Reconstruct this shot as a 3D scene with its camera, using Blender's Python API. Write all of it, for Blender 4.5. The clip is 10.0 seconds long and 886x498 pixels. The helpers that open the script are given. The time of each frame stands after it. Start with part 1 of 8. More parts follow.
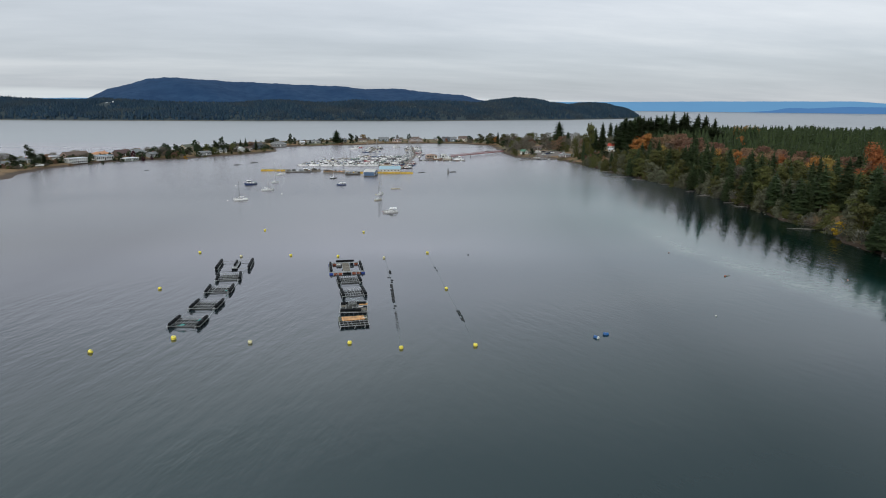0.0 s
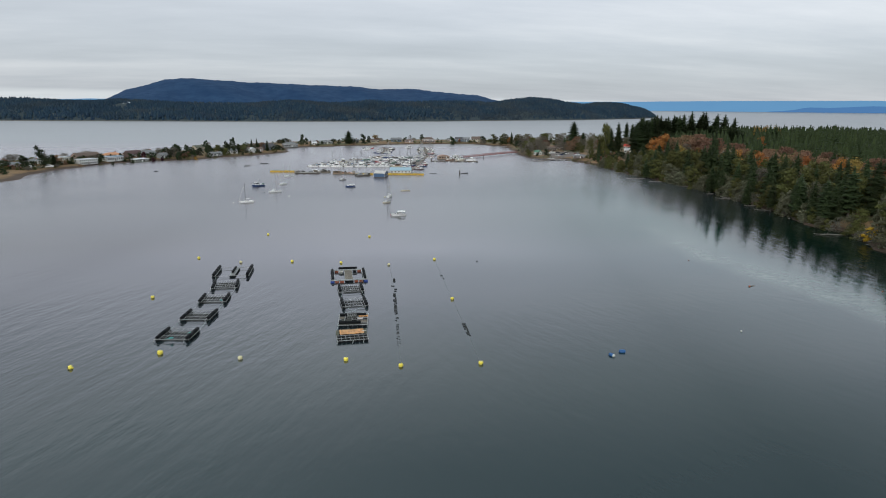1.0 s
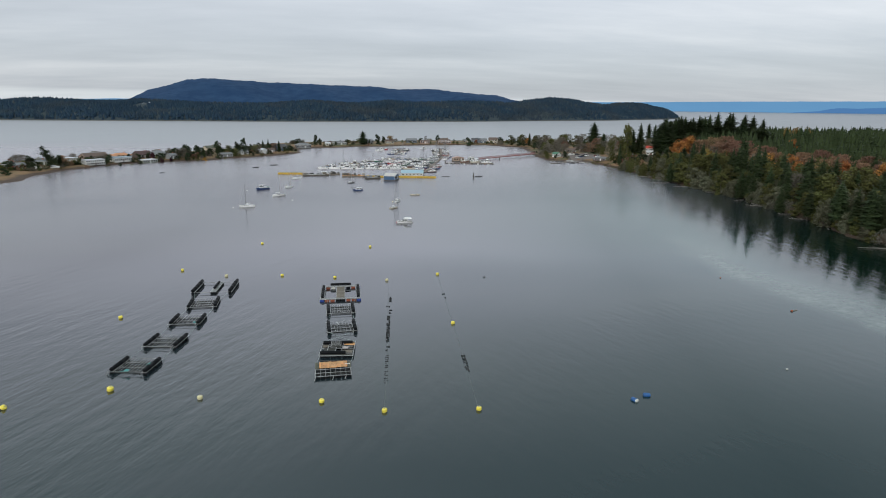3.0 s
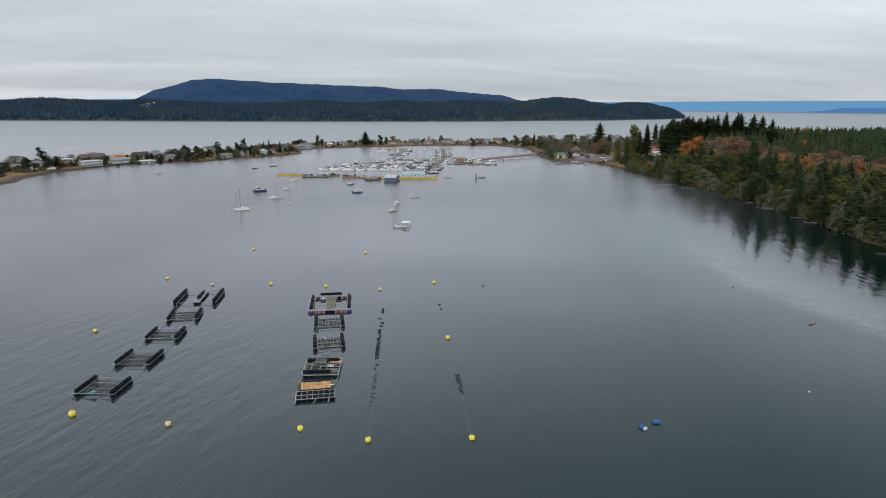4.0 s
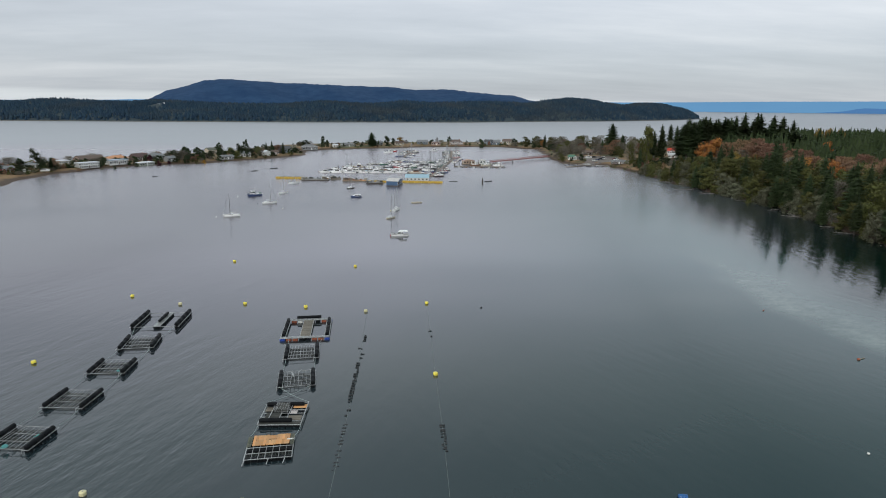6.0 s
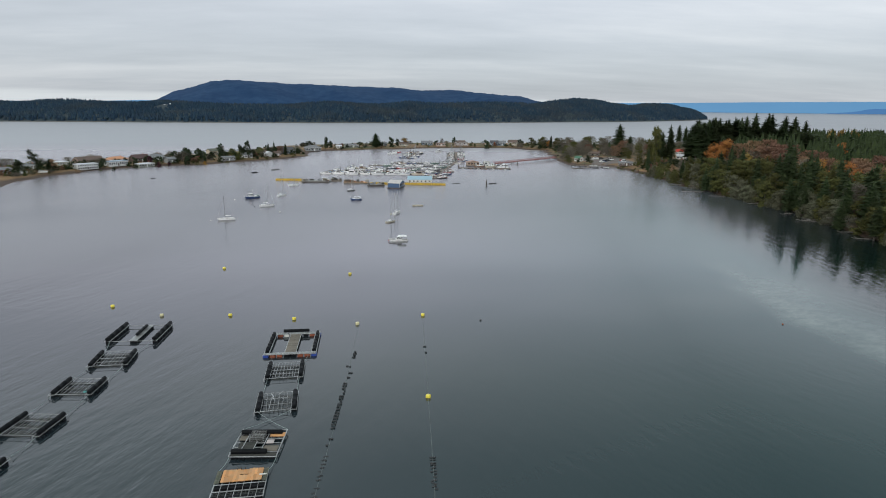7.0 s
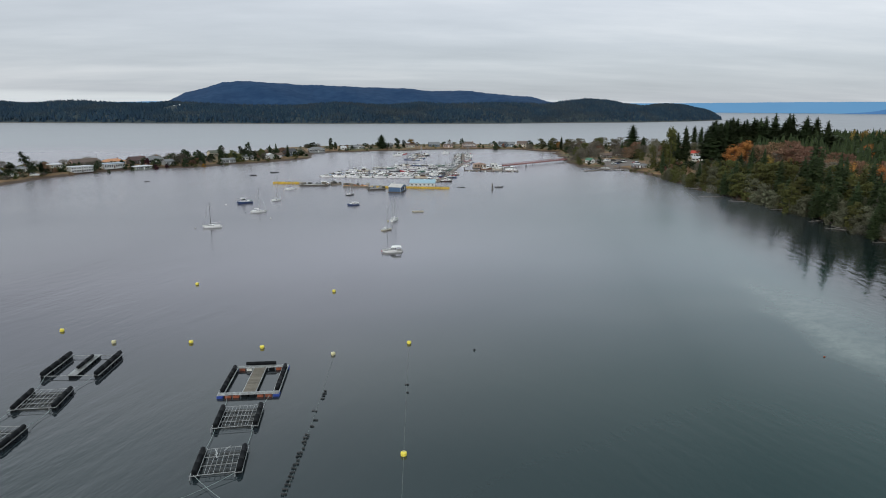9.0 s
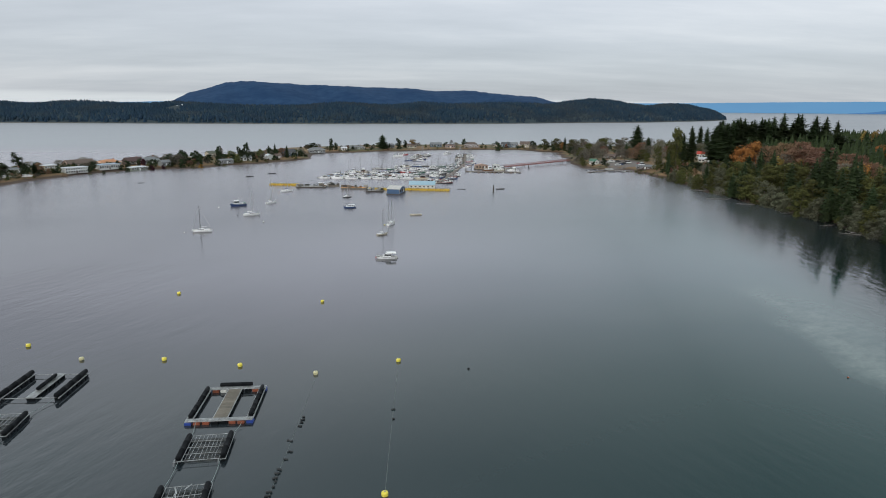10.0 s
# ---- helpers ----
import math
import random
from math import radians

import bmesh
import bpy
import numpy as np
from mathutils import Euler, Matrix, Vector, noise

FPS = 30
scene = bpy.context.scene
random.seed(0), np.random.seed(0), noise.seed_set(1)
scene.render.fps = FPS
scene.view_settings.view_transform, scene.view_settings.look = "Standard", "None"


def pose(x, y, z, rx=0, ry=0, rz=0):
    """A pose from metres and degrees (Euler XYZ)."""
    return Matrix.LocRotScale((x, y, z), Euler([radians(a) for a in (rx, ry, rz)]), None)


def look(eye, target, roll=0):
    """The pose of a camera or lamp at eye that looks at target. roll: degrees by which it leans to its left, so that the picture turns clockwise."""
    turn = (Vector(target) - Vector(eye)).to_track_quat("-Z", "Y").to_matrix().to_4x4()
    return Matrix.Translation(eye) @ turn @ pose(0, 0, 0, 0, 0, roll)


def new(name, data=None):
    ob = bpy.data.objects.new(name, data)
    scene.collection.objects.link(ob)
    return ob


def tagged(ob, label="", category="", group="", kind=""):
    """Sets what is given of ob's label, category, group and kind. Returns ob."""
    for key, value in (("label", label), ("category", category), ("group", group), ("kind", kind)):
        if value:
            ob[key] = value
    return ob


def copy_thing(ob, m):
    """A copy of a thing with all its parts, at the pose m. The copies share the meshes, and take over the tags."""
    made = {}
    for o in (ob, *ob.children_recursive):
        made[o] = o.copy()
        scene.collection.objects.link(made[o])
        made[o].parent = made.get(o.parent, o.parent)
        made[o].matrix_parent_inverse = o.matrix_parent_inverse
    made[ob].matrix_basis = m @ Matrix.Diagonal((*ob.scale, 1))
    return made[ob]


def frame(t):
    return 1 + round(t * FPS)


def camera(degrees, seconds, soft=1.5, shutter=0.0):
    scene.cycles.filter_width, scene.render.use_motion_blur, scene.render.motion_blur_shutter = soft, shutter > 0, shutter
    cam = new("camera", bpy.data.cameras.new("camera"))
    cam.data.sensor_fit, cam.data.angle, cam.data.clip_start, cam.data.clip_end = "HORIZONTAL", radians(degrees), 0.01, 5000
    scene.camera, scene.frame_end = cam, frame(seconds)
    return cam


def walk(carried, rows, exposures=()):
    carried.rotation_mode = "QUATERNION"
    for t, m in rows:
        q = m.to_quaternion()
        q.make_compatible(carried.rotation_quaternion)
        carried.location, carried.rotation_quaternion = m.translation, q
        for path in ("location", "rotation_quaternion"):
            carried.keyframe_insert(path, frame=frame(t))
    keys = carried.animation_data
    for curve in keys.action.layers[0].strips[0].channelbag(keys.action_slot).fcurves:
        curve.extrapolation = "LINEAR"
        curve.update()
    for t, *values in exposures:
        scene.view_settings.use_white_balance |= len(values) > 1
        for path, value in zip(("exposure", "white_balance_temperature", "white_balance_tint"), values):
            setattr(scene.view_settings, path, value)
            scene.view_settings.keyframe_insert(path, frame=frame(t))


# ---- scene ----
cam = camera(72.3, 10.0, 1.0)
PATH = [
    (0, (-21.608, 0.104, 46.251), (-21.262, 2.02, 45.793), 0.6),
    (0.5, (-19.78, 4.162, 46.225), (-19.458, 6.082, 45.767), 0.5),
    (1, (-18.123, 8.248, 46.206), (-17.823, 10.172, 45.748), 0.5),
    (1.5, (-16.447, 12.263, 46.225), (-16.17, 14.19, 45.767), 0.6),
    (2, (-14.681, 16.396, 46.284), (-14.424, 18.326, 45.824), 0.6),
    (2.5, (-13.079, 20.516, 46.218), (-12.832, 22.447, 45.76), 0.6),
    (4, (-8.237, 32.895, 46.21), (-8.015, 34.829, 45.752), 0.5),
    (4.5, (-6.636, 37.07, 46.248), (-6.423, 39.006, 45.791), 0.5),
    (5, (-5.135, 41.216, 46.275), (-4.932, 43.152, 45.817), 0.5),
    (5.5, (-3.579, 45.535, 46.216), (-3.385, 47.473, 45.758), 0.5),
    (7, (0.76, 58.36, 45.943), (0.924, 60.301, 45.488), 0.5),
    (7.5, (2.317, 62.65, 45.852), (2.469, 64.592, 45.397), 0.4),
    (8, (3.757, 66.829, 45.843), (3.899, 68.771, 45.389), 0.4),
    (8.5, (5.142, 71.014, 45.782), (5.277, 72.957, 45.328), 0.4),
    (9, (6.47, 75.166, 45.669), (6.598, 77.11, 45.216), 0.4),
    (9.5, (7.803, 79.63, 45.714), (7.926, 81.574, 45.261), 0.4),
    (10, (9.156, 83.844, 45.612), (9.272, 85.789, 45.159), 0.4),
]
walk(cam, [(t, look(eye, target, roll)) for t, eye, target, roll in PATH])

# ---- world, sun, exposure ----
SUN_ELEVATION, SUN_AZIMUTH = radians(32), radians(215)


def build_world():
    world = bpy.data.worlds.new("overcast_sky")
    scene.world = world
    world.use_nodes = True
    nt = world.node_tree
    nt.nodes.clear()
    n, ln = nt.nodes.new, nt.links.new
    out, bg = n("ShaderNodeOutputWorld"), n("ShaderNodeBackground")
    sky = n("ShaderNodeTexSky")
    sky.sky_type, sky.sun_disc = "NISHITA", False
    sky.sun_elevation, sky.sun_rotation = SUN_ELEVATION, SUN_AZIMUTH
    coord, sep = n("ShaderNodeTexCoord"), n("ShaderNodeSeparateXYZ")
    ln(coord.outputs["Generated"], sep.inputs[0])

    def math_node(op, a, b=None, clamp=False):
        m = n("ShaderNodeMath")
        m.operation, m.use_clamp = op, clamp
        for i, v in enumerate((a, b)):
            if v is None:
                continue
            if isinstance(v, (int, float)):
                m.inputs[i].default_value = v
            else:
                ln(v, m.inputs[i])
        return m.outputs[0]

    def ramp(fac, stops):
        r = n("ShaderNodeValToRGB")
        ln(fac, r.inputs[0])
        els = r.color_ramp.elements
        while len(els) < len(stops):
            els.new(0.5)
        for e, (p, c) in zip(els, stops):
            e.position, e.color = p, (*c, 1)
        return r.outputs[0]

    def mix(fac, a, b, kind="MIX"):
        m = n("ShaderNodeMix")
        m.data_type, m.blend_type = "RGBA", kind
        for sock, v in ((m.inputs[0], fac), (m.inputs[6], a), (m.inputs[7], b)):
            if isinstance(v, (int, float)):
                sock.default_value = v
            elif isinstance(v, tuple):
                sock.default_value = (*v, 1)
            else:
                ln(v, sock)
        return m.outputs[2]

    z = sep.outputs[2]
    zc = math_node("MAXIMUM", z, 0.0)
    den = math_node("ADD", zc, 0.10)
    u = math_node("DIVIDE", sep.outputs[0], den)
    v = math_node("DIVIDE", sep.outputs[1], den)
    comb = n("ShaderNodeCombineXYZ")
    ln(u, comb.inputs[0]), ln(v, comb.inputs[1])
    # a cloud sheet seen in perspective: broad bands and a finer mottling
    def cloud(scale_x, scale_y, scale, detail, rough, turn):
        mp = n("ShaderNodeMapping")
        mp.inputs["Scale"].default_value = (scale_x, scale_y, 1)
        mp.inputs["Rotation"].default_value = (0, 0, radians(turn))
        ln(comb.outputs[0], mp.inputs[0])
        t = n("ShaderNodeTexNoise")
        t.inputs["Scale"].default_value, t.inputs["Detail"].default_value = scale, detail
        t.inputs["Roughness"].default_value = rough
        ln(mp.outputs[0], t.inputs["Vector"])
        return t.outputs["Fac"]
    bands = cloud(0.36, 1.0, 0.42, 3, 0.48, 12)
    mott = cloud(0.45, 1.0, 1.5, 6, 0.62, -8)
    both = math_node("ADD", math_node("MULTIPLY", bands, 0.70), math_node("MULTIPLY", mott, 0.30))
    sheet = ramp(both, ((0.34, (0.43, 0.465, 0.50)), (0.49, (0.525, 0.56, 0.595)), (0.64, (0.665, 0.69, 0.71))))
    # duller towards the sheet's far edge; unseen bright belt higher added for water reflections
    lift = ramp(zc, ((0.0, (0.70, 0.715, 0.75)), (0.03, (0.76, 0.775, 0.81)), (0.07, (0.87, 0.88, 0.905)), (0.165, (1.05, 1.05, 1.07)), (0.23, (1.68, 1.65, 1.76)), (0.32, (1.62, 1.62, 1.72)), (0.42, (1.43, 1.49, 1.48)), (0.55, (1.04, 1.12, 1.11)), (0.75, (1.0, 1.09, 1.07)), (1.0, (1.0, 1.08, 1.06))))
    sheet = mix(1.0, sheet, lift, "MULTIPLY")
    # clear bright slit under the far edge of the cloud
    edge = math_node("MULTIPLY", math_node("MINIMUM", sep.outputs[0], 0.0), 0.004)
    right = math_node("MULTIPLY", math_node("MAXIMUM", sep.outputs[0], 0.0), 0.019)
    slit = ramp(math_node("MAXIMUM", math_node("ADD", math_node("ADD", zc, edge), right), 0.0), ((0.0, (0.45, 0.45, 0.45)), (0.0150, (0.45, 0.45, 0.45)), (0.0168, (0.06, 0.06, 0.06)), (0.021, (0.0, 0.0, 0.0)), (1.0, (0, 0, 0))))
    sheet = mix(slit, sheet, (0.74, 0.79, 0.81))
    blend = mix(0.90, mix(1.0, sky.outputs[0], (0.1, 0.1, 0.1), "MULTIPLY"), sheet)
    ln(blend, bg.inputs["Color"])
    bg.inputs["Strength"].default_value = 1.22
    ln(bg.outputs[0], out.inputs[0])


build_world()
sun_data = bpy.data.lights.new("sun", "SUN")
sun_data.energy, sun_data.angle, sun_data.color = 1.1, radians(25), (1.0, 0.97, 0.93)
sun = new("sun", sun_data)
sun.matrix_world = look((0, 0, 300), Vector((0, 0, 300)) - Vector((math.sin(SUN_AZIMUTH) * math.cos(SUN_ELEVATION), math.cos(SUN_AZIMUTH) * math.cos(SUN_ELEVATION), math.sin(SUN_ELEVATION))))

# ---- materials ----
def shader(name):
    m = bpy.data.materials.new(name)
    m.use_nodes = True
    return m, m.node_tree, m.node_tree.nodes["Principled BSDF"]


def noise_node(nt, scale, detail=4.0, rough=0.55, space="Object", stretch=(1, 1, 1), turn=0.0):
    c, mp, t = nt.nodes.new("ShaderNodeTexCoord"), nt.nodes.new("ShaderNodeMapping"), nt.nodes.new("ShaderNodeTexNoise")
    mp.vector_type = "TEXTURE"
    mp.inputs["Scale"].default_value = tuple(1 / v for v in stretch)
    mp.inputs["Rotation"].default_value = (0, 0, radians(turn))
    nt.links.new(c.outputs[space], mp.inputs[0])
    nt.links.new(mp.outputs[0], t.inputs["Vector"])
    t.inputs["Scale"].default_value, t.inputs["Detail"].default_value, t.inputs["Roughness"].default_value = scale, detail, rough
    return t.outputs["Fac"]


def mix_rgb(nt, fac, a, b, kind="MIX"):
    m = nt.nodes.new("ShaderNodeMix")
    m.data_type, m.blend_type = "RGBA", kind
    for sock, v in ((m.inputs[0], fac), (m.inputs[6], a), (m.inputs[7], b)):
        if isinstance(v, (int, float)):
            sock.default_value = v
        elif isinstance(v, tuple):
            sock.default_value = (*v, 1)
        else:
            nt.links.new(v, sock)
    return m.outputs[2]


def span(nt, value, lo, hi, a=0.0, b=1.0):
    r = nt.nodes.new("ShaderNodeMapRange")
    nt.links.new(value, r.inputs[0])
    for i, v in enumerate((lo, hi, a, b)):
        r.inputs[i + 1].default_value = v
    return r.outputs[0]


def bump(nt, bsdf, height, strength, distance):
    b = nt.nodes.new("ShaderNodeBump")
    b.inputs["Strength"].default_value, b.inputs["Distance"].default_value = strength, distance
    nt.links.new(height, b.inputs["Height"])
    nt.links.new(b.outputs[0], bsdf.inputs["Normal"])


def surface(name, colour, rough=0.6, metal=0.0, wear=None, grain=3.0, broad=0.4, depth=0.01, amount=0.5, vary=0.0):
    """Colour, a second colour for stains and wear, grain at two scales, fine relief; vary: object by object."""
    m, nt, bsdf = shader(name)
    wear = wear or tuple(c * 0.6 for c in colour)
    fine, wide = noise_node(nt, grain), noise_node(nt, broad, 3)
    a = mix_rgb(nt, span(nt, fine, 0.35, 0.75, 0, amount), colour, wear)
    b = mix_rgb(nt, span(nt, wide, 0.45, 0.75, 0, amount), a, wear)
    if vary:
        info = nt.nodes.new("ShaderNodeObjectInfo")
        hs = nt.nodes.new("ShaderNodeHueSaturation")
        nt.links.new(span(nt, info.outputs["Random"], 0, 1, 1 - vary, 1 + vary), hs.inputs["Value"])
        nt.links.new(b, hs.inputs["Color"])
        b = hs.outputs[0]
    nt.links.new(b, bsdf.inputs["Base Color"])
    nt.links.new(span(nt, fine, 0.2, 0.8, max(0.02, rough - 0.12), min(1, rough + 0.12)), bsdf.inputs["Roughness"])
    bsdf.inputs["Metallic"].default_value = metal
    if depth:
        bump(nt, bsdf, fine, 0.5, depth)
    return m


def foliage(name, colours, vary=0.25, rough=0.75, patches=0.45, size=0.35):
    """Leaves: clump by clump and tree by tree between three colours."""
    m, nt, bsdf = shader(name)
    geo, info = nt.nodes.new("ShaderNodeNewGeometry"), nt.nodes.new("ShaderNodeObjectInfo")
    r = nt.nodes.new("ShaderNodeValToRGB")
    els = r.color_ramp.elements
    els.new(0.5)
    for e, p, c in zip(els, (0.05, 0.5, 0.95), colours):
        e.position, e.color = p, (*c, 1)
    nt.links.new(geo.outputs["Random Per Island"], r.inputs[0])
    patch = noise_node(nt, size, 3)
    col = mix_rgb(nt, span(nt, patch, 0.4, 0.65, 0, patches), r.outputs[0], colours[0])
    hs = nt.nodes.new("ShaderNodeHueSaturation")
    nt.links.new(span(nt, info.outputs["Random"], 0, 1, 1 - vary, 1 + vary), hs.inputs["Value"])
    nt.links.new(span(nt, info.outputs["Random"], 0, 1, 0.485, 0.515), hs.inputs["Hue"])
    nt.links.new(col, hs.inputs["Color"])
    nt.links.new(hs.outputs[0], bsdf.inputs["Base Color"])
    bsdf.inputs["Roughness"].default_value = rough
    bsdf.inputs["Specular IOR Level"].default_value = 0.12
    return m


def water_material():
    """Calm inside the bay with wind lanes, ruffled in the open channel behind the spit; a pale slick lies off the east shore."""
    m, nt, bsdf = shader("bay_water")
    pos, sep = nt.nodes.new("ShaderNodeNewGeometry"), nt.nodes.new("ShaderNodeSeparateXYZ")
    nt.links.new(pos.outputs["Position"], sep.inputs[0])
    px, py = sep.outputs[0], sep.outputs[1]

    def combine(op, a, b, c=None):
        q = nt.nodes.new("ShaderNodeMath")
        q.operation = op
        for i, v in enumerate((a, b, c)):
            if isinstance(v, (int, float)):
                q.inputs[i].default_value = v
            elif v is not None:
                nt.links.new(v, q.inputs[i])
        return q.outputs[0]

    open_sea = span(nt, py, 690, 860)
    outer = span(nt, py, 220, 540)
    lanes = noise_node(nt, 0.011, 4, 0.55, "Object", (0.5, 1.0, 1), 30)
    film = noise_node(nt, 0.06, 5, 0.6)
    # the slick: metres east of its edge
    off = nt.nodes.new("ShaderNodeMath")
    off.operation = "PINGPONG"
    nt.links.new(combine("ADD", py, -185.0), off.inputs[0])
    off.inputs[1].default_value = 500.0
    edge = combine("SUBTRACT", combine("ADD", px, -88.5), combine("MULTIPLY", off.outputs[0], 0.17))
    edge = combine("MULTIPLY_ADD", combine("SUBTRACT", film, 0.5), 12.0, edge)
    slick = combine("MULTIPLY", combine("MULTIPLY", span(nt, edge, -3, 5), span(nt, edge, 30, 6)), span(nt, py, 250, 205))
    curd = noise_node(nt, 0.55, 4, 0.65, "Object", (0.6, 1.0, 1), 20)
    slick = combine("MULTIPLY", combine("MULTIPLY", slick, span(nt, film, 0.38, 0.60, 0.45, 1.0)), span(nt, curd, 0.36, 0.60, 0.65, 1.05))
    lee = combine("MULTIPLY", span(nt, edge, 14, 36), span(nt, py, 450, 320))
    # base colour holds the water's tint plus sky glare, painted paler further out
    body_glare = mix_rgb(nt, span(nt, lanes, 0.35, 0.65), (0.024, 0.0225, 0.026), (0.028, 0.0265, 0.031))
    body_glare = mix_rgb(nt, span(nt, combine("MULTIPLY_ADD", py, -0.1, px), -30, 80, 0, 1), body_glare, (0.003, 0.056, 0.049))
    body_glare = mix_rgb(nt, span(nt, py, 230, 70, 0, 1), body_glare, (0.009, 0.0245, 0.029))
    # in the lee the dark tree reflection is deepened in the base colour
    body_glare = mix_rgb(nt, lee, body_glare, (0.004, 0.013, 0.009))
    # the slick's pale sheen is mixed into the base colour as well
    body_glare = mix_rgb(nt, slick, body_glare, (0.125, 0.168, 0.153))
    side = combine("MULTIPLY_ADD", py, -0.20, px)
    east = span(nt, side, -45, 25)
    body_glare = mix_rgb(nt, combine("MULTIPLY", outer, span(nt, east, 0, 1, 0.85, 0.60)), body_glare, (0.106, 0.096, 0.117))
    body_glare = mix_rgb(nt, span(nt, py, 330, 570), body_glare, (0.220, 0.200, 0.218))
    body_glare = mix_rgb(nt, open_sea, body_glare, (0.152, 0.160, 0.178))
    nt.links.new(body_glare, bsdf.inputs["Base Color"])
    # IOR varied by place to set reflection brightness, not a property of the water
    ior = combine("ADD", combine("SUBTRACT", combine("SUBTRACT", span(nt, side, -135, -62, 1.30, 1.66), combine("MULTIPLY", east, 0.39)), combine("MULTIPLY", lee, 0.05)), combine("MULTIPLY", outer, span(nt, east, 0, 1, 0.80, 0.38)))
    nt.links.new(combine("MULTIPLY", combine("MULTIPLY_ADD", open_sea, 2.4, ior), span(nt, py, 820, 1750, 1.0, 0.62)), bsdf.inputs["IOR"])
    rough = combine("ADD", span(nt, lanes, 0.38, 0.62, 0.035, 0.07), combine("MULTIPLY", combine("MULTIPLY", span(nt, py, 200, 330), span(nt, lee, 0, 1, 1.0, 0.3)), 0.18))
    rough = combine("ADD", rough, combine("MULTIPLY", slick, 0.10))
    rough = combine("MULTIPLY_ADD", lee, span(nt, py, 230, 330, 0.04, 0.07), rough)
    rough = combine("MULTIPLY_ADD", open_sea, 0.22, rough)
    nt.links.new(rough, bsdf.inputs["Roughness"])
    # short crests running in from both sides of the bay, fine chop between them, and a slow swell
    west_set = noise_node(nt, 0.40, 3, 0.55, "Object", (0.42, 1.10, 1), 66)
    east_set = noise_node(nt, 0.44, 3, 0.55, "Object", (0.42, 1.10, 1), 113)
    chop = noise_node(nt, 1.2, 2, 0.5, "Object", (0.5, 1.2, 1), 74)
    swell = noise_node(nt, 0.10, 2, 0.5, "Object", (0.30, 1.2, 1), 62)
    wash = noise_node(nt, 0.45, 2, 0.5, "Object", (0.25, 1.0, 1), 78)
    turned = span(nt, px, -40, 40)
    height = combine("MULTIPLY_ADD", east_set, turned, combine("MULTIPLY", west_set, combine("SUBTRACT", 1.0, turned)))
    height = combine("MULTIPLY_ADD", chop, 0.24, height)
    height = combine("MULTIPLY_ADD", swell, 1.3, height)
    height = combine("MULTIPLY_ADD", combine("MULTIPLY", wash, lee), 1.3, height)
    b = nt.nodes.new("ShaderNodeBump")
    b.inputs["Distance"].default_value = 0.13
    strength = combine("MULTIPLY", span(nt, lanes, 0.42, 0.64, 0.06, 0.50), span(nt, outer, 0, 1, 1.0, 0.5))
    strength = combine("MULTIPLY", strength, span(nt, px, 30, -30, 0.55, 1.5))
    strength = combine("MULTIPLY", strength, span(nt, py, 230, 110, 0.9, 1.5))
    strength = combine("MULTIPLY_ADD", lee, 0.55, strength)
    nt.links.new(combine("MULTIPLY", strength, span(nt, open_sea, 0, 1, 1.0, 0.0)), b.inputs["Strength"])
    nt.links.new(height, b.inputs["Height"])
    # wavelets far off: the facets of a ruffled sea, tilted every way
    tilt = nt.nodes.new("ShaderNodeTexNoise")
    tilt.inputs["Scale"].default_value, tilt.inputs["Detail"].default_value = 5.0, 1.0
    nt.links.new(pos.outputs["Position"], tilt.inputs["Vector"])
    parts = nt.nodes.new("ShaderNodeSeparateXYZ")
    nt.links.new(tilt.outputs["Color"], parts.inputs[0])
    amp = combine("MULTIPLY_ADD", open_sea, -0.25, span(nt, py, 290, 430, 0.0, 0.85))
    facet = nt.nodes.new("ShaderNodeCombineXYZ")
    for i in (0, 1):
        nt.links.new(combine("MULTIPLY", combine("SUBTRACT", parts.outputs[i], 0.5), amp), facet.inputs[i])
    facet.inputs[2].default_value = 1.0
    unit = nt.nodes.new("ShaderNodeVectorMath")
    unit.operation = "NORMALIZE"
    nt.links.new(facet.outputs[0], unit.inputs[0])
    nt.links.new(unit.outputs[0], b.inputs["Normal"])
    nt.links.new(b.outputs[0], bsdf.inputs["Normal"])
    return m


def land_material():
    """Mud and weed at the water, bleached grass above, darker litter inland."""
    m, nt, bsdf = shader("shore_land")
    pos, sep = nt.nodes.new("ShaderNodeNewGeometry"), nt.nodes.new("ShaderNodeSeparateXYZ")
    nt.links.new(pos.outputs["Position"], sep.inputs[0])
    fine, wide = noise_node(nt, 0.5, 6), noise_node(nt, 0.05, 4)
    jig = nt.nodes.new("ShaderNodeMath")
    jig.operation = "MULTIPLY_ADD"
    nt.links.new(wide, jig.inputs[0])
    jig.inputs[1].default_value = 1.6
    nt.links.new(sep.outputs[2], jig.inputs[2])
    mud = mix_rgb(nt, fine, (0.034, 0.021, 0.014), (0.105, 0.066, 0.042))
    grass = mix_rgb(nt, fine, (0.140, 0.082, 0.038), (0.290, 0.180, 0.085))
    green = mix_rgb(nt, fine, (0.045, 0.050, 0.020), (0.120, 0.112, 0.048))
    a = mix_rgb(nt, span(nt, jig.outputs[0], 1.5, 2.1), mud, grass)
    b = mix_rgb(nt, span(nt, wide, 0.46, 0.58), a, green)
    c = mix_rgb(nt, span(nt, jig.outputs[0], 1.5, 2.4), a, b)
    nt.links.new(c, bsdf.inputs["Base Color"])
    bsdf.inputs["Roughness"].default_value = 0.9
    bump(nt, bsdf, fine, 0.8, 0.3)
    return m


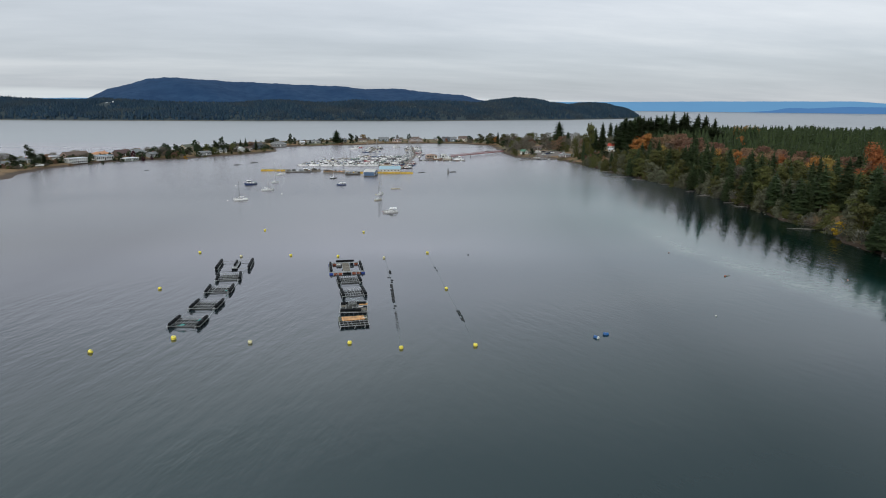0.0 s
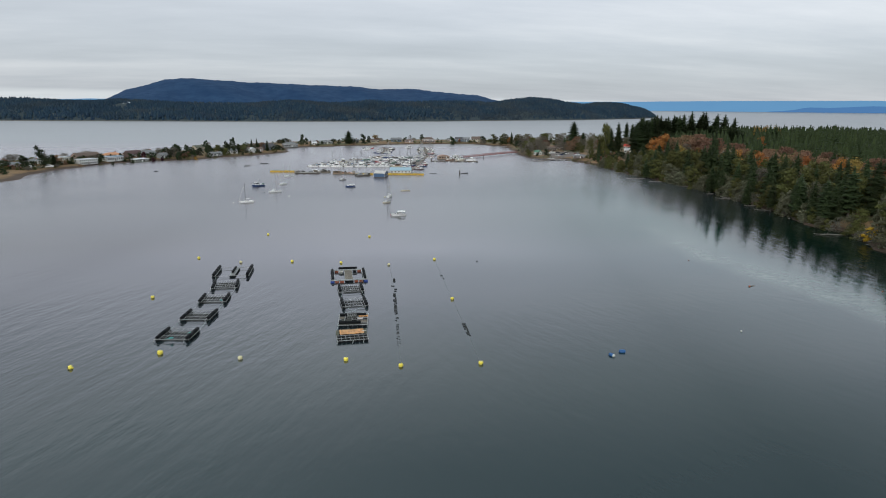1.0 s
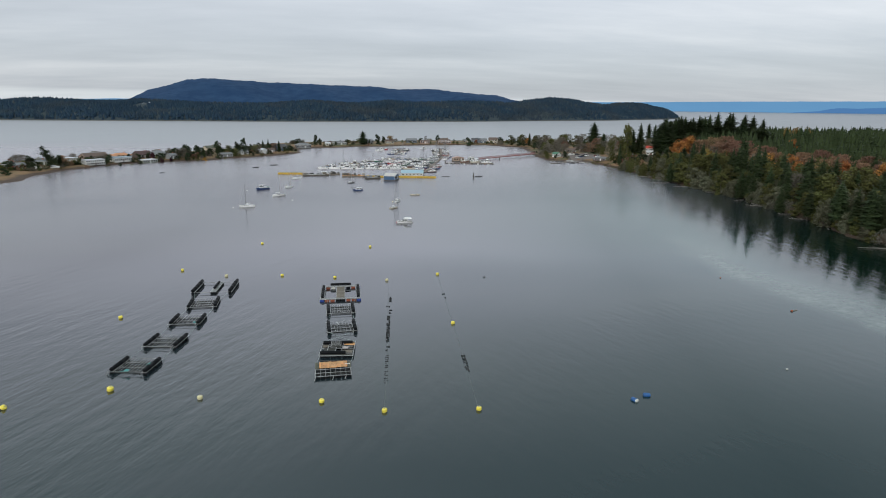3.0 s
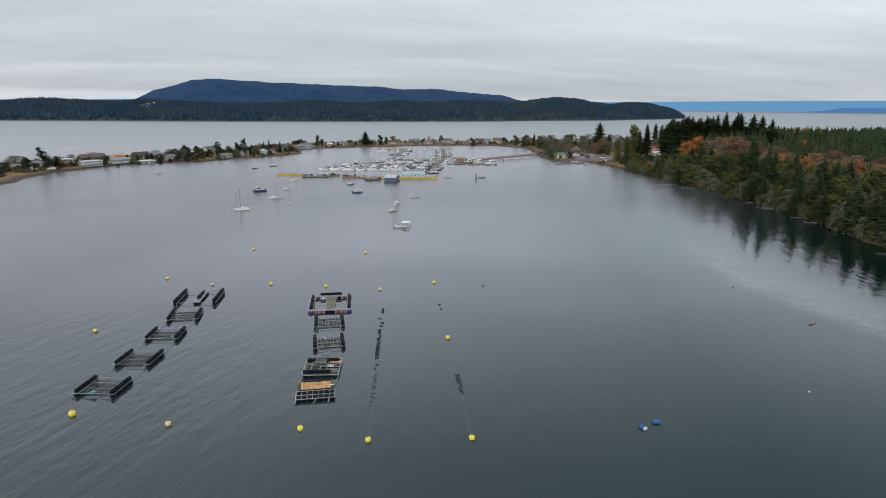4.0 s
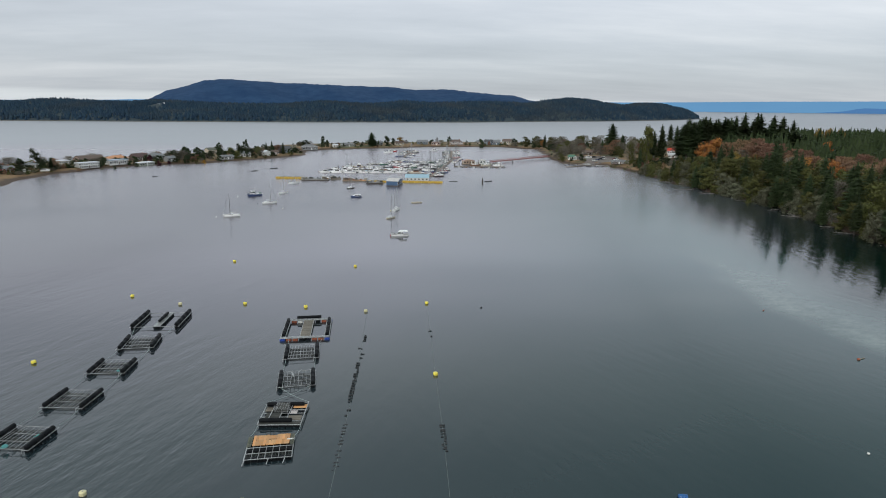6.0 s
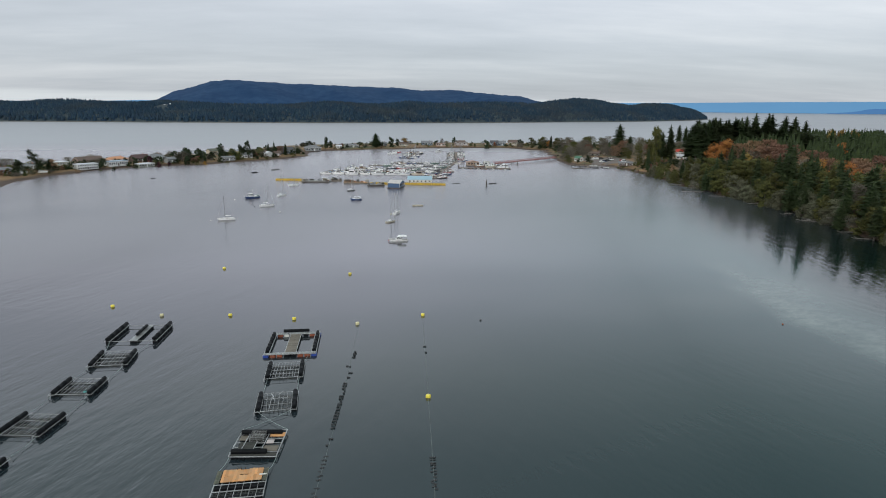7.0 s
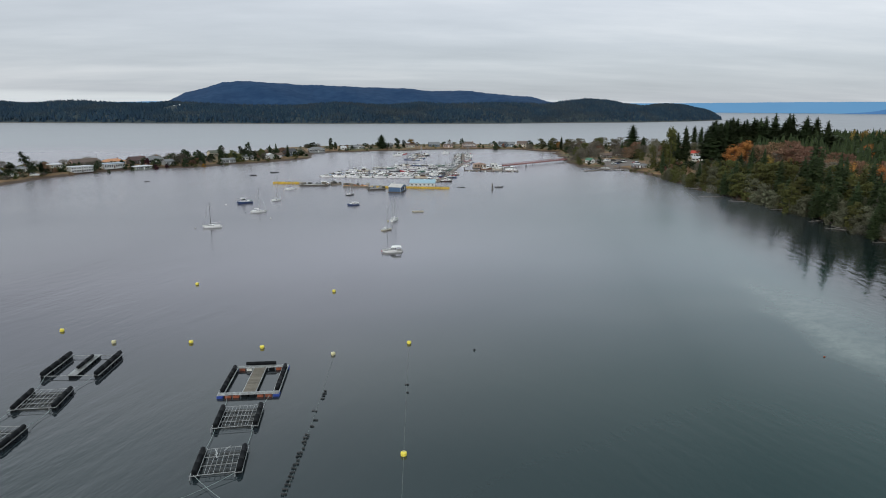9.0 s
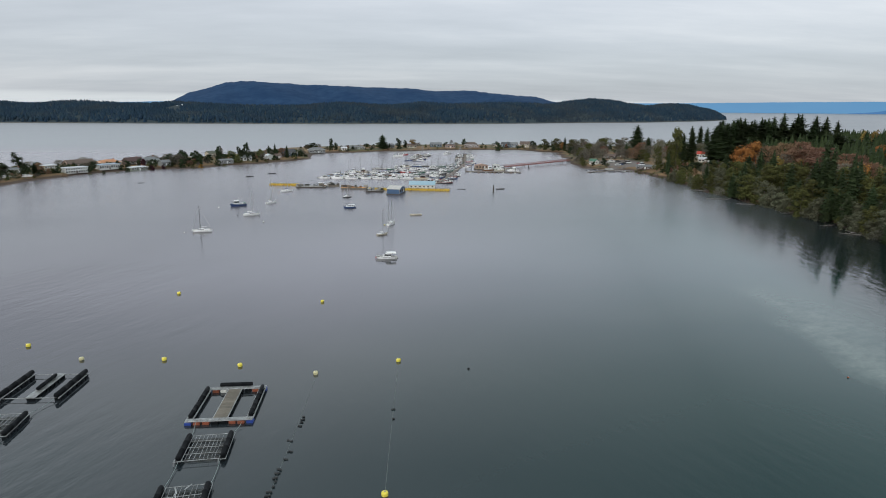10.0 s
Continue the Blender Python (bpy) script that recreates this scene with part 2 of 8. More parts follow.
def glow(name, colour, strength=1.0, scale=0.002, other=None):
    """Far hills lost in the air: a plain backdrop, its haze light emitted."""
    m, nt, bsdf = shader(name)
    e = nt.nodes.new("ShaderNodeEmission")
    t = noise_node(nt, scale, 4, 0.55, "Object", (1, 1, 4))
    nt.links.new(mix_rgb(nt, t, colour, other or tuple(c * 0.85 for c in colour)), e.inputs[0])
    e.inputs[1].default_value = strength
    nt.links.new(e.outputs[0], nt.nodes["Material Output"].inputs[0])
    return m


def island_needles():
    """Far conifers, distance haze put into the needles as blue, with browner broadleaf stands and a few turned trees
    between them.
    """
    m, nt, bsdf = shader("hazed_island_needles")
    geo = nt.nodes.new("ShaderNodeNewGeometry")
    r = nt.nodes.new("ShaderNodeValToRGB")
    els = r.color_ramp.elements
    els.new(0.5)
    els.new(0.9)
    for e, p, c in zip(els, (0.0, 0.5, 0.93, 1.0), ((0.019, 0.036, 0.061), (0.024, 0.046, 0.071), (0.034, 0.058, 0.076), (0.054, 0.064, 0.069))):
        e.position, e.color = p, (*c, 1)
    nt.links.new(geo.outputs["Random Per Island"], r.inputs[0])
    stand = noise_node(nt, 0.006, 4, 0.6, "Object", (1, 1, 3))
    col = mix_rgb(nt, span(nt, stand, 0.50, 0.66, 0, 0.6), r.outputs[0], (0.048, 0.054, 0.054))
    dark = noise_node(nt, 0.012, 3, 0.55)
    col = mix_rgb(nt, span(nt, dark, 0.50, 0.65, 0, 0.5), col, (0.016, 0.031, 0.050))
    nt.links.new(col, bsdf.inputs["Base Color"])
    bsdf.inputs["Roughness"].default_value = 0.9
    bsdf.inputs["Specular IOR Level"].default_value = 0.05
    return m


WATER, LAND = water_material(), land_material()
FIR = foliage("fir_needles", ((0.036, 0.054, 0.024), (0.052, 0.073, 0.031), (0.070, 0.091, 0.039)))
EVERGREEN = foliage("garden_evergreen_leaves", ((0.016, 0.026, 0.012), (0.028, 0.042, 0.018), (0.046, 0.062, 0.027)))
FIR_GREEN = foliage("young_fir_needles", ((0.021, 0.034, 0.014), (0.039, 0.063, 0.023), (0.063, 0.09, 0.032)))
FIR_WOOD = foliage("plantation_needles", ((0.026, 0.039, 0.015), (0.034, 0.049, 0.018), (0.042, 0.059, 0.021)), 0.0, patches=0.7, size=0.10)
OLIVE = foliage("olive_leaves", ((0.063, 0.067, 0.021), (0.083, 0.086, 0.027), (0.108, 0.107, 0.036)))
GREYGREEN = foliage("grey_green_leaves", ((0.082, 0.086, 0.052), (0.112, 0.113, 0.070), (0.150, 0.148, 0.096)))
RUST = foliage("rust_leaves", ((0.155, 0.086, 0.056), (0.205, 0.118, 0.077), (0.255, 0.152, 0.102)))
ORANGE = foliage("orange_leaves", ((0.22, 0.086, 0.026), (0.32, 0.125, 0.036), (0.39, 0.165, 0.055)))
GOLD = foliage("gold_leaves", ((0.28, 0.155, 0.015), (0.40, 0.235, 0.020), (0.48, 0.30, 0.035)))
PALEGOLD = foliage("pale_gold_leaves", ((0.16, 0.105, 0.030), (0.22, 0.145, 0.042), (0.29, 0.195, 0.060)))
TWIG = foliage("bare_twigs", ((0.118, 0.104, 0.080), (0.165, 0.147, 0.116), (0.215, 0.194, 0.158)))
SNAG = foliage("lichen_grey_twigs", ((0.12, 0.118, 0.092), (0.17, 0.165, 0.132), (0.23, 0.222, 0.18)))
BURGUNDY = foliage("burgundy_leaves", ((0.022, 0.008, 0.010), (0.055, 0.014, 0.020), (0.085, 0.024, 0.03)))
BARK = surface("bark", (0.10, 0.085, 0.07), 0.9, wear=(0.05, 0.042, 0.035), grain=2.5, depth=0.03)
DRIFT = surface("driftwood", (0.21, 0.19, 0.165), 0.85, wear=(0.10, 0.09, 0.08), grain=2.0, depth=0.02)
ROCK = surface("shore_rock", (0.20, 0.19, 0.175), 0.9, wear=(0.08, 0.075, 0.065), grain=1.5, depth=0.06, vary=0.3)
ISLE = island_needles()
# the same haze blue goes into the ground colour below the trees
ISLE_GROUND = surface("hazed_island_ground", (0.024, 0.040, 0.048), 0.95, wear=(0.032, 0.042, 0.044), grain=0.05, broad=0.01, depth=0)
# distance haze is put into the mountain's base colour as blue
MOUNTAIN = surface("hazed_mountain_forest", (0.026, 0.061, 0.127), 0.95, wear=(0.016, 0.042, 0.098), grain=0.02, broad=0.006, depth=0, amount=0.9)
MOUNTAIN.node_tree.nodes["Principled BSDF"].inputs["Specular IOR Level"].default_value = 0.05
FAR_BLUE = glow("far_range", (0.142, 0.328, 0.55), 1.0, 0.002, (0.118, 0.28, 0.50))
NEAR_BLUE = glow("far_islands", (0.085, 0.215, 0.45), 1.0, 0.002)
STEEL = surface("galvanised_steel", (0.42, 0.43, 0.43), 0.5, 0.35, wear=(0.12, 0.115, 0.105), grain=2.2, amount=0.8)
ALU = surface("weathered_aluminium", (0.50, 0.51, 0.51), 0.5, 0.3, wear=(0.20, 0.20, 0.195), grain=2.2, amount=0.8)
BLACK = surface("black_plastic", (0.0035, 0.0045, 0.0058), 0.6, wear=(0.010, 0.011, 0.012), grain=2.5, broad=0.6)
BLACK.node_tree.nodes["Principled BSDF"].inputs["Specular IOR Level"].default_value = 0.12
FLOATGREY = surface("scuffed_black_float", (0.012, 0.013, 0.014), 0.55, wear=(0.035, 0.036, 0.036), grain=3)
FOUL = surface("fouled_mesh", (0.035, 0.037, 0.033), 0.85, wear=(0.075, 0.072, 0.06), grain=3)
DECKWOOD = surface("weathered_planks", (0.19, 0.165, 0.13), 0.8, wear=(0.08, 0.07, 0.055), grain=3.5, vary=0.2)
MOSSWOOD = surface("mossy_planks", (0.16, 0.155, 0.115), 0.9, wear=(0.055, 0.065, 0.045), grain=3.0, broad=1.0, amount=0.9, vary=0.3)
PALEBOARD = surface("pale_pinkish_board", (0.52, 0.46, 0.44), 0.7, wear=(0.36, 0.32, 0.30), grain=2.5, amount=0.8)
NEWWOOD = surface("fresh_plywood", (0.62, 0.28, 0.09), 0.7, wear=(0.50, 0.30, 0.15), grain=1.6, broad=0.9, amount=0.95, vary=0.26)
YELLOW = surface("yellow_float_plastic", (0.88, 0.74, 0.09), 0.35, wear=(0.74, 0.58, 0.08), grain=2, vary=0.08)
CREAM = surface("faded_cream_plastic", (0.70, 0.63, 0.36), 0.45, wear=(0.45, 0.42, 0.25), grain=2)
WHITEBUOY = surface("white_float_plastic", (0.72, 0.71, 0.66), 0.4, wear=(0.42, 0.42, 0.38), grain=3)
BLUEDRUM = surface("blue_drum_plastic", (0.012, 0.10, 0.30), 0.4, wear=(0.02, 0.07, 0.17), grain=3)
BLUEFLOAT = surface("blue_float_block", (0.02, 0.06, 0.32), 0.5, wear=(0.02, 0.04, 0.15), grain=3)
REDFLOAT = surface("rust_red_float_block", (0.30, 0.075, 0.03), 0.6, wear=(0.14, 0.05, 0.03), grain=3)
ROPE = surface("pale_rope", (0.30, 0.37, 0.35), 0.85, wear=(0.17, 0.20, 0.19), grain=5)
TEALROPE = surface("teal_rope", (0.13, 0.42, 0.40), 0.85, wear=(0.07, 0.25, 0.24), grain=5)
WETROPE = surface("wet_rope", (0.15, 0.18, 0.17), 0.7, wear=(0.07, 0.08, 0.075), grain=5)


# ---- mesh tools ----
def part(name, bm, material, parent=None, label="", smooth=False):
    """Links a bmesh, or a mesh, as one object, under its parent."""
    if isinstance(bm, bpy.types.Mesh):
        me = bm
    else:
        me = bpy.data.meshes.new(name)
        bm.to_mesh(me)
        bm.free()
    if smooth:
        me.shade_smooth()
    if not me.materials:
        me.materials.append(material)
    ob = new(name, me)
    ob.parent = parent
    if label:
        ob["label"] = label
    return ob


def mesh_from(name, verts, faces):
    me = bpy.data.meshes.new(name)
    me.from_pydata([tuple(v) for v in verts], [], [tuple(f) for f in faces])
    me.update()
    return me


def tri_mesh(name, verts, faces):
    """Fast mesh from numpy arrays of vertices and of three- or four-cornered faces."""
    verts, faces = np.asarray(verts, dtype=np.float32), np.asarray(faces, dtype=np.int32)
    k = faces.shape[1]
    me = bpy.data.meshes.new(name)
    me.vertices.add(len(verts))
    me.vertices.foreach_set("co", verts.ravel())
    me.loops.add(faces.size)
    me.loops.foreach_set("vertex_index", faces.ravel())
    me.polygons.add(len(faces))
    me.polygons.foreach_set("loop_start", np.arange(0, faces.size, k, dtype=np.int32))
    me.update(calc_edges=True)
    me.validate()
    return me


def box(bm, c, s, rz=0.0, bevel=0.0, rx=0.0, ry=0.0):
    r = bmesh.ops.create_cube(bm, size=1, matrix=pose(*c, rx, ry, rz) @ Matrix.Diagonal((*s, 1)))
    if bevel:
        vs = set(r["verts"])
        es = [e for e in bm.edges if e.verts[0] in vs and e.verts[1] in vs]
        bmesh.ops.bevel(bm, geom=es, offset=bevel, segments=1, affect="EDGES", profile=0.5)
    return bm


def rod(bm, a, b, r, seg=8, r2=None, caps=True):
    a, b = Vector(a), Vector(b)
    d = b - a
    m = Matrix.Translation((a + b) / 2) @ d.to_track_quat("Z", "Y").to_matrix().to_4x4()
    bmesh.ops.create_cone(bm, cap_ends=caps, segments=seg, radius1=r, radius2=r if r2 is None else r2, depth=d.length, matrix=m)
    return bm


def prism(bm, outline, z0, z1):
    """An upright prism over a plan outline."""
    lo = [bm.verts.new((x, y, z0)) for x, y in outline]
    hi = [bm.verts.new((x, y, z1)) for x, y in outline]
    k = len(outline)
    bm.faces.new(hi)
    bm.faces.new(lo[::-1])
    for i in range(k):
        bm.faces.new((lo[i], lo[(i + 1) % k], hi[(i + 1) % k], hi[i]))
    return bm


def loft(bm, rings, close=True, cap=True):
    """Skin over rings of equally many points."""
    vs = [[bm.verts.new(p) for p in ring] for ring in rings]
    k = len(rings[0])
    for a, b in zip(vs, vs[1:]):
        for i in range(k if close else k - 1):
            bm.faces.new((a[i], a[(i + 1) % k], b[(i + 1) % k], b[i]))
    if cap:
        bm.faces.new(vs[0][::-1])
        bm.faces.new(vs[-1])
    return bm


def lathe(bm, profile, seg=14, m=Matrix()):
    """Turns a profile of (radius, height) round the z axis."""
    rings = [[m @ Vector((r * math.cos(2 * math.pi * i / seg), r * math.sin(2 * math.pi * i / seg), h)) for i in range(seg)] for r, h in profile]
    return loft(bm, rings)


def empty(name, m, label, category, group="", kind=""):
    ob = new(name)
    ob.empty_display_size = 0.2
    ob.matrix_basis = m
    return tagged(ob, label, category, group, kind)


def at_place(x, y, z=0.0, turn=0.0, sx=1.0, sy=None, sz=None):
    return pose(x, y, z, 0, 0, turn) @ Matrix.Diagonal((sx, sy or sx, sz or sx, 1))


# ---- water ----
def build_water():
    """One sheet out to the far shore; the outermost ring lifts to the line where sea and far coast meet."""
    radii = (0, 60, 200, 500, 1000, 2000, 3000, 3400, 3800, 4200, 4600, 4960)
    lift = (0, 0, 0, 0, 0, 0, 0, 2.5, 7.5, 14, 22, 31)
    seg = 96
    verts, faces = [(0, 60, 0)], []
    for r, z in zip(radii[1:], lift[1:]):
        verts += [(r * math.cos(2 * math.pi * i / seg), 60 + r * math.sin(2 * math.pi * i / seg), z) for i in range(seg)]
    faces += [(0, 1 + i, 1 + (i + 1) % seg) for i in range(seg)]
    for k in range(len(radii) - 2):
        a, b = 1 + k * seg, 1 + (k + 1) * seg
        faces += [(a + i, b + i, b + (i + 1) % seg, a + (i + 1) % seg) for i in range(seg)]
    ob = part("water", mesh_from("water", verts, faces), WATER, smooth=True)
    tagged(ob, "calm grey-green sea water with fine wind ripples", "water", kind="structure")


build_water()

# ---- land round the bay ----
SHORE_EAST = [(138, 40), (146, 120), (156, 168), (165, 193), (171, 225), (179, 279), (185, 325), (184, 365), (181, 400), (181, 440), (183, 480),
              (177, 538), (161, 549), (150, 560), (147, 600), (160, 663), (166, 722), (148, 750), (126, 768)]
SHORE_SPIT = [(61, 766), (-14, 736), (-60, 717), (-82, 705), (-85, 678), (-76, 646), (-97, 608), (-136, 576), (-153, 549), (-187, 538), (-212, 507),
              (-221, 473), (-226, 446), (-222, 412), (-232, 380), (-290, 330)]
SHORE_OUTER = [(-420, 420), (-300, 520), (-255, 585), (-205, 628), (-160, 690), (-130, 775), (-60, 825), (60, 860), (180, 850), (300, 830), (520, 800),
               (760, 720), (900, 500), (900, 40)]
OUTLINE = np.array(SHORE_EAST + SHORE_SPIT + SHORE_OUTER, dtype=float)


def inland(x, y):
    """Metres inland of the shoreline, negative on the water."""
    x, y = np.atleast_1d(np.asarray(x, float)), np.atleast_1d(np.asarray(y, float))
    a, b = OUTLINE, np.roll(OUTLINE, -1, axis=0)
    best, inside = np.full(x.shape, 1e9), np.zeros(x.shape, bool)
    for (ax, ay), (bx, by) in zip(a, b):
        dx, dy = bx - ax, by - ay
        t = np.clip(((x - ax) * dx + (y - ay) * dy) / (dx * dx + dy * dy), 0, 1)
        best = np.minimum(best, np.hypot(x - ax - t * dx, y - ay - t * dy))
        if ay != by:
            inside ^= ((ay > y) != (by > y)) & (x < ax + (y - ay) / (by - ay) * dx)
    return np.where(inside, best, -best)


def height_of(x, y):
    """Ground height: a low beach, a bank, and on the east side a rise inland."""
    x, y = np.atleast_1d(np.asarray(x, float)), np.atleast_1d(np.asarray(y, float))
    wob = 2.2 * np.sin(x * 0.13 + 1.3 * np.sin(y * 0.071)) + 1.7 * np.sin(y * 0.17 + 1.1 * np.sin(x * 0.09)) + 1.0 * np.sin(x * 0.41 + y * 0.37)
    d = inland(x, y) + wob
    low = np.interp(d, (-30, -6, 0, 5, 9, 25), (-4, -1.2, -0.12, 0.7, 1.7, 2.4))
    east = np.clip((x - 140) / 30, 0, 1) * np.clip((560 - y) / 60, 0, 1)
    low = np.where(east > 0.5, np.interp(d, (-30, -5, 0, 2, 6, 25), (-5, -1.6, 0.25, 1.1, 2.0, 2.6)), low)
    return low + east * np.interp(d, (2, 8, 40, 120, 300), (0, 1.2, 3.5, 6, 9)) + 0.15 * np.sin(x * 0.5) * np.sin(y * 0.6) * (d > 3)


def ground(x, y):
    return float(height_of(x, y)[0])


def build_land():
    step = 4.0
    xs, ys = np.arange(-424, 904, step), np.arange(36, 868, step)
    gx, gy = np.meshgrid(xs, ys)
    d = inland(gx.ravel(), gy.ravel())
    z = height_of(gx.ravel(), gy.ravel())
    idx = np.arange(len(d)).reshape(gx.shape)
    quads = np.stack([idx[:-1, :-1], idx[:-1, 1:], idx[1:, 1:], idx[1:, :-1]], -1).reshape(-1, 4)
    keep = (d[quads] > -14).any(axis=1)
    quads = quads[keep]
    used, inv = np.unique(quads, return_inverse=True)
    verts = np.stack([gx.ravel(), gy.ravel(), z], -1)[used]
    me = tri_mesh("ground", verts, inv.reshape(-1, 4))
    ob = part("ground", me, LAND, smooth=True)
    tagged(ob, "low shore of mud, bleached grass and dark undergrowth", "ground", kind="structure")


build_land()

# ---- island across the channel, mountain and far coasts ----
ISLE_FOOT = [(-1700, 1800), (-1150, 1770), (-864, 1771), (-597, 1779), (-238, 1805), (-3, 1861), (260, 1923), (592, 2120), (846, 2231), (1228, 2543), (1405, 2750), (1470, 2830)]
ISLE_RIDGE = [(-1700, 42), (-985, 42), (-910, 46), (-760, 39), (-714, 43), (-608, 39), (-529, 37), (-358, 40), (-182, 44), (3, 45), (200, 50), (373, 50), (544, 47),
              (620, 62), (726, 75), (809, 68), (887, 52), (990, 48), (1080, 54), (1146, 55), (1230, 50), (1300, 44), (1370, 37), (1425, 27), (1470, 12)]


ISLE_HOUSES = (-661, -677)


def isle_height(x, inward):
    foot = np.interp(x, [p[0] for p in ISLE_RIDGE], [p[1] for p in ISLE_RIDGE])
    back = np.interp(x, (900, 1200, 1470), (300, 160, 50))
    t = np.clip(inward / back, 0, 1.6)
    foot = foot + np.interp(x, (-1700, 1100, 1400), (4.5, 4.5, 0)) + 3.0 * np.sin(x * 0.0173 + 1.5 * np.sin(x * 0.0061)) * np.clip((1250 - x) / 200, 0, 1)
    return foot * np.where(t < 1, np.sin(np.minimum(t, 1) * math.pi / 2) ** 0.8, 1 - 0.25 * (t - 1)) + 0.8


def build_island():
    xs = np.arange(-1700, 1475, 12.5)
    fy = np.interp(xs, [p[0] for p in ISLE_FOOT], [p[1] for p in ISLE_FOOT])
    ins = np.array([-8, 0, 6, 20, 45, 80, 120, 170, 230, 300, 380, 470])
    gx, gi = np.meshgrid(xs, ins)
    z = isle_height(gx, np.maximum(gi, 0)) + 2.5 * np.sin(gx * 0.021 + gi * 0.017) * (gi > 40)
    z = np.where(gi < 0, -1.0, np.where(gi == 0, 0.6, z))
    verts = np.stack([gx, fy[None, :] + gi, z], -1).reshape(-1, 3)
    n = len(xs)
    idx = np.arange(len(verts)).reshape(gx.shape)
    quads = np.stack([idx[:-1, :-1], idx[:-1, 1:], idx[1:, 1:], idx[1:, :-1]], -1).reshape(-1, 4)
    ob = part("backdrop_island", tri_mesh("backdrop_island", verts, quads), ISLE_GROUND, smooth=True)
    tagged(ob, "long low wooded island across the channel", "island", kind="structure")
    bank = np.concatenate([np.stack([xs, fy + q, np.full(len(xs), hh)], -1) for q, hh in ((-5, -0.5), (-1, 1.6), (9, 2.6))])
    idx = np.arange(len(bank)).reshape(3, n)
    shore = part("backdrop_island_beach", tri_mesh("backdrop_island_beach", bank, np.stack([idx[:-1, :-1], idx[:-1, 1:], idx[1:, 1:], idx[1:, :-1]], -1).reshape(-1, 4)), ROCK)
    tagged(shore, "thin pale rocky shore at the island's foot", "shore", kind="structure")
    # its forest: narrow, ragged cones, each of two stacked tiers
    rng = np.random.default_rng(5)
    k = 31000
    x = rng.uniform(-1690, 1460, k)
    back = np.interp(x, (900, 1200, 1470), (330, 190, 60))
    i = 3 + back * rng.random(k) ** 0.8
    for hx in ISLE_HOUSES:  # clearings before the hilltop houses
        i = np.where((np.abs(x - hx) < 9) & (i > 130) & (i < 225), i - 110, i)
    y = np.interp(x, [p[0] for p in ISLE_FOOT], [p[1] for p in ISLE_FOOT]) + i
    sink = np.clip(1.0 + 0.2 * i, 0, 6.5)
    z = isle_height(x, i) - sink
    h = rng.uniform(7.0, 15.5, k) * np.interp(x, (1250, 1470), (1, 0.8)) * (1 + 0.22 * np.sin(x * 0.013 + 2 * np.sin(x * 0.0047)) * np.sin(i * 0.05 + x * 0.006)) + sink - 2.0
    w = h * rng.uniform(0.24, 0.46, k)
    seg = 4
    allv, allf = [], []
    ang = np.arange(seg) * 2 * math.pi / seg
    for z0, z1, r in ((0.10, 0.80, 1.0), (0.42, 0.98, 0.80)):
        a = ang[None, :] + rng.uniform(0, 6.28, k)[:, None]
        rr = w[:, None] * r * rng.uniform(0.65, 1.2, (k, seg))
        ring = np.stack([x[:, None] + rr * np.cos(a), y[:, None] + rr * np.sin(a), (z + h * z0)[:, None] + rng.uniform(-0.8, 0.8, (k, seg))], -1)
        tip = np.stack([x + rng.uniform(-0.5, 0.5, k), y, z + h * z1], -1)[:, None, :]
        v = np.concatenate([ring, tip], 1)
        base = np.arange(k)[:, None, None] * (seg + 1)
        f = np.stack([np.arange(seg), (np.arange(seg) + 1) % seg, np.full(seg, seg)], -1)[None] + base + sum(len(q) for q in allv)
        allv.append(v.reshape(-1, 3))
        allf.append(f.reshape(-1, 3))
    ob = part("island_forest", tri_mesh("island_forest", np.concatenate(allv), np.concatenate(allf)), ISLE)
    tagged(ob, "dense dark conifer forest covering the island", "forest", kind="stuff")


def ridge(name, pts, foot, depth, material, label, rough):
    """A far slope rising from the water line to a ridge."""
    rng = np.random.default_rng(len(name))
    px = np.array([p[0] for p in pts], float)
    s = np.linspace(0, 1, 240) * (px[-1] - px[0]) + px[0]
    top = np.interp(s, px, [p[2] for p in pts])
    yy = np.interp(s, px, [p[1] for p in pts])
    top = top + rough * (0.5 * np.sin(s * 0.031) + 0.35 * np.sin(s * 0.083 + 1) + rng.uniform(-0.5, 0.5, len(s)))
    rows = []
    for t in np.linspace(0, 1, 9):
        k = np.clip(t + 0.06 * np.sin(s * 0.012 + 5 * t) * np.sin(math.pi * t), 0, 1)
        r = np.hypot(s, yy - 40)
        q = (r - depth * (1 - k)) / r
        rows.append(np.stack([s * q, 40 + (yy - 40) * q, foot + (top - foot) * np.sin(t * math.pi / 2)], -1))
    verts = np.concatenate(rows)
    n = len(s)
    idx = np.arange(len(verts)).reshape(9, n)
    quads = np.stack([idx[:-1, :-1], idx[:-1, 1:], idx[1:, 1:], idx[1:, :-1]], -1).reshape(-1, 4)
    ob = part(name, tri_mesh(name, verts, quads), material, smooth=True)
    tagged(ob, label, "mountain", kind="structure")


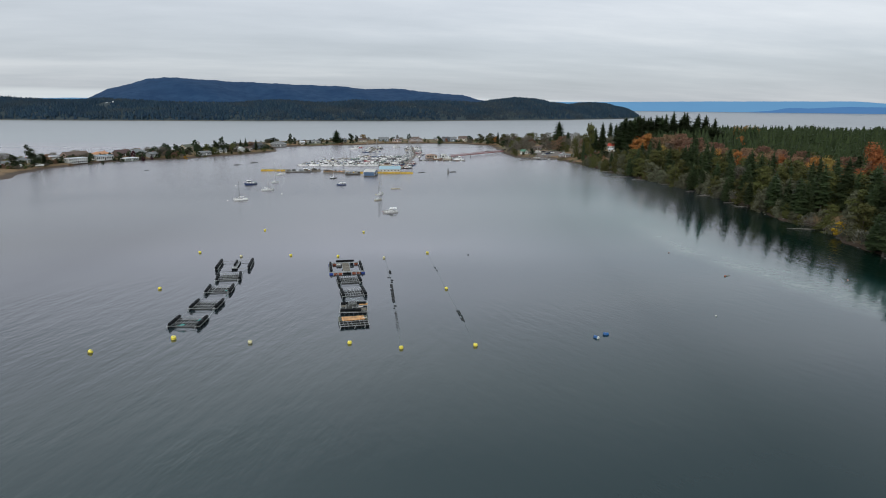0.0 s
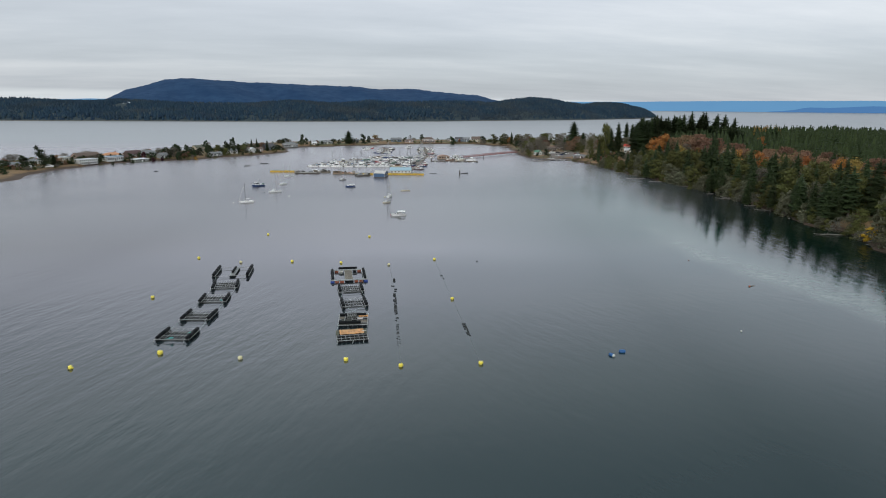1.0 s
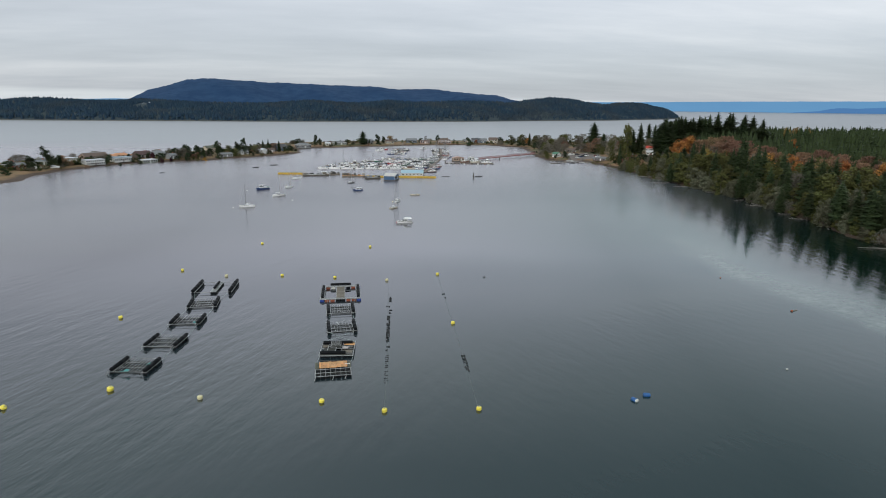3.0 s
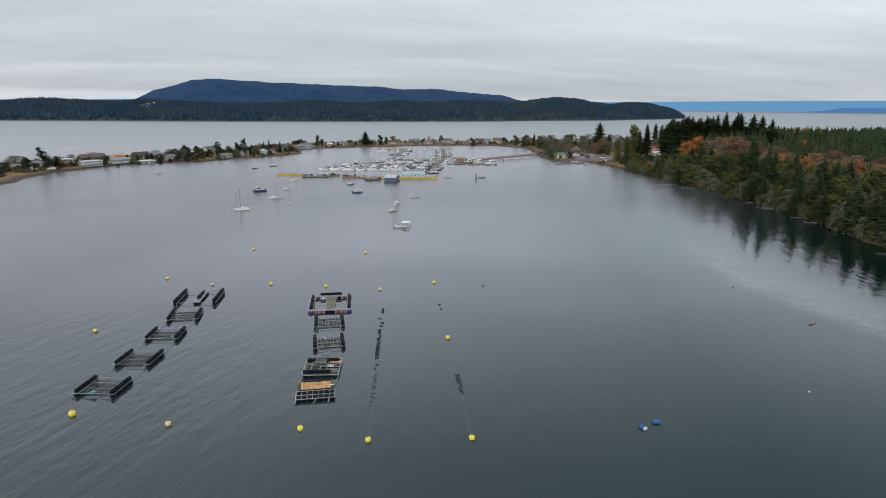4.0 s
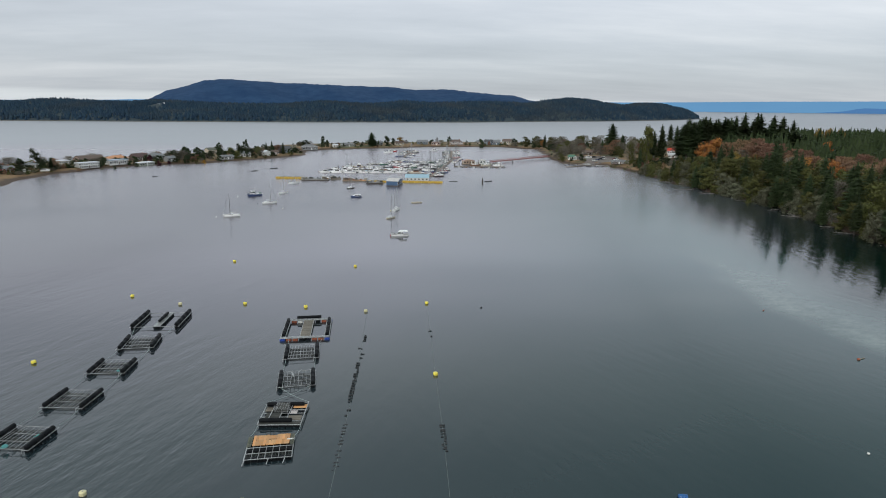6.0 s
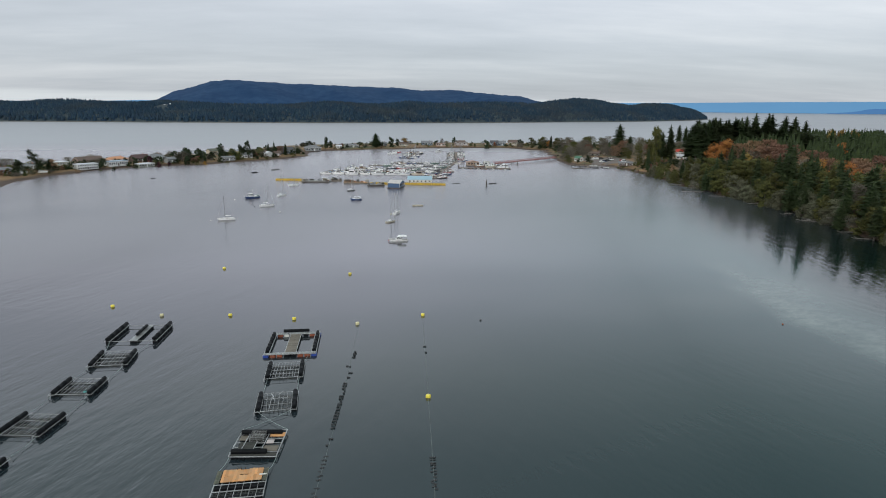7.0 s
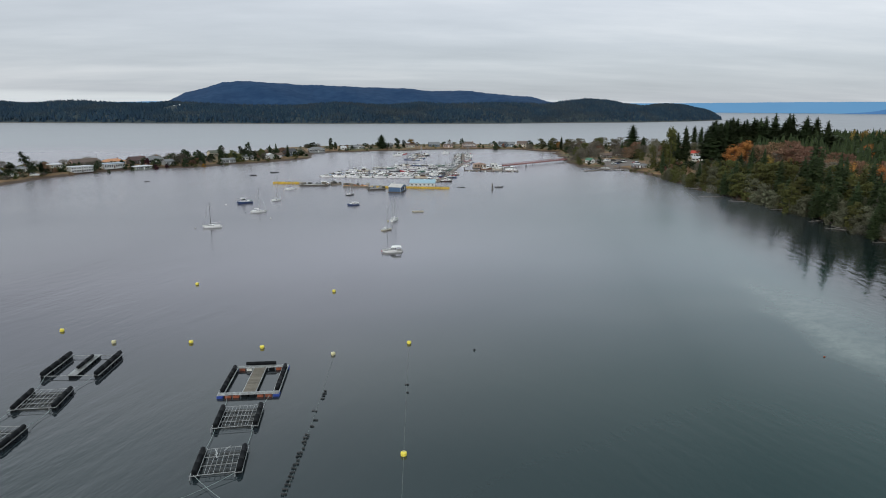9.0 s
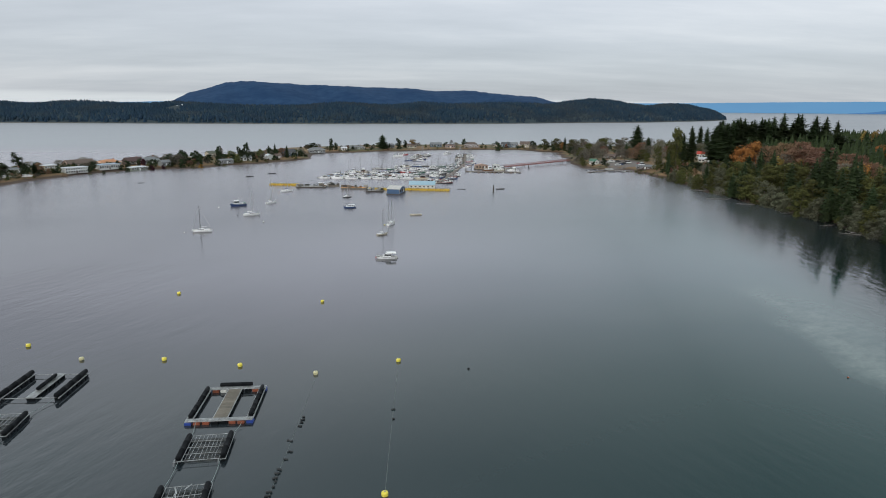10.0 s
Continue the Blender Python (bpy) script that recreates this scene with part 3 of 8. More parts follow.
build_island()
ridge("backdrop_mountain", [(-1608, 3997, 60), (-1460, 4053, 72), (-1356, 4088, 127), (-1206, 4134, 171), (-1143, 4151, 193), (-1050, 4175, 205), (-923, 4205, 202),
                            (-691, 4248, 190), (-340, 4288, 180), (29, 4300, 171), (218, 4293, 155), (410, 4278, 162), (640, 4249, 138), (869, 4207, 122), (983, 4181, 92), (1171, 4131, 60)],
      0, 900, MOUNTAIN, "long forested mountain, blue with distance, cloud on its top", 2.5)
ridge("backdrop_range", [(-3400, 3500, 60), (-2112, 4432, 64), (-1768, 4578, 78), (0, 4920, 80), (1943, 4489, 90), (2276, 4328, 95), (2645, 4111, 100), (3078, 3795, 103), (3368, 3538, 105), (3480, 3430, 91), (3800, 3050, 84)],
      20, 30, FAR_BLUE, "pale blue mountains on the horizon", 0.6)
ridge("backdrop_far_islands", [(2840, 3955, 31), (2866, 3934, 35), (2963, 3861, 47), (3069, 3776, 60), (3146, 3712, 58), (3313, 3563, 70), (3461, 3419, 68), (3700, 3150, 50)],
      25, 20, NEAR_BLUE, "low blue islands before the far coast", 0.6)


# ---- oyster rafts ----
def log_float(parent, a, b, r=0.31, bands=2):
    """A black pipe float with domed ends and raised strap bands."""
    a, b = Vector(a), Vector(b)
    d = b - a
    n = d.length
    m = Matrix.Translation(a) @ d.to_track_quat("Z", "Y").to_matrix().to_4x4()
    prof = [(0.02, 0), (r * 0.75, 0.02), (r * 0.97, 0.10), (r, 0.2)]
    for i in range(bands):
        s = n * (i + 1) / (bands + 1)
        prof += [(r, s - 0.14), (r * 1.07, s - 0.10), (r * 1.07, s + 0.10), (r, s + 0.14)]
    prof += [(r, n - 0.2), (r * 0.97, n - 0.10), (r * 0.75, n - 0.02), (0.02, n)]
    bm = bmesh.new()
    lathe(bm, prof, 12, m)
    return part("log_float", bm, BLACK, parent, "black plastic pipe float", True)


def beam(parent, a, b, w=0.14, h=0.16, material=None, name="beam"):
    a, b = Vector(a), Vector(b)
    d = b - a
    bm = bmesh.new()
    box(bm, (0, 0, 0), (w, h, d.length), bevel=0.015)
    bm.transform(Matrix.Translation((a + b) / 2) @ d.to_track_quat("Z", "Y").to_matrix().to_4x4())
    return part(name, bm, material or STEEL, parent)


def block(parent, c, s, material, name="float_block", label=""):
    bm = bmesh.new()
    box(bm, c, s, bevel=0.05)
    return part(name, bm, material, parent, label)


def basket(parent, c, s, cells):
    """A hanging growing basket: a fouled mesh panel of crossed strips lying at the water."""
    bm = bmesh.new()
    nx, ny = cells
    for i in range(nx + 1):
        box(bm, (c[0] - s[0] / 2 + s[0] * i / nx, c[1], c[2]), (0.05, s[1], 0.05))
    for j in range(ny + 1):
        box(bm, (c[0], c[1] - s[1] / 2 + s[1] * j / ny, c[2] + 0.02), (s[0], 0.05, 0.05))
    return part("mesh_basket", bm, FOUL, parent, "dark fouled mesh basket")


def split_float(parent, x, y0, y1, z, r, gaps, bands):
    """A side float made up of one to three pipes laid end to end."""
    cuts = [y0 + (y1 - y0) * g for g in (0.0, *gaps, 1.0)]
    for a, b in zip(cuts, cuts[1:]):
        log_float(parent, (x, a + 0.05, z), (x, b - 0.05, z), r, bands)


def rope_heap(parent, x, y, z, size, seed):
    """A heap of loose rope: a few overlapping loops."""
    rng = random.Random(seed)
    bm = bmesh.new()
    for k in range(4):
        cx, cy, q = x + rng.uniform(-0.2, 0.2) * size, y + rng.uniform(-0.2, 0.2) * size, size * rng.uniform(0.25, 0.5)
        pts = [Vector((cx + q * math.cos(i * 0.7) * (1 + 0.2 * math.sin(i)), cy + q * math.sin(i * 0.7), z + 0.03 * k)) for i in range(10)]
        for a, b in zip(pts, pts[1:]):
            rod(bm, a, b, 0.045, 5)
    for k in range(2):
        rod(bm, (x, y, z), (x + rng.uniform(-1.3, 1.3) * size, y + rng.uniform(-0.9, 0.4) * size, z - 0.05), 0.04, 5)
    part("rope_heap", bm, TEALROPE, parent, "heap of loose teal rope")


def grid_raft(x, y, w, n, turn, cross, lengthwise, label, seed, loose=0, heaps=(), gaps=((), ())):
    """Two long floats on steel side rails, with a lattice of bars between them."""
    rng = random.Random(seed)
    raft = empty("oyster_raft", at_place(x, y, 0, turn), label, "raft", "oyster rafts on the bay")
    for s, gap in zip((-1, 1), gaps):
        cut = 0 if s < 0 else rng.uniform(-0.2, 0.2)
        split_float(raft, s * w / 2, -n / 2 + cut, n / 2 + cut, 0.78, 0.345, gap, 1 if gap else 2)
        for q in (-0.44, 0.44):
            beam(raft, (s * w / 2 + q, -n / 2 - 0.25, 0.50), (s * w / 2 + q, n / 2 + 0.25, 0.50), 0.08, 0.09, ALU, "side_rail")
        for k in range(4):
            yy = -n / 2 + 0.5 + (n - 1) * k / 3
            block(raft, (s * w / 2, yy, 0.12), (0.75, 0.8, 0.62), BLACK)
        for e in (-1, 1):
            beam(raft, (s * w / 2 - 0.5, e * (n / 2 + 0.25), 0.52), (s * w / 2 + 0.5, e * (n / 2 + 0.25), 0.52), 0.07, 0.08, ALU, "end_plate")
        beam(raft, (s * w / 2 - 0.44, -n / 2 - 0.30, 0.62), (s * w / 2 - 0.52, -n / 2 - 0.42, -0.45), 0.09, 0.09, ALU, "corner_post")
    xi = w / 2 - 0.42
    for k in range(cross):
        yy = -n / 2 - 0.1 + (n + 0.2) * k / (cross - 1)
        skew = rng.uniform(-0.12, 0.12)
        beam(raft, (-xi, yy - skew, 0.52), (xi, yy + skew, 0.52), 0.065, 0.075, ALU, "cross_bar")
    for k in range(lengthwise):
        xx = -xi + 2 * xi * (k + 1) / (lengthwise + 1) + rng.uniform(-0.10, 0.10)
        lean = rng.uniform(-0.12, 0.12)
        beam(raft, (xx - lean, -n / 2 - 0.1 + rng.uniform(0, 0.3), 0.60), (xx + lean, n / 2 + 0.1 - rng.uniform(0, 0.5), 0.60), 0.055, 0.06, ALU if k % 2 else STEEL, "long_bar")
    for k in range(cross - 1):
        yy = -n / 2 - 0.1 + (n + 0.2) * (k + 0.5) / (cross - 1)
        basket(raft, (rng.uniform(-0.1, 0.1), yy, 0.10), (2 * xi * rng.uniform(0.86, 0.97), (n + 0.2) / (cross - 1) * rng.uniform(0.5, 0.68)), (lengthwise + 1, 3))
    for k in range(loose):
        xx, yy = rng.uniform(-xi * 0.5, xi * 0.3), rng.uniform(0, n * 0.35)
        beam(raft, (xx, yy, 0.70), (xx + rng.uniform(-0.5, 0.8), yy + rng.uniform(0.9, 1.5), 0.72), 0.16, 0.05, ALU, "loose_board")
    for k, (hx, hy, size) in enumerate(heaps):
        rope_heap(raft, hx, hy, 0.66, size, seed * 7 + k)
    return raft


def plank_row(parent, x0, x1, y0, y1, z, count, material, name="plank", along="y"):
    for k in range(count):
        bm = bmesh.new()
        if along == "y":
            ww = (y1 - y0) / count
            box(bm, ((x0 + x1) / 2, y0 + ww * (k + 0.5), z + 0.008 * (k % 3)), (x1 - x0, ww * 0.93, 0.05), bevel=0.008)
        else:
            ww = (x1 - x0) / count
            box(bm, (x0 + ww * (k + 0.5), (y0 + y1) / 2, z + 0.008 * (k % 3)), (ww * 0.93, y1 - y0, 0.05), bevel=0.008)
        part(name, bm, material, parent)


def walkway_raft(x, y, w, n, turn):
    """Two long floats joined by thin bars, with a grey walkway and a third float down the middle."""
    raft = empty("oyster_raft", at_place(x, y, 0, turn), "wide oyster raft with three black floats and a grey middle walkway", "raft", "oyster rafts on the bay")
    for s in (-1, 1):
        log_float(raft, (s * w / 2, -n / 2, 0.92), (s * w / 2, n / 2, 0.92), 0.40, 3)
        beam(raft, (s * w / 2 + 0.42, -n / 2 - 0.1, 0.5), (s * w / 2 + 0.42, n / 2 + 0.1, 0.5), 0.1, 0.16, ALU, "side_rail")
        beam(raft, (s * w / 2 - 0.42, -n / 2 - 0.1, 0.5), (s * w / 2 - 0.42, n / 2 + 0.1, 0.5), 0.1, 0.16, ALU, "side_rail")
        for k in range(7):
            block(raft, (s * w / 2, -n / 2 + 0.6 + (n - 1.2) * k / 6, 0.12), (0.8, 0.8, 0.62), BLACK)
        beam(raft, (-w / 2, s * (n / 2 - 0.3), 0.42), (w / 2, s * (n / 2 - 0.3), 0.42), 0.10, 0.10, STEEL, "tie_bar")
    for k in range(8):
        yy = -n / 2 + 0.1 + (n - 0.2) * (k + 0.5) / 8
        bm = bmesh.new()
        box(bm, (0.35, yy, 0.50), (1.5, (n - 0.2) / 8 * 0.95, 0.07), bevel=0.01)
        part("deck_panel", bm, STEEL, raft)
        block(raft, (0.35, yy, 0.14), (1.3, 0.75, 0.6), BLACK)
    log_float(raft, (0.15, -n * 0.22, 0.88), (0.15, n * 0.36, 0.88), 0.30, 2)
    return raft


def frame_raft(x, y, w, n, turn):
    """A rectangular work raft: aluminium frame, plank walkway, pipe floats on the sides, coloured blocks under the ends."""
    raft = empty("work_raft", at_place(x, y, 0, turn), "rectangular aluminium work raft with plank walkway and blue and red floats", "raft")
    for s in (-1, 1):
        log_float(raft, (s * w / 2, -n / 2 + 0.6, 0.88), (s * w / 2, -0.1, 0.88), 0.31, 2)
        log_float(raft, (s * w / 2, 0.1, 0.88), (s * w / 2, n / 2 - 0.2, 0.88), 0.31, 2)
        beam(raft, (s * (w / 2 + 0.45), -n / 2, 0.5), (s * (w / 2 + 0.45), n / 2, 0.5), 0.14, 0.2, ALU, "side_rail")
        beam(raft, (s * (w / 2 - 0.45), -n / 2, 0.5), (s * (w / 2 - 0.45), n / 2, 0.5), 0.14, 0.2, ALU, "side_rail")
        for k in range(8):
            block(raft, (s * w / 2, -n / 2 + 0.7 + (n - 1.4) * k / 7, 0.12), (0.8, 0.85, 0.62), BLACK)
        for q in (-0.38, 0.38):
            beam(raft, (-w / 2 - 0.5, s * (n / 2) + q, 0.55), (w / 2 + 0.5, s * (n / 2) + q, 0.55), 0.12, 0.14, ALU, "end_beam")
        for k in range(6):
            bm = bmesh.new()
            box(bm, (-w / 2 - 0.4 + (w + 0.8) * (k + 0.5) / 6, s * n / 2, 0.64), ((w + 0.8) / 6 * 0.97, 0.62, 0.05), bevel=0.01)
            part("deck_panel", bm, STEEL, raft)
        for k in range(8):
            xx = -w / 2 - 0.1 + (w + 0.2) * k / 7
            mat = BLUEFLOAT if k in (0, 7) else BLACK if k in (3, 4) else REDFLOAT if s < 0 or k in (1, 6) else WHITEBUOY if k == 2 else BLACK
            block(raft, (xx, s * n / 2, 0.10), (1.0, 0.95, 0.56), mat, label="blue float block" if k in (0, 7) else "")
    log_float(raft, (-w * 0.30, n / 2 + 0.55, 0.95), (w * 0.30, n / 2 + 0.55, 0.95), 0.32, 2)
    plank_row(raft, -1.0, 1.0, -n / 2 + 0.5, n / 2 - 0.5, 0.56, 16, DECKWOOD)
    for s in (-1, 1):
        beam(raft, (s * 1.05, -n / 2 + 0.4, 0.5), (s * 1.05, n / 2 - 0.4, 0.5), 0.1, 0.2, ALU, "walkway_rail")
        for k in range(6):
            block(raft, (s * 0.7, -n / 2 + 1.2 + (n - 2.4) * k / 5, 0.14), (0.5, 0.7, 0.6), BLACK)
    return raft


def sorting_raft(x, y, w, n, turn):
    """Two floats across, a skew steel frame, weathered boards and a dark sorting box."""
    raft = empty("work_raft", at_place(x, y, 0, turn), "weathered work raft with dark boards, crates and two black floats", "raft")
    for s in (-1, 1):
        beam(raft, (s * w / 2, -n / 2, 0.55), (s * w / 2, n / 2, 0.55), 0.14, 0.16, ALU, "side_rail")
        log_float(raft, (-w / 2 + 0.1, s * n * 0.36 - 0.2, 0.80), (w / 2 - 0.9 + 0.5 * s, s * n * 0.36 - 0.2, 0.80), 0.34, 2)
        for k in range(6):
            block(raft, (-w / 2 + 0.6 + (w - 1.2) * k / 5, s * n * 0.42, 0.12), (0.8, 0.9, 0.62), BLACK)
    for k in range(7):
        yy = -n / 2 + n * k / 6
        beam(raft, (-w / 2, yy, 0.45), (w / 2, yy, 0.45), 0.1, 0.12, STEEL if k % 2 else ALU, "cross_bar")
    plank_row(raft, -w / 2 + 0.2, w / 2 - 0.2, -n / 2 + 0.1, -n * 0.38, 0.50, 11, FOUL)
    plank_row(raft, -w * 0.42, w * 0.10, -n * 0.34, -n * 0.26, 0.53, 9, DECKWOOD)
    plank_row(raft, -w * 0.40, -w * 0.06, -n * 0.24, n * 0.02, 0.52, 7, FOUL)
    plank_row(raft, -w * 0.24, w * 0.10, n * 0.02, n * 0.30, 0.60, 6, FOUL)
    plank_row(raft, w * 0.16, w * 0.32, -n * 0.06, n * 0.08, 0.60, 3, PALEBOARD, "pale_board")
    plank_row(raft, w * 0.18, w * 0.5, n * 0.20, n * 0.36, 0.62, 7, NEWWOOD)
    plank_row(raft, w * 0.14, w * 0.46, -n * 0.32, -n * 0.12, 0.52, 8, DECKWOOD)
    plank_row(raft, -w * 0.47, -w * 0.28, n * 0.08, n * 0.26, 0.50, 5, DECKWOOD)
    # an open crate of thin bars with a dark tray in it
    bm = bmesh.new()
    for z in (0.70, 1.00, 1.28):
        for k in range(2 if z < 1.2 else 6):
            q = (-0.95 + 1.9 * k / (1 if z < 1.2 else 5))
            rod(bm, (-0.4 + q, n * 0.14 - 0.95, z), (-0.4 + q, n * 0.14 + 0.95, z), 0.02, 4)
            rod(bm, (-1.35, n * 0.14 + q, z), (0.55, n * 0.14 + q, z), 0.02, 4)
    for a in (-0.95, 0, 0.95):
        for b in (-0.95, 0.95):
            rod(bm, (-0.4 + a, n * 0.14 + b, 0.62), (-0.4 + a, n * 0.14 + b, 1.28), 0.03, 4)
    part("crate", bm, STEEL, raft, "open crate of grey bars")
    bm = bmesh.new()
    box(bm, (-0.4, n * 0.14, 0.80), (1.7, 1.7, 0.25), bevel=0.03)
    part("tray", bm, FOUL, raft, "dark fouled tray")
    for xx in (-w * 0.30, -w * 0.05, w * 0.13):
        beam(raft, (xx, -n * 0.3, 0.66), (xx + 0.1, n * 0.28, 0.70), 0.1, 0.08, ALU, "long_bar")
    return raft


def plywood_raft(x, y, w, n, turn):
    """Bright plywood over the rear half of a steel grid."""
    raft = empty("work_raft", at_place(x, y, 0, turn), "work raft decked with bright orange-brown plywood over a steel grid", "raft")
    for k in range(5):
        yy = -n / 2 + n * k / 4
        beam(raft, (-w / 2, yy, 0.5), (w / 2, yy, 0.5), 0.08, 0.09, ALU if k < 3 else STEEL, "cross_bar")
    for k in range(8):
        xx = -w / 2 + w * k / 7
        beam(raft, (xx, -n / 2, 0.44), (xx, n / 2, 0.44), 0.065 if 0 < k < 7 else 0.12, 0.1, STEEL if 0 < k < 7 else ALU, "long_bar")
    for k in range(7):
        for s in (-0.44, -0.05, 0.44):
            block(raft, (-w / 2 + 0.45 + (w - 0.9) * k / 6, s * n, 0.12), (0.75, 0.8, 0.56), BLACK)
    basket(raft, (0, -n * 0.30, 0.12), (w * 0.97, n * 0.34), (14, 6))
    rng = random.Random(7)
    for j in range(2):
        for k in range(14):
            bm = bmesh.new()
            sx, sy = w * 0.80 / 14, n * 0.23
            box(bm, (-w * 0.39 + sx * (k + 0.5), n * 0.06 + sy * (j + 0.45), 0.64 + 0.02 * rng.random()), (sx * 0.97, sy * rng.uniform(0.96, 1.08) * (0.72 if j and k in (6, 7, 8) else 1), 0.05), rng.uniform(-1.5, 1.5), 0.008)
            part("plywood_strip", bm, NEWWOOD, raft)
    plank_row(raft, -w / 2 - 0.05, -w * 0.41, n * 0.02, n * 0.5, 0.60, 9, MOSSWOOD, along="x")
    plank_row(raft, w * 0.42, w / 2 + 0.05, n * 0.02, n * 0.5, 0.60, 9, MOSSWOOD, along="x")
    block(raft, (w * 0.42, n * 0.24, 0.70), (0.9, 0.25, 0.06), WHITEBUOY, "pale_board")
    for xx in (-w * 0.48, 0.1, w * 0.36):
        beam(raft, (xx, -n / 2 - 0.1, 0.55), (xx - 0.25, -n / 2 - 0.8, 0.12), 0.1, 0.1, ALU, "stub_bar")
    for k in range(3):
        beam(raft, (-w * 0.12 + 0.5 * k, n * 0.5, 0.6), (-w * 0.12 + 0.5 * k, n * 0.5, 0.95), 0.12, 0.12, FOUL, "short_post")
    return raft


grid_raft(-53.5, 131.6, 6.0, 5.7, -9, 4, 7, "oyster raft with long black floats, many bars and teal rope", 1, heaps=((-0.2, -2.5, 1.0), (2.3, 0.4, 0.5)), gaps=((0.14,), (0.60,)))
grid_raft(-51.9, 143.1, 5.7, 5.8, -7.5, 4, 8, "oyster raft of pale bars between black floats", 2, gaps=((), (0.22,)))
grid_raft(-51.1, 155.4, 5.7, 5.6, -1.5, 4, 6, "oyster raft with a bar lattice and fouled baskets", 3, heaps=((2.0, -2.3, 0.5),))
grid_raft(-50.7, 167.0, 5.8, 6.4, 5, 5, 7, "small oyster raft with a tight bar lattice", 4)
walkway_raft(-51.0, 180.0, 8.9, 9.4, 0)
plywood_raft(-18.4, 126.5, 6.2, 5.7, 4)
sorting_raft(-18.0, 135.9, 6.3, 6.9, -3)
grid_raft(-17.75, 148.0, 5.4, 5.8, 6, 4, 6, "oyster raft of grey bars with loose boards", 5, loose=3)
grid_raft(-18.45, 159.8, 5.6, 6.1, 4.5, 5, 8, "oyster raft of grey lattice between two floats", 6)
frame_raft(-19.0, 172.4, 8.7, 10.4, 2)


# ---- ropes, buoys and growing lines ----
def rope(points, r=0.035, material=None, label="pale mooring rope lying along the water", name="mooring_rope"):
    bm = bmesh.new()
    for a, b in zip(points, points[1:]):
        rod(bm, a, b, r, 5)
    ob = part(name, bm, material or ROPE)
    return tagged(ob, label, "rope")


def slack(a, b, sag=0.25, k=8):
    a, b = Vector(a), Vector(b)
    return [a.lerp(b, i / k) - Vector((0, 0, sag * 4 * (i / k) * (1 - i / k))) for i in range(k + 1)]


for a, b in (((-56.3, 134.9, 0.5), (-55.0, 140.0, 0.5)), ((-50.0, 134.8, 0.5), (-49.4, 139.8, 0.5)), ((-54.4, 146.6, 0.5), (-54.0, 152.3, 0.5)),
             ((-48.7, 146.1, 0.5), (-48.3, 152.3, 0.5)), ((-53.9, 158.5, 0.5), (-53.3, 163.6, 0.5)), ((-48.1, 158.6, 0.5), (-47.5, 163.4, 0.5)),
             ((-53.8, 170.6, 0.5), (-54.9, 175.1, 0.5)), ((-48.0, 170.5, 0.5), (-46.8, 175.1, 0.5)),
             ((-21.7, 129.4, 0.5), (-21.2, 132.5, 0.5)), ((-15.4, 129.4, 0.5), (-15.0, 132.4, 0.5)), ((-21.0, 139.5, 0.55), (-15.0, 145.2, 0.55)),
             ((-14.7, 139.2, 0.55), (-20.2, 144.8, 0.55)), ((-20.6, 151.0, 0.5), (-20.9, 156.5, 0.5)), ((-15.2, 151.5, 0.5), (-15.6, 156.8, 0.5)),
             ((-21.4, 163.1, 0.5), (-22.0, 166.4, 0.55)), ((-16.0, 163.2, 0.5), (-15.3, 166.2, 0.55))):
    rope(slack(a, b, 0.25), 0.032, ROPE, "pale green rope tying two rafts together")


def buoy(x, y, material, label, tilt=0, turn=0, size=1.0):
    """A barrel buoy with rounded shoulders, a waist groove and a top eye."""
    size *= 0.78
    m = pose(x, y, 0.18 * size, tilt, 0, turn) @ Matrix.Diagonal((size, size, size, 1))
    ob = empty("mooring_buoy", m, label, "buoy", "yellow mooring buoys")
    bm = bmesh.new()
    lathe(bm, [(0.05, -0.45), (0.42, -0.42), (0.52, -0.30), (0.55, -0.02), (0.53, 0.02), (0.53, 0.06), (0.55, 0.10), (0.53, 0.36), (0.44, 0.47), (0.10, 0.50), (0.05, 0.50)], 18)
    part("drum", bm, material, ob, "", True)
    bm = bmesh.new()
    lathe(bm, [(0.10, 0.49), (0.12, 0.52), (0.10, 0.58), (0.03, 0.60)], 10)
    part("top_eye", bm, STEEL, ob)
    bm = bmesh.new()
    lathe(bm, [(0.552, -0.30), (0.560, -0.22), (0.562, -0.16), (0.556, -0.12)], 18)
    part("weed_band", bm, FOUL, ob, "dark weed band at the waterline")
    return ob


YB, CB = "yellow plastic barrel buoy floating upright", "faded cream barrel buoy floating upright"
for x, y, mat, tilt in ((5.0, 110, YELLOW, 0), (-9.7, 110.9, YELLOW, 5), (-19.6, 115.0, YELLOW, -6), (-39.1, 118.2, CREAM, 4), (7.3, 188.5, YELLOW, 3), (-11.4, 224.3, YELLOW, 0),
                        (-47.9, 232.2, YELLOW, 6), (6.2, 148.7, YELLOW, 0), (-64.5, 198.7, YELLOW, -7), (-35.8, 190.9, YELLOW, 5), (-66.4, 159.1, YELLOW, 8), (-50.9, 191.6, CREAM, 0),
                        (-21.2, 187.6, YELLOW, 0), (-7.1, 183.6, CREAM, 6)):
    buoy(x, y, mat, YB if mat is YELLOW else CB, tilt, x * 7)
buoy(-54.5, 122.7, YELLOW, "large yellow barrel buoy leaning over", 14, 60, 1.2)
buoy(-68.3, 117.8, YELLOW, "yellow barrel buoy lying tipped on its side", 55, 100, 1.05)


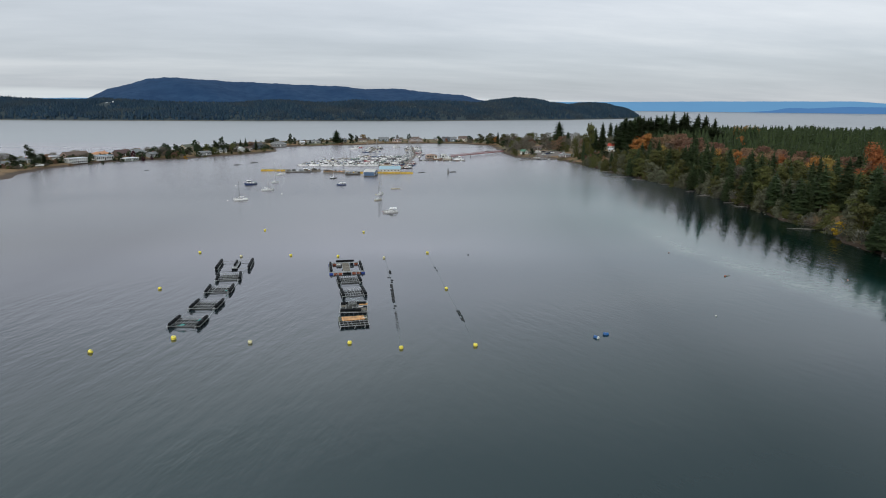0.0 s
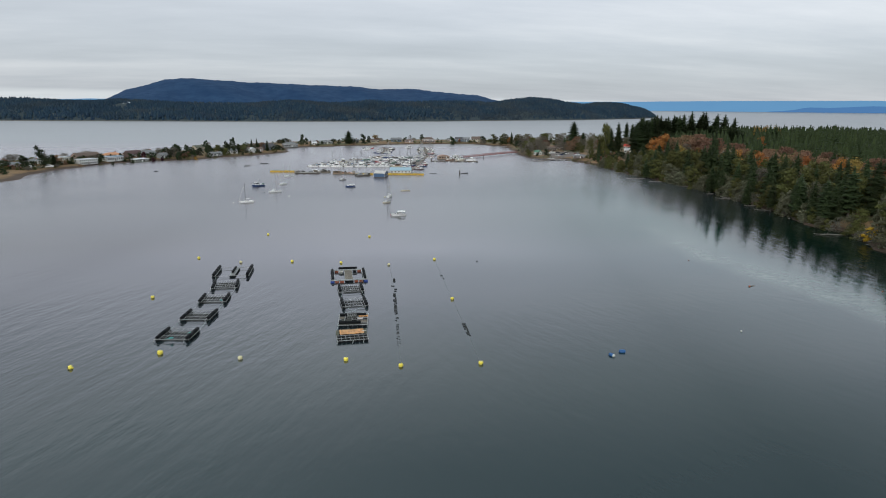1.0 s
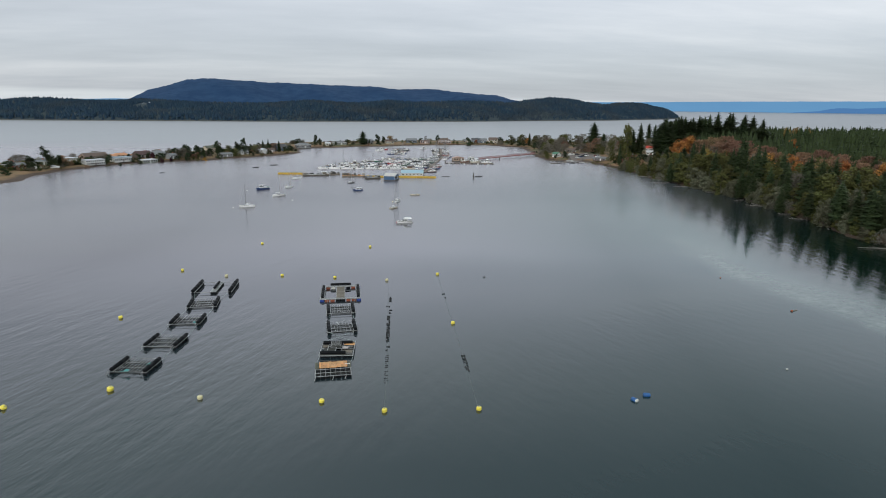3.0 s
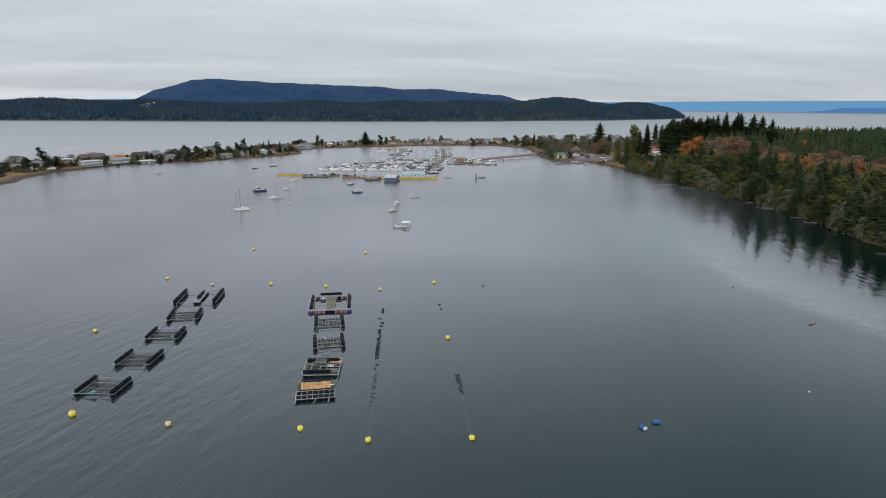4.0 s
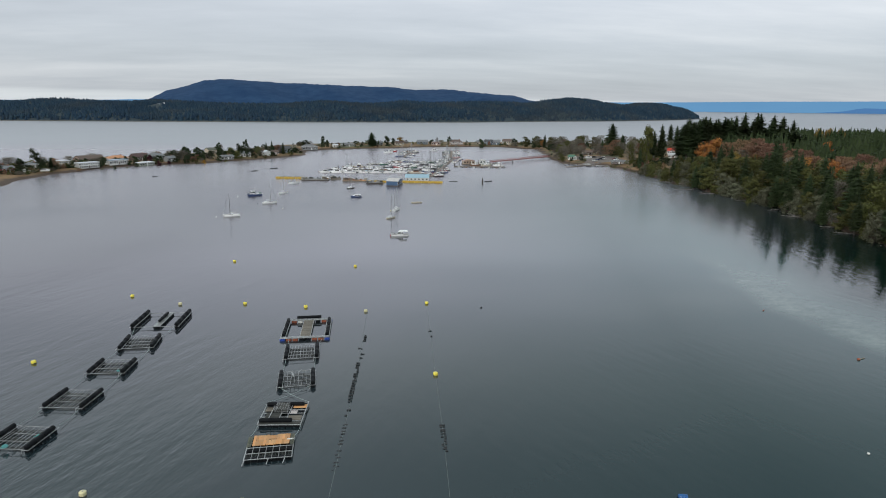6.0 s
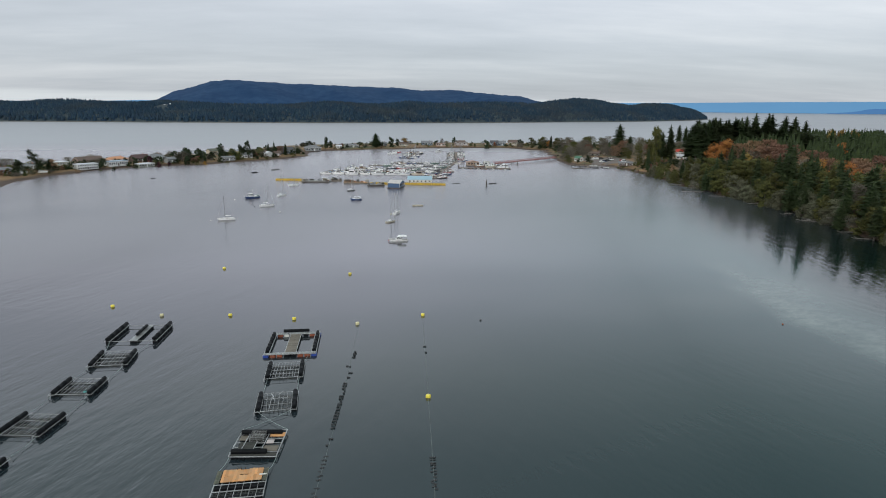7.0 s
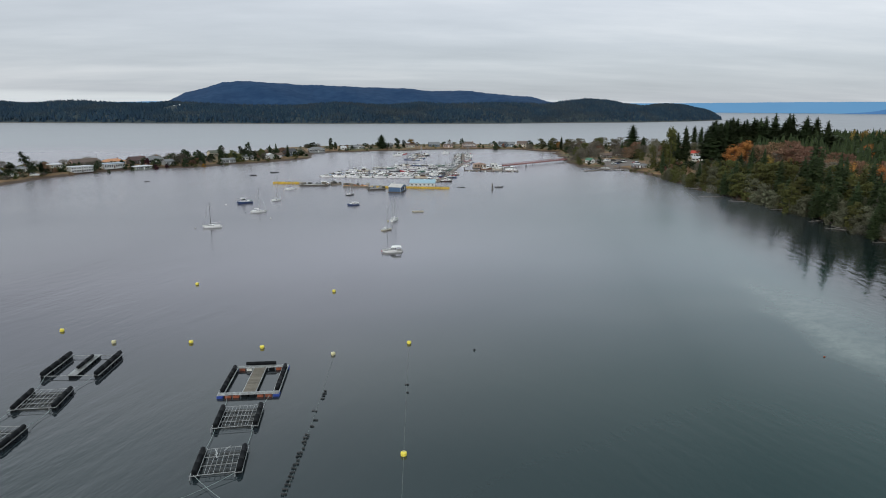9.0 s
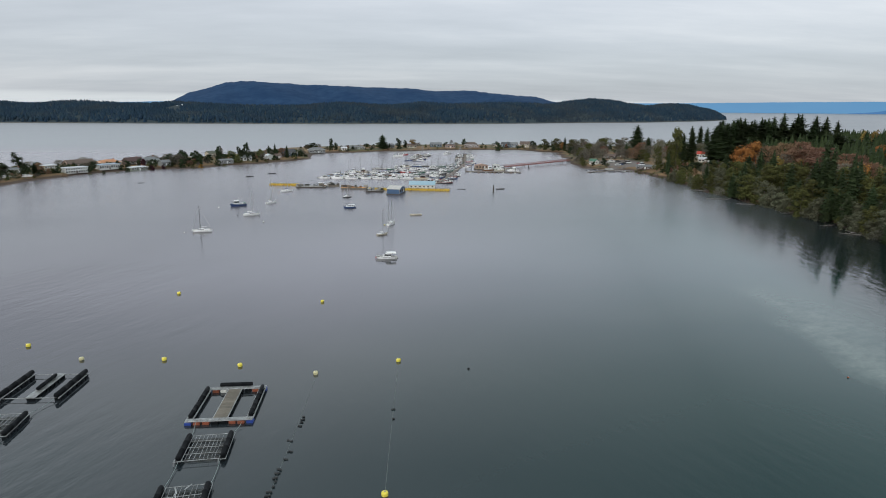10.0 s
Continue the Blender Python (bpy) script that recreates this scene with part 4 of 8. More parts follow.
def drum(x, y, turn, label, material, end):
    ob = empty("plastic_drum", pose(x, y, 0.12, 90, 0, turn), label, "drum")
    bm = bmesh.new()
    lathe(bm, [(0.02, -0.55), (0.30, -0.54), (0.36, -0.46), (0.37, -0.2), (0.39, -0.17), (0.37, -0.14), (0.37, 0.14), (0.39, 0.17), (0.37, 0.2), (0.36, 0.46), (0.30, 0.54), (0.02, 0.55)], 16)
    part("barrel", bm, material, ob, "", True)
    bm = bmesh.new()
    lathe(bm, [(0.365, 0.38), (0.375, 0.44), (0.33, 0.57), (0.02, 0.58)], 16)
    part("end_cap", bm, end, ob)


drum(33.4, 111.8, 80, "blue plastic drum floating on its side", BLUEDRUM, BLUEDRUM)
drum(30.7, 110.4, 30, "blue drum with a white end floating low", BLUEDRUM, WHITEBUOY)
buoy(63.7, 119.0, WHITEBUOY, "small white ball-like float on the water", 0, 0, 0.42)
buoy(19.9, 184.5, BLACK, "small dark float low in the water", 0, 0, 0.45)


def long_line(rows, ends, label):
    """A growing line: a rope with pairs of black floats, some lying almost under water."""
    line = empty("growing_line", Matrix(), label, "growing line")
    rng = random.Random(int(ends[0][1]))
    bm = bmesh.new()
    for a, b in zip(ends, ends[1:]):
        rod(bm, (*a, 0.0), (*b, 0.0), 0.03, 5)
    part("rope", bm, WETROPE, line, "wet grey rope")
    kinds = []
    for k in range(3):
        f = bmesh.new()
        rod(f, (-0.20, 0, 0), (0.20, 0, 0), 0.125 - 0.012 * k, 9)
        bmesh.ops.bevel(f, geom=[e for e in f.edges if abs(e.verts[0].co.x - e.verts[1].co.x) < 0.01], offset=0.045, segments=1, affect="EDGES")
        me = bpy.data.meshes.new("float")
        f.to_mesh(me)
        f.free()
        me.materials.append(FLOATGREY)
        kinds.append(me)
    for x, y0, y1, count, depth, spread in rows:
        for k in range(count):
            t = k / max(1, count - 1)
            for s in (-1, 1):
                if rng.random() < 0.12:
                    continue
                ob = new("float", kinds[rng.randrange(3)])
                ob.parent = line
                ob.matrix_basis = pose(x[0] + (x[1] - x[0]) * t + s * spread * rng.uniform(0.25, 0.6), y0 + (y1 - y0) * t + rng.uniform(-0.15, 0.15), depth + rng.uniform(-0.03, 0.04), 0, rng.uniform(-8, 8), rng.uniform(-35, 35))
    return line


long_line((((-6.6, -6.8), 168.4, 165.6, 4, 0.10, 0.30), ((-7.2, -7.5), 163.2, 161.6, 2, 0.08, 0.4), ((-7.0, -7.2), 158.8, 157.0, 2, 0.08, 0.4), ((-7.6, -8.3), 154.6, 140.0, 17, 0.12, 0.38),
           ((-8.3, -8.5), 136.8, 135.4, 2, 0.05, 0.4), ((-8.6, -8.9), 132.6, 127.2, 7, -0.02, 0.32), ((-9.0, -9.2), 125.6, 121.0, 6, -0.04, 0.40)),
          ((-6.8, 185.5), (-7.3, 162), (-7.8, 147), (-8.4, 136), (-9.1, 122), (-9.7, 111.3)), "growing line of small black floats strung on a rope")
long_line((((6.7, 6.7), 170.2, 169.6, 1, 0.08, 0.3), ((6.7, 6.7), 167.2, 166.8, 1, 0.08, 0.4), ((5.8, 5.55), 131.4, 124.2, 12, 0.02, 0.42)),
          ((7.3, 188.2), (6.7, 168.5), (6.2, 149), (5.7, 128), (5.0, 110.6)), "growing line with one tight row of black floats")


def float_log(x, y, turn):
    ob = empty("drift_float", at_place(x, y, 0.05, turn), "small orange float tied to a drifting dark board", "float")
    bm = bmesh.new()
    lathe(bm, [(0.02, -0.3), (0.2, -0.25), (0.3, 0), (0.2, 0.25), (0.02, 0.3)], 10)
    part("float_ball", bm, REDFLOAT, ob, "orange float", True)
    bm = bmesh.new()
    box(bm, (1.1, 0, 0.02), (1.6, 0.25, 0.12), bevel=0.02)
    part("board", bm, DECKWOOD, ob)


float_log(86.9, 149.4, 20)
buoy(86.1, 178.0, REDFLOAT, "small red marker float on the water", 0, 0, 0.4)
buoy(119.0, 140.8, REDFLOAT, "small red marker float on the water", 0, 0, 0.4)


# ---- trees ----
def conifer_mesh(name, h, r, seed, levels=34, per=8, droop=0.35, bare=0.10, ragged=0.38, taper=0.58, blunt=0.0):
    """Whorls of drooping sprays, each a ragged kite with side sprays."""
    rng = np.random.default_rng(seed)
    v, f = [], []

    def kite(base, way, side, n, w, fall):
        i = len(v)
        mid = base + way * n * 0.55 + np.array([0, 0, -fall * n * 0.35])
        tip = base + way * n + np.array([0, 0, -fall * n])
        roll = rng.uniform(-0.28, 0.28)
        lean = side * math.cos(roll) + np.array([0, 0, math.sin(roll)])
        v.extend([base, mid + lean * w, tip, mid - lean * w])
        f.append((i, i + 1, i + 2))
        f.append((i, i + 2, i + 3))

    # a ragged dark core behind the sprays
    for k in range(9):
        t0 = bare + 0.02 + (0.90 - bare) * k / 9
        q = r * 0.50 * (1 - t0) ** 0.62
        for j in range(7):
            a = 2 * math.pi * (j + rng.uniform(-0.2, 0.2)) / 7 + k
            i = len(v)
            p0 = np.array([math.cos(a) * q, math.sin(a) * q, h * t0 - 0.05 * h * rng.random()])
            a2 = a + 2 * math.pi / 7 * 1.15
            p1 = np.array([math.cos(a2) * q, math.sin(a2) * q, h * t0 - 0.05 * h * rng.random()])
            v.extend([p0, p1, np.array([0, 0, h * min(0.98, t0 + 0.24)])])
            f.append((i, i + 1, i + 2))

    for k in range(levels):
        t = bare + (1 - bare) * (k + rng.uniform(-0.3, 0.3)) / levels
        rad = r * max(0.02, (1 - t)) ** taper * (0.6 + 0.4 * min(1, (t - bare) / 0.15 + 0.2)) * (1 + 0.07 * math.sin(k * 1.9 + seed))
        for j in range(per if t < 0.85 else per - 3):
            if rng.random() < 0.10:
                continue
            a = 2 * math.pi * (j + rng.uniform(-0.35, 0.35)) / per + k * 1.1
            n = max(0.18, rad * rng.uniform(1 - ragged, 1 + ragged * 0.4))
            way, side = np.array([math.cos(a), math.sin(a), 0]), np.array([-math.sin(a), math.cos(a), 0])
            base = np.array([0, 0, h * t + rng.uniform(-1.6, 1.6) * h * (1 - bare) / levels])
            fall = droop * rng.uniform(0.2, 1.5) * (1 - 0.85 * t)
            kite(base + way * 0.05 * n, way, side, n, n * 0.17 + 0.10, fall)
            for q, reach in ((0.22, 0.50), (0.52, 0.40)):
                turn = rng.uniform(0.75, 1.05)
                for s in (-1, 1):
                    w2 = way * math.cos(turn) + side * s * math.sin(turn)
                    kite(base + way * n * q + np.array([0, 0, -fall * n * q * 0.75]), w2, np.cross([0, 0, 1], w2), n * reach * rng.uniform(0.8, 1.15), n * 0.12 + 0.09, rng.uniform(0.15, 0.8) * (1.1 - 0.6 * t))
    i = len(v)
    v.extend([np.array([0.25, 0, h * 0.95]), np.array([-0.15, 0.2, h * 0.95]), np.array([-0.15, -0.2, h * 0.95]), np.array([0, 0, h * 1.01])])
    f.extend([(i, i + 1, i + 3), (i + 1, i + 2, i + 3), (i + 2, i, i + 3)])
    v = np.array(v)
    v[:, 2] -= blunt * np.maximum(v[:, 2] - 0.72 * h, 0)
    return tri_mesh(name, v, np.array(f))


def leafy_mesh(name, h, r, seed, count=1300, size=0.55, low=0.15, lumps=16, spread=0.42):
    """A crown of many small leaf clumps gathered on lumps, uneven and open between them."""
    rng = np.random.default_rng(seed)
    count, size = int(count * 1.72), size * 0.89
    c = []
    for k in range(lumps):
        a, q = rng.uniform(0, 6.28), rng.random() ** 0.5
        t = low + (1 - low) * (k + 0.5) / lumps
        env = math.sin(math.pi * min(1, 0.18 + 0.80 * (t - low) / (1 - low))) ** 0.6
        c.append((r * env * q * 0.75 * math.cos(a), r * env * q * 0.75 * math.sin(a), h * t * 0.93, r * spread * rng.uniform(0.6, 1.2)))
    c = np.array(c)
    pick = rng.integers(0, lumps, count)
    d = rng.normal(size=(count, 3))
    d /= np.linalg.norm(d, axis=1)[:, None]
    p = c[pick, :3] + d * (c[pick, 3] * rng.uniform(0.55, 1.05, count))[:, None] * np.array([1, 1, 0.8])
    p[:, 2] = np.clip(p[:, 2], h * low * 0.5, h)
    up = d * 1.25 + rng.normal(size=(count, 3)) * 0.16 + np.array([0, 0, 0.35])
    up /= np.linalg.norm(up, axis=1)[:, None]
    s1 = np.cross(up, rng.normal(size=(count, 3)))
    s1 /= np.linalg.norm(s1, axis=1)[:, None]
    s2 = np.cross(up, s1)
    w = size * rng.uniform(0.35, 1.15, count)[:, None]
    l2 = w * rng.uniform(0.5, 0.9, count)[:, None]
    leaf = np.stack([p - s1 * w - s2 * l2 * 0.5, p + s1 * w * rng.uniform(0.3, 1.0, count)[:, None] - s2 * l2 * 0.6, p + s2 * l2 * 1.3 + s1 * w * rng.uniform(-0.6, 0.6, count)[:, None]], 1).reshape(-1, 3)
    return tri_mesh(name, leaf, np.arange(count * 3).reshape(-1, 3))


def twig_mesh(name, h, r, seed, count=900, thick=1.0):
    """A bare crown: fans of thin upward twigs on a vase of limbs."""
    rng = np.random.default_rng(seed)
    a = rng.uniform(0, 6.28, count)
    t = rng.uniform(0.18, 0.97, count)
    env = np.sin(np.pi * np.clip(0.12 + 0.8 * t, 0, 1)) ** 0.7
    q = r * env * rng.random(count) ** 0.5
    p = np.stack([q * np.cos(a), q * np.sin(a), h * t], -1)
    way = np.stack([np.cos(a) * 0.5, np.sin(a) * 0.5, np.full(count, 0.9)], -1) + rng.normal(size=(count, 3)) * 0.35
    way /= np.linalg.norm(way, axis=1)[:, None]
    side = np.cross(way, rng.normal(size=(count, 3)))
    side /= np.linalg.norm(side, axis=1)[:, None]
    n = rng.uniform(0.7, 1.7, count)[:, None]
    w = rng.uniform(0.045, 0.13, count)[:, None] * thick
    tri = np.stack([p - way * n * 0.5, p + side * w, p + way * n * 0.6, p - side * w], 1).reshape(-1, 3)
    i = np.arange(count)[:, None] * 4
    f = np.concatenate([i + np.array([0, 1, 2]), i + np.array([0, 2, 3])])
    return tri_mesh(name, tri, f)


def trunk_bm(h, r, seed, limbs=7, top=0.85, reach=0.25):
    """A tapered, slightly bent trunk with limbs."""
    rng = random.Random(seed)
    bm = bmesh.new()
    pts = [Vector((0, 0, -1.0))]
    for k in range(1, 5):
        pts.append(Vector((rng.uniform(-0.12, 0.12) * k, rng.uniform(-0.12, 0.12) * k, h * top * k / 4)))
    for k, (a, b) in enumerate(zip(pts, pts[1:])):
        rod(bm, a, b, r * (1 - 0.22 * k), 7, r * (1 - 0.22 * (k + 1)))
    for k in range(limbs):
        t = 0.3 + 0.6 * k / limbs
        a = rng.uniform(0, 6.28)
        base = Vector((0, 0, h * top * t))
        n = h * reach * (1.1 - 0.6 * t)
        rod(bm, base, base + Vector((math.cos(a) * n, math.sin(a) * n, n * rng.uniform(0.4, 1.0))), r * 0.32, 5, r * 0.08)
    return bm


def in_clearing(x, y):
    """The open drive that leads up to the houses among the firs."""
    t = min(1, max(0, ((x - 222) * 62 + (y - 512) * 128) / (62 ** 2 + 128 ** 2)))
    return math.hypot(x - 222 - 62 * t, y - 512 - 128 * t) < 6.0 + 3.0 * t


class Kind:
    """A kind of tree: a few different trees are built when first needed, then copied."""

    def __init__(self, name, label, category, group, material, makers, h, r, trunk=0.3, reach=0.25, limbs=7):
        self.name, self.label, self.category, self.group = name, label, category, group
        self.material, self.makers, self.h, self.r, self.trunk, self.reach, self.limbs = material, makers, h, r, trunk, reach, limbs
        self.made, self.count = {}, 0

    def plant(self, x, y, height, width=None, z=None, label="", group=None, turn=None):
        if height > 5 and in_clearing(x, y):
            return None
        k = self.count % len(self.makers)
        self.count += 1
        z = ground(x, y) if z is None else z
        s = height / self.h
        w = (width / (2 * self.r)) if width else s
        m = at_place(x, y, z - 0.15, (x * 37 + y * 53) % 360 if turn is None else turn, w, w, s)
        if k in self.made:
            first = self.made[k]
            ob = copy_thing(first, m @ Matrix.Diagonal((*(1 / q for q in first.scale), 1)))
        else:
            if self.category == "bush":
                ob = part(self.name, self.makers[k](), self.material)
                ob.matrix_basis = m
                self.made[k] = tagged(ob, self.label, self.category, self.group)
                return ob
            ob = empty(self.name, m, self.label, self.category, self.group)
            part("trunk", trunk_bm(self.h, self.trunk, k, self.limbs, reach=self.reach), BARK, ob, "", True)
            part("crown", self.makers[k](), self.material, ob)
            self.made[k] = ob
        if label:
            ob["label"] = label
        if group:
            ob["group"] = group
        return ob


FIRS = Kind("fir_tree", "dark green fir tree on the wooded shore", "tree", "firs on the east shore", FIR,
            [lambda: conifer_mesh("fir_crown", 26, 4.2, 1, 38, taper=0.50), lambda: conifer_mesh("fir_crown", 26, 3.6, 2, 36, 8, 0.45, 0.14, taper=0.44), lambda: conifer_mesh("fir_crown", 26, 4.8, 3, 34, 9, 0.3, 0.08, 0.34, taper=0.5),
             lambda: conifer_mesh("fir_crown", 26, 3.9, 14, 30, 8, 0.25, 0.22, 0.42, taper=0.42)], 26, 4.2, 0.38, 0.10, 5)
OLDFIRS = Kind("old_fir_tree", "tall bushy dark fir rising above the wood", "tree", "tall firs above the wood", FIR,
               [lambda: conifer_mesh("old_fir_crown", 26, 3.9, 61, 42, 8, 0.30, 0.16, 0.48, taper=0.44, blunt=0.30), lambda: conifer_mesh("old_fir_crown", 26, 4.3, 62, 40, 8, 0.26, 0.12, 0.52, taper=0.46, blunt=0.22), lambda: conifer_mesh("old_fir_crown", 26, 3.6, 63, 44, 8, 0.34, 0.20, 0.50, taper=0.38, blunt=0.36)], 26, 4.1, 0.38, 0.10, 5)
YOUNG = Kind("young_fir_tree", "mid green young fir tree in the wood", "tree", "young firs in the wood", FIR_GREEN,
             [lambda: conifer_mesh("young_fir_crown", 18, 3.4, 4, 26, 8, 0.3, 0.06), lambda: conifer_mesh("young_fir_crown", 18, 3.0, 5, 26, 8, 0.35, 0.08)], 18, 3.2, 0.25, 0.08, 4)
OLIVES = Kind("alder_tree", "olive green leafy alder on the wooded shore", "tree", "leafy trees on the east shore", OLIVE,
              [lambda: leafy_mesh("alder_crown", 15, 4.4, 6, 1250, 0.48, 0.1, 24, 0.44), lambda: leafy_mesh("alder_crown", 15, 3.9, 7, 1180, 0.47, 0.08, 28, 0.42), lambda: leafy_mesh("alder_crown", 15, 4.8, 8, 1300, 0.48, 0.06, 22, 0.44)], 15, 4.4, 0.22)
GREYS = Kind("willow_tree", "grey-green shrubby willow leaning over the shore", "tree", "willows along the east shore", GREYGREEN,
             [lambda: leafy_mesh("willow_crown", 8, 3.9, 9, 1150, 0.38, 0.03, 22, 0.44), lambda: leafy_mesh("willow_crown", 8, 3.4, 10, 1050, 0.38, 0.04, 26, 0.42)], 8, 3.7, 0.14)
OLIVEBUSH = Kind("shore_bush", "dense olive bush at the water's edge", "bush", "bushes along the east shore", OLIVE,
                 [lambda: leafy_mesh("bush_crown", 5, 2.9, 11, 330, 0.42, 0.02, 16, 0.36), lambda: leafy_mesh("bush_crown", 5, 2.6, 12, 320, 0.42, 0.02, 14, 0.36)], 5, 2.7, 0.1)
RUSTS = Kind("autumn_alder_tree", "rust-brown autumn alder, partly bare", "tree", "autumn trees in the wood", RUST,
             [lambda: twig_mesh("autumn_crown", 17, 4.6, 13, 1350, 1.3), lambda: leafy_mesh("autumn_crown", 17, 4.3, 15, 1500, 0.40, 0.25, 26, 0.40), lambda: twig_mesh("autumn_crown", 17, 4.2, 25, 1250, 1.35)], 17, 4.4, 0.22)
ORANGES = Kind("maple_tree", "bright orange autumn maple", "tree", "autumn trees in the wood", ORANGE,
               [lambda: leafy_mesh("maple_crown", 16, 5.2, 16, 1900, 0.44, 0.15, 22, 0.42), lambda: leafy_mesh("maple_crown", 16, 4.6, 17, 1800, 0.44, 0.18, 24, 0.40)], 16, 5.0, 0.25)
GOLDS = Kind("golden_maple_tree", "golden yellow autumn maple", "tree", "autumn trees in the wood", GOLD,
             [lambda: leafy_mesh("golden_crown", 12, 4.2, 18, 1100, 0.5, 0.08, 14, 0.42)], 12, 4.2, 0.2)
PALEGOLDS = Kind("yellow_alder_tree", "dull yellow autumn alder above the wood", "tree", "autumn trees in the wood", PALEGOLD,
                 [lambda: leafy_mesh("yellow_crown", 12, 4.2, 28, 1100, 0.46, 0.08, 18, 0.40)], 12, 4.2, 0.2)
BARES = Kind("bare_alder_tree", "bare grey alder with fine twigs", "tree", "bare trees round the bay", TWIG,
             [lambda: twig_mesh("bare_crown", 15, 4.2, 19, 1050), lambda: twig_mesh("bare_crown", 15, 3.8, 20, 950)], 15, 4.0, 0.22, 0.34, 12)
REDS = Kind("burgundy_tree", "dark burgundy-leaved garden tree", "tree", "garden trees on the spit", BURGUNDY,
            [lambda: leafy_mesh("burgundy_crown", 6, 2.8, 21, 600, 0.4, 0.1, 12)], 6, 2.8, 0.14)
ROUNDS = Kind("garden_tree", "dense dark green round-headed garden tree", "tree", "garden trees on the spit", EVERGREEN,
              [lambda: leafy_mesh("garden_crown", 9, 3.9, 22, 1200, 0.42, 0.06, 16, 0.45), lambda: leafy_mesh("garden_crown", 9, 3.5, 23, 1100, 0.42, 0.06, 18, 0.42)], 9, 3.7, 0.2)


SNAGS = Kind("bare_shore_tree", "tangle of bare lichen-grey branches over the water", "tree", "bare trees round the bay", SNAG,
             [lambda: twig_mesh("snag_crown", 8, 4.0, 51, 330, 0.9), lambda: twig_mesh("snag_crown", 8, 3.6, 52, 300, 0.9)], 8, 3.8, 0.16, 0.5, 9)
RUSTBUSH = Kind("rust_bush", "low rust-brown bush on the bank", "bush", "bushes on the spit", RUST, [lambda: leafy_mesh("rust_bush", 3, 2.0, 41, 200, 0.36, 0.02, 12, 0.36)], 3, 2.0, 0.1)
DARKBUSH = Kind("evergreen_bush", "dark evergreen hedge bush on the bank", "bush", "bushes on the spit", EVERGREEN, [lambda: leafy_mesh("evergreen_bush", 3, 2.0, 42, 200, 0.36, 0.02, 12, 0.38), lambda: leafy_mesh("evergreen_bush", 3, 1.8, 43, 200, 0.36, 0.02, 14, 0.36)], 3, 1.9, 0.1)
TWIGBUSH = Kind("bare_bush", "bare grey-brown bush on the bank", "bush", "bushes on the spit", TWIG, [lambda: twig_mesh("bare_bush", 4, 2.4, 44, 240)], 4, 2.4, 0.1)


# single trees that stand out
def tall(x, y, top, width=None, kind=None, label=""):
    old = kind is None and y > 500
    (kind or (OLDFIRS if old else FIRS)).plant(x, y, top - ground(x, y), width * (1.85 if old else 1.15 if kind is None else 1.4), label=label)


tall(237, 682, 33.6, 12, label="tall lone fir standing above the bare trees")
for x, y, top, w in ((227, 542, 33, 6), (220, 542, 31.5, 6), (214, 537, 28, 5), (228, 629, 22, 5), (191, 500, 18, 4), (243, 538, 37, 9), (248, 530, 34, 8), (254, 544, 38, 9), (262, 538, 35, 8), (267, 548, 42, 9),
                     (274, 545, 37, 9), (280, 552, 43, 9), (287, 554, 44, 8), (292, 545, 40, 9), (297, 554, 46, 8), (301, 548, 41, 9), (306, 556, 47, 9), (311, 548, 43, 10), (316, 554, 47.5, 10), (321, 557, 46, 11),
                     (326, 548, 43, 9), (332, 555, 45.5, 10), (337, 550, 44, 9), (341, 556, 44, 9), (356, 563, 41.5, 8), (259, 520, 28, 7)):
    tall(x, y, top, w)
rank = random.Random(31)
for k in range(58):
    t = k / 57
    x, y = 236 + 118 * t + rank.uniform(-3, 3), 540 + 18 * math.sin(t * 3) + rank.uniform(-16, 22)
    tall(x, y, (30 + 13 * math.sin(math.pi * min(1, t * 0.95 + 0.12)) ** 0.8) * rank.uniform(0.88, 1.02), rank.uniform(10, 13))
for x, y, top, w in ((211, 442, 25, 11), (217, 439, 28, 12), (220, 446, 27, 11), (213, 345, 23, 9), (216, 330, 23, 9), (212, 287, 24, 8), (218, 272, 24, 7), (305, 451, 25.5, 8), (213, 232, 33, 11), (216, 226, 31, 10), (207, 402, 18, 5)):
    tall(x, y, top, w, ORANGES)
for x, y, top, w in ((225, 422, 28, 12), (228, 408, 28, 12), (227, 396, 27, 11), (232, 418, 29, 11), (222, 412, 26, 10), (234, 400, 27, 11), (219, 428, 26, 10), (220, 388, 26, 10), (222, 304, 24, 9), (228, 262, 24, 9), (226, 330, 23, 10), (222, 352, 23, 10)):
    tall(x, y, top, w, RUSTS)
for x, y, top, w in ((402, 578, 30.5, 9), (393, 581, 30.0, 9), (411, 576, 30.0, 9), (214, 259, 25, 7), (208, 243, 22, 6), (205, 250, 20, 6)):
    tall(x, y, top, w, PALEGOLDS)
for x, y, top, w in ((164.8, 193.5, 6.4, 4.6), (166.2, 186.0, 5.0, 3.8)):
    tall(x, y, top, w, GOLDS, "small golden yellow maple bush at the water's edge")
for x, y, top, w in ((202, 407, 26, 9), (199, 413, 22, 9), (198, 344, 31, 9), (189, 319, 30.5, 9), (182, 285, 22, 8), (183, 274, 20, 8), (213, 370, 34, 9), (200, 330, 27, 9), (179, 195, 27, 10), (188, 205, 26, 10), (193, 190, 28, 10), (181, 180, 24, 9), (203, 318, 26, 8), (195, 288, 26, 9), (190, 240, 25, 8), (196, 352, 25, 10)):
    tall(x, y, top, w)
for x, y, top, w in ((207, 524, 34, 9), (203, 528, 24, 7), (198, 508, 12, 6)):
    tall(x, y, top, w, OLIVES)
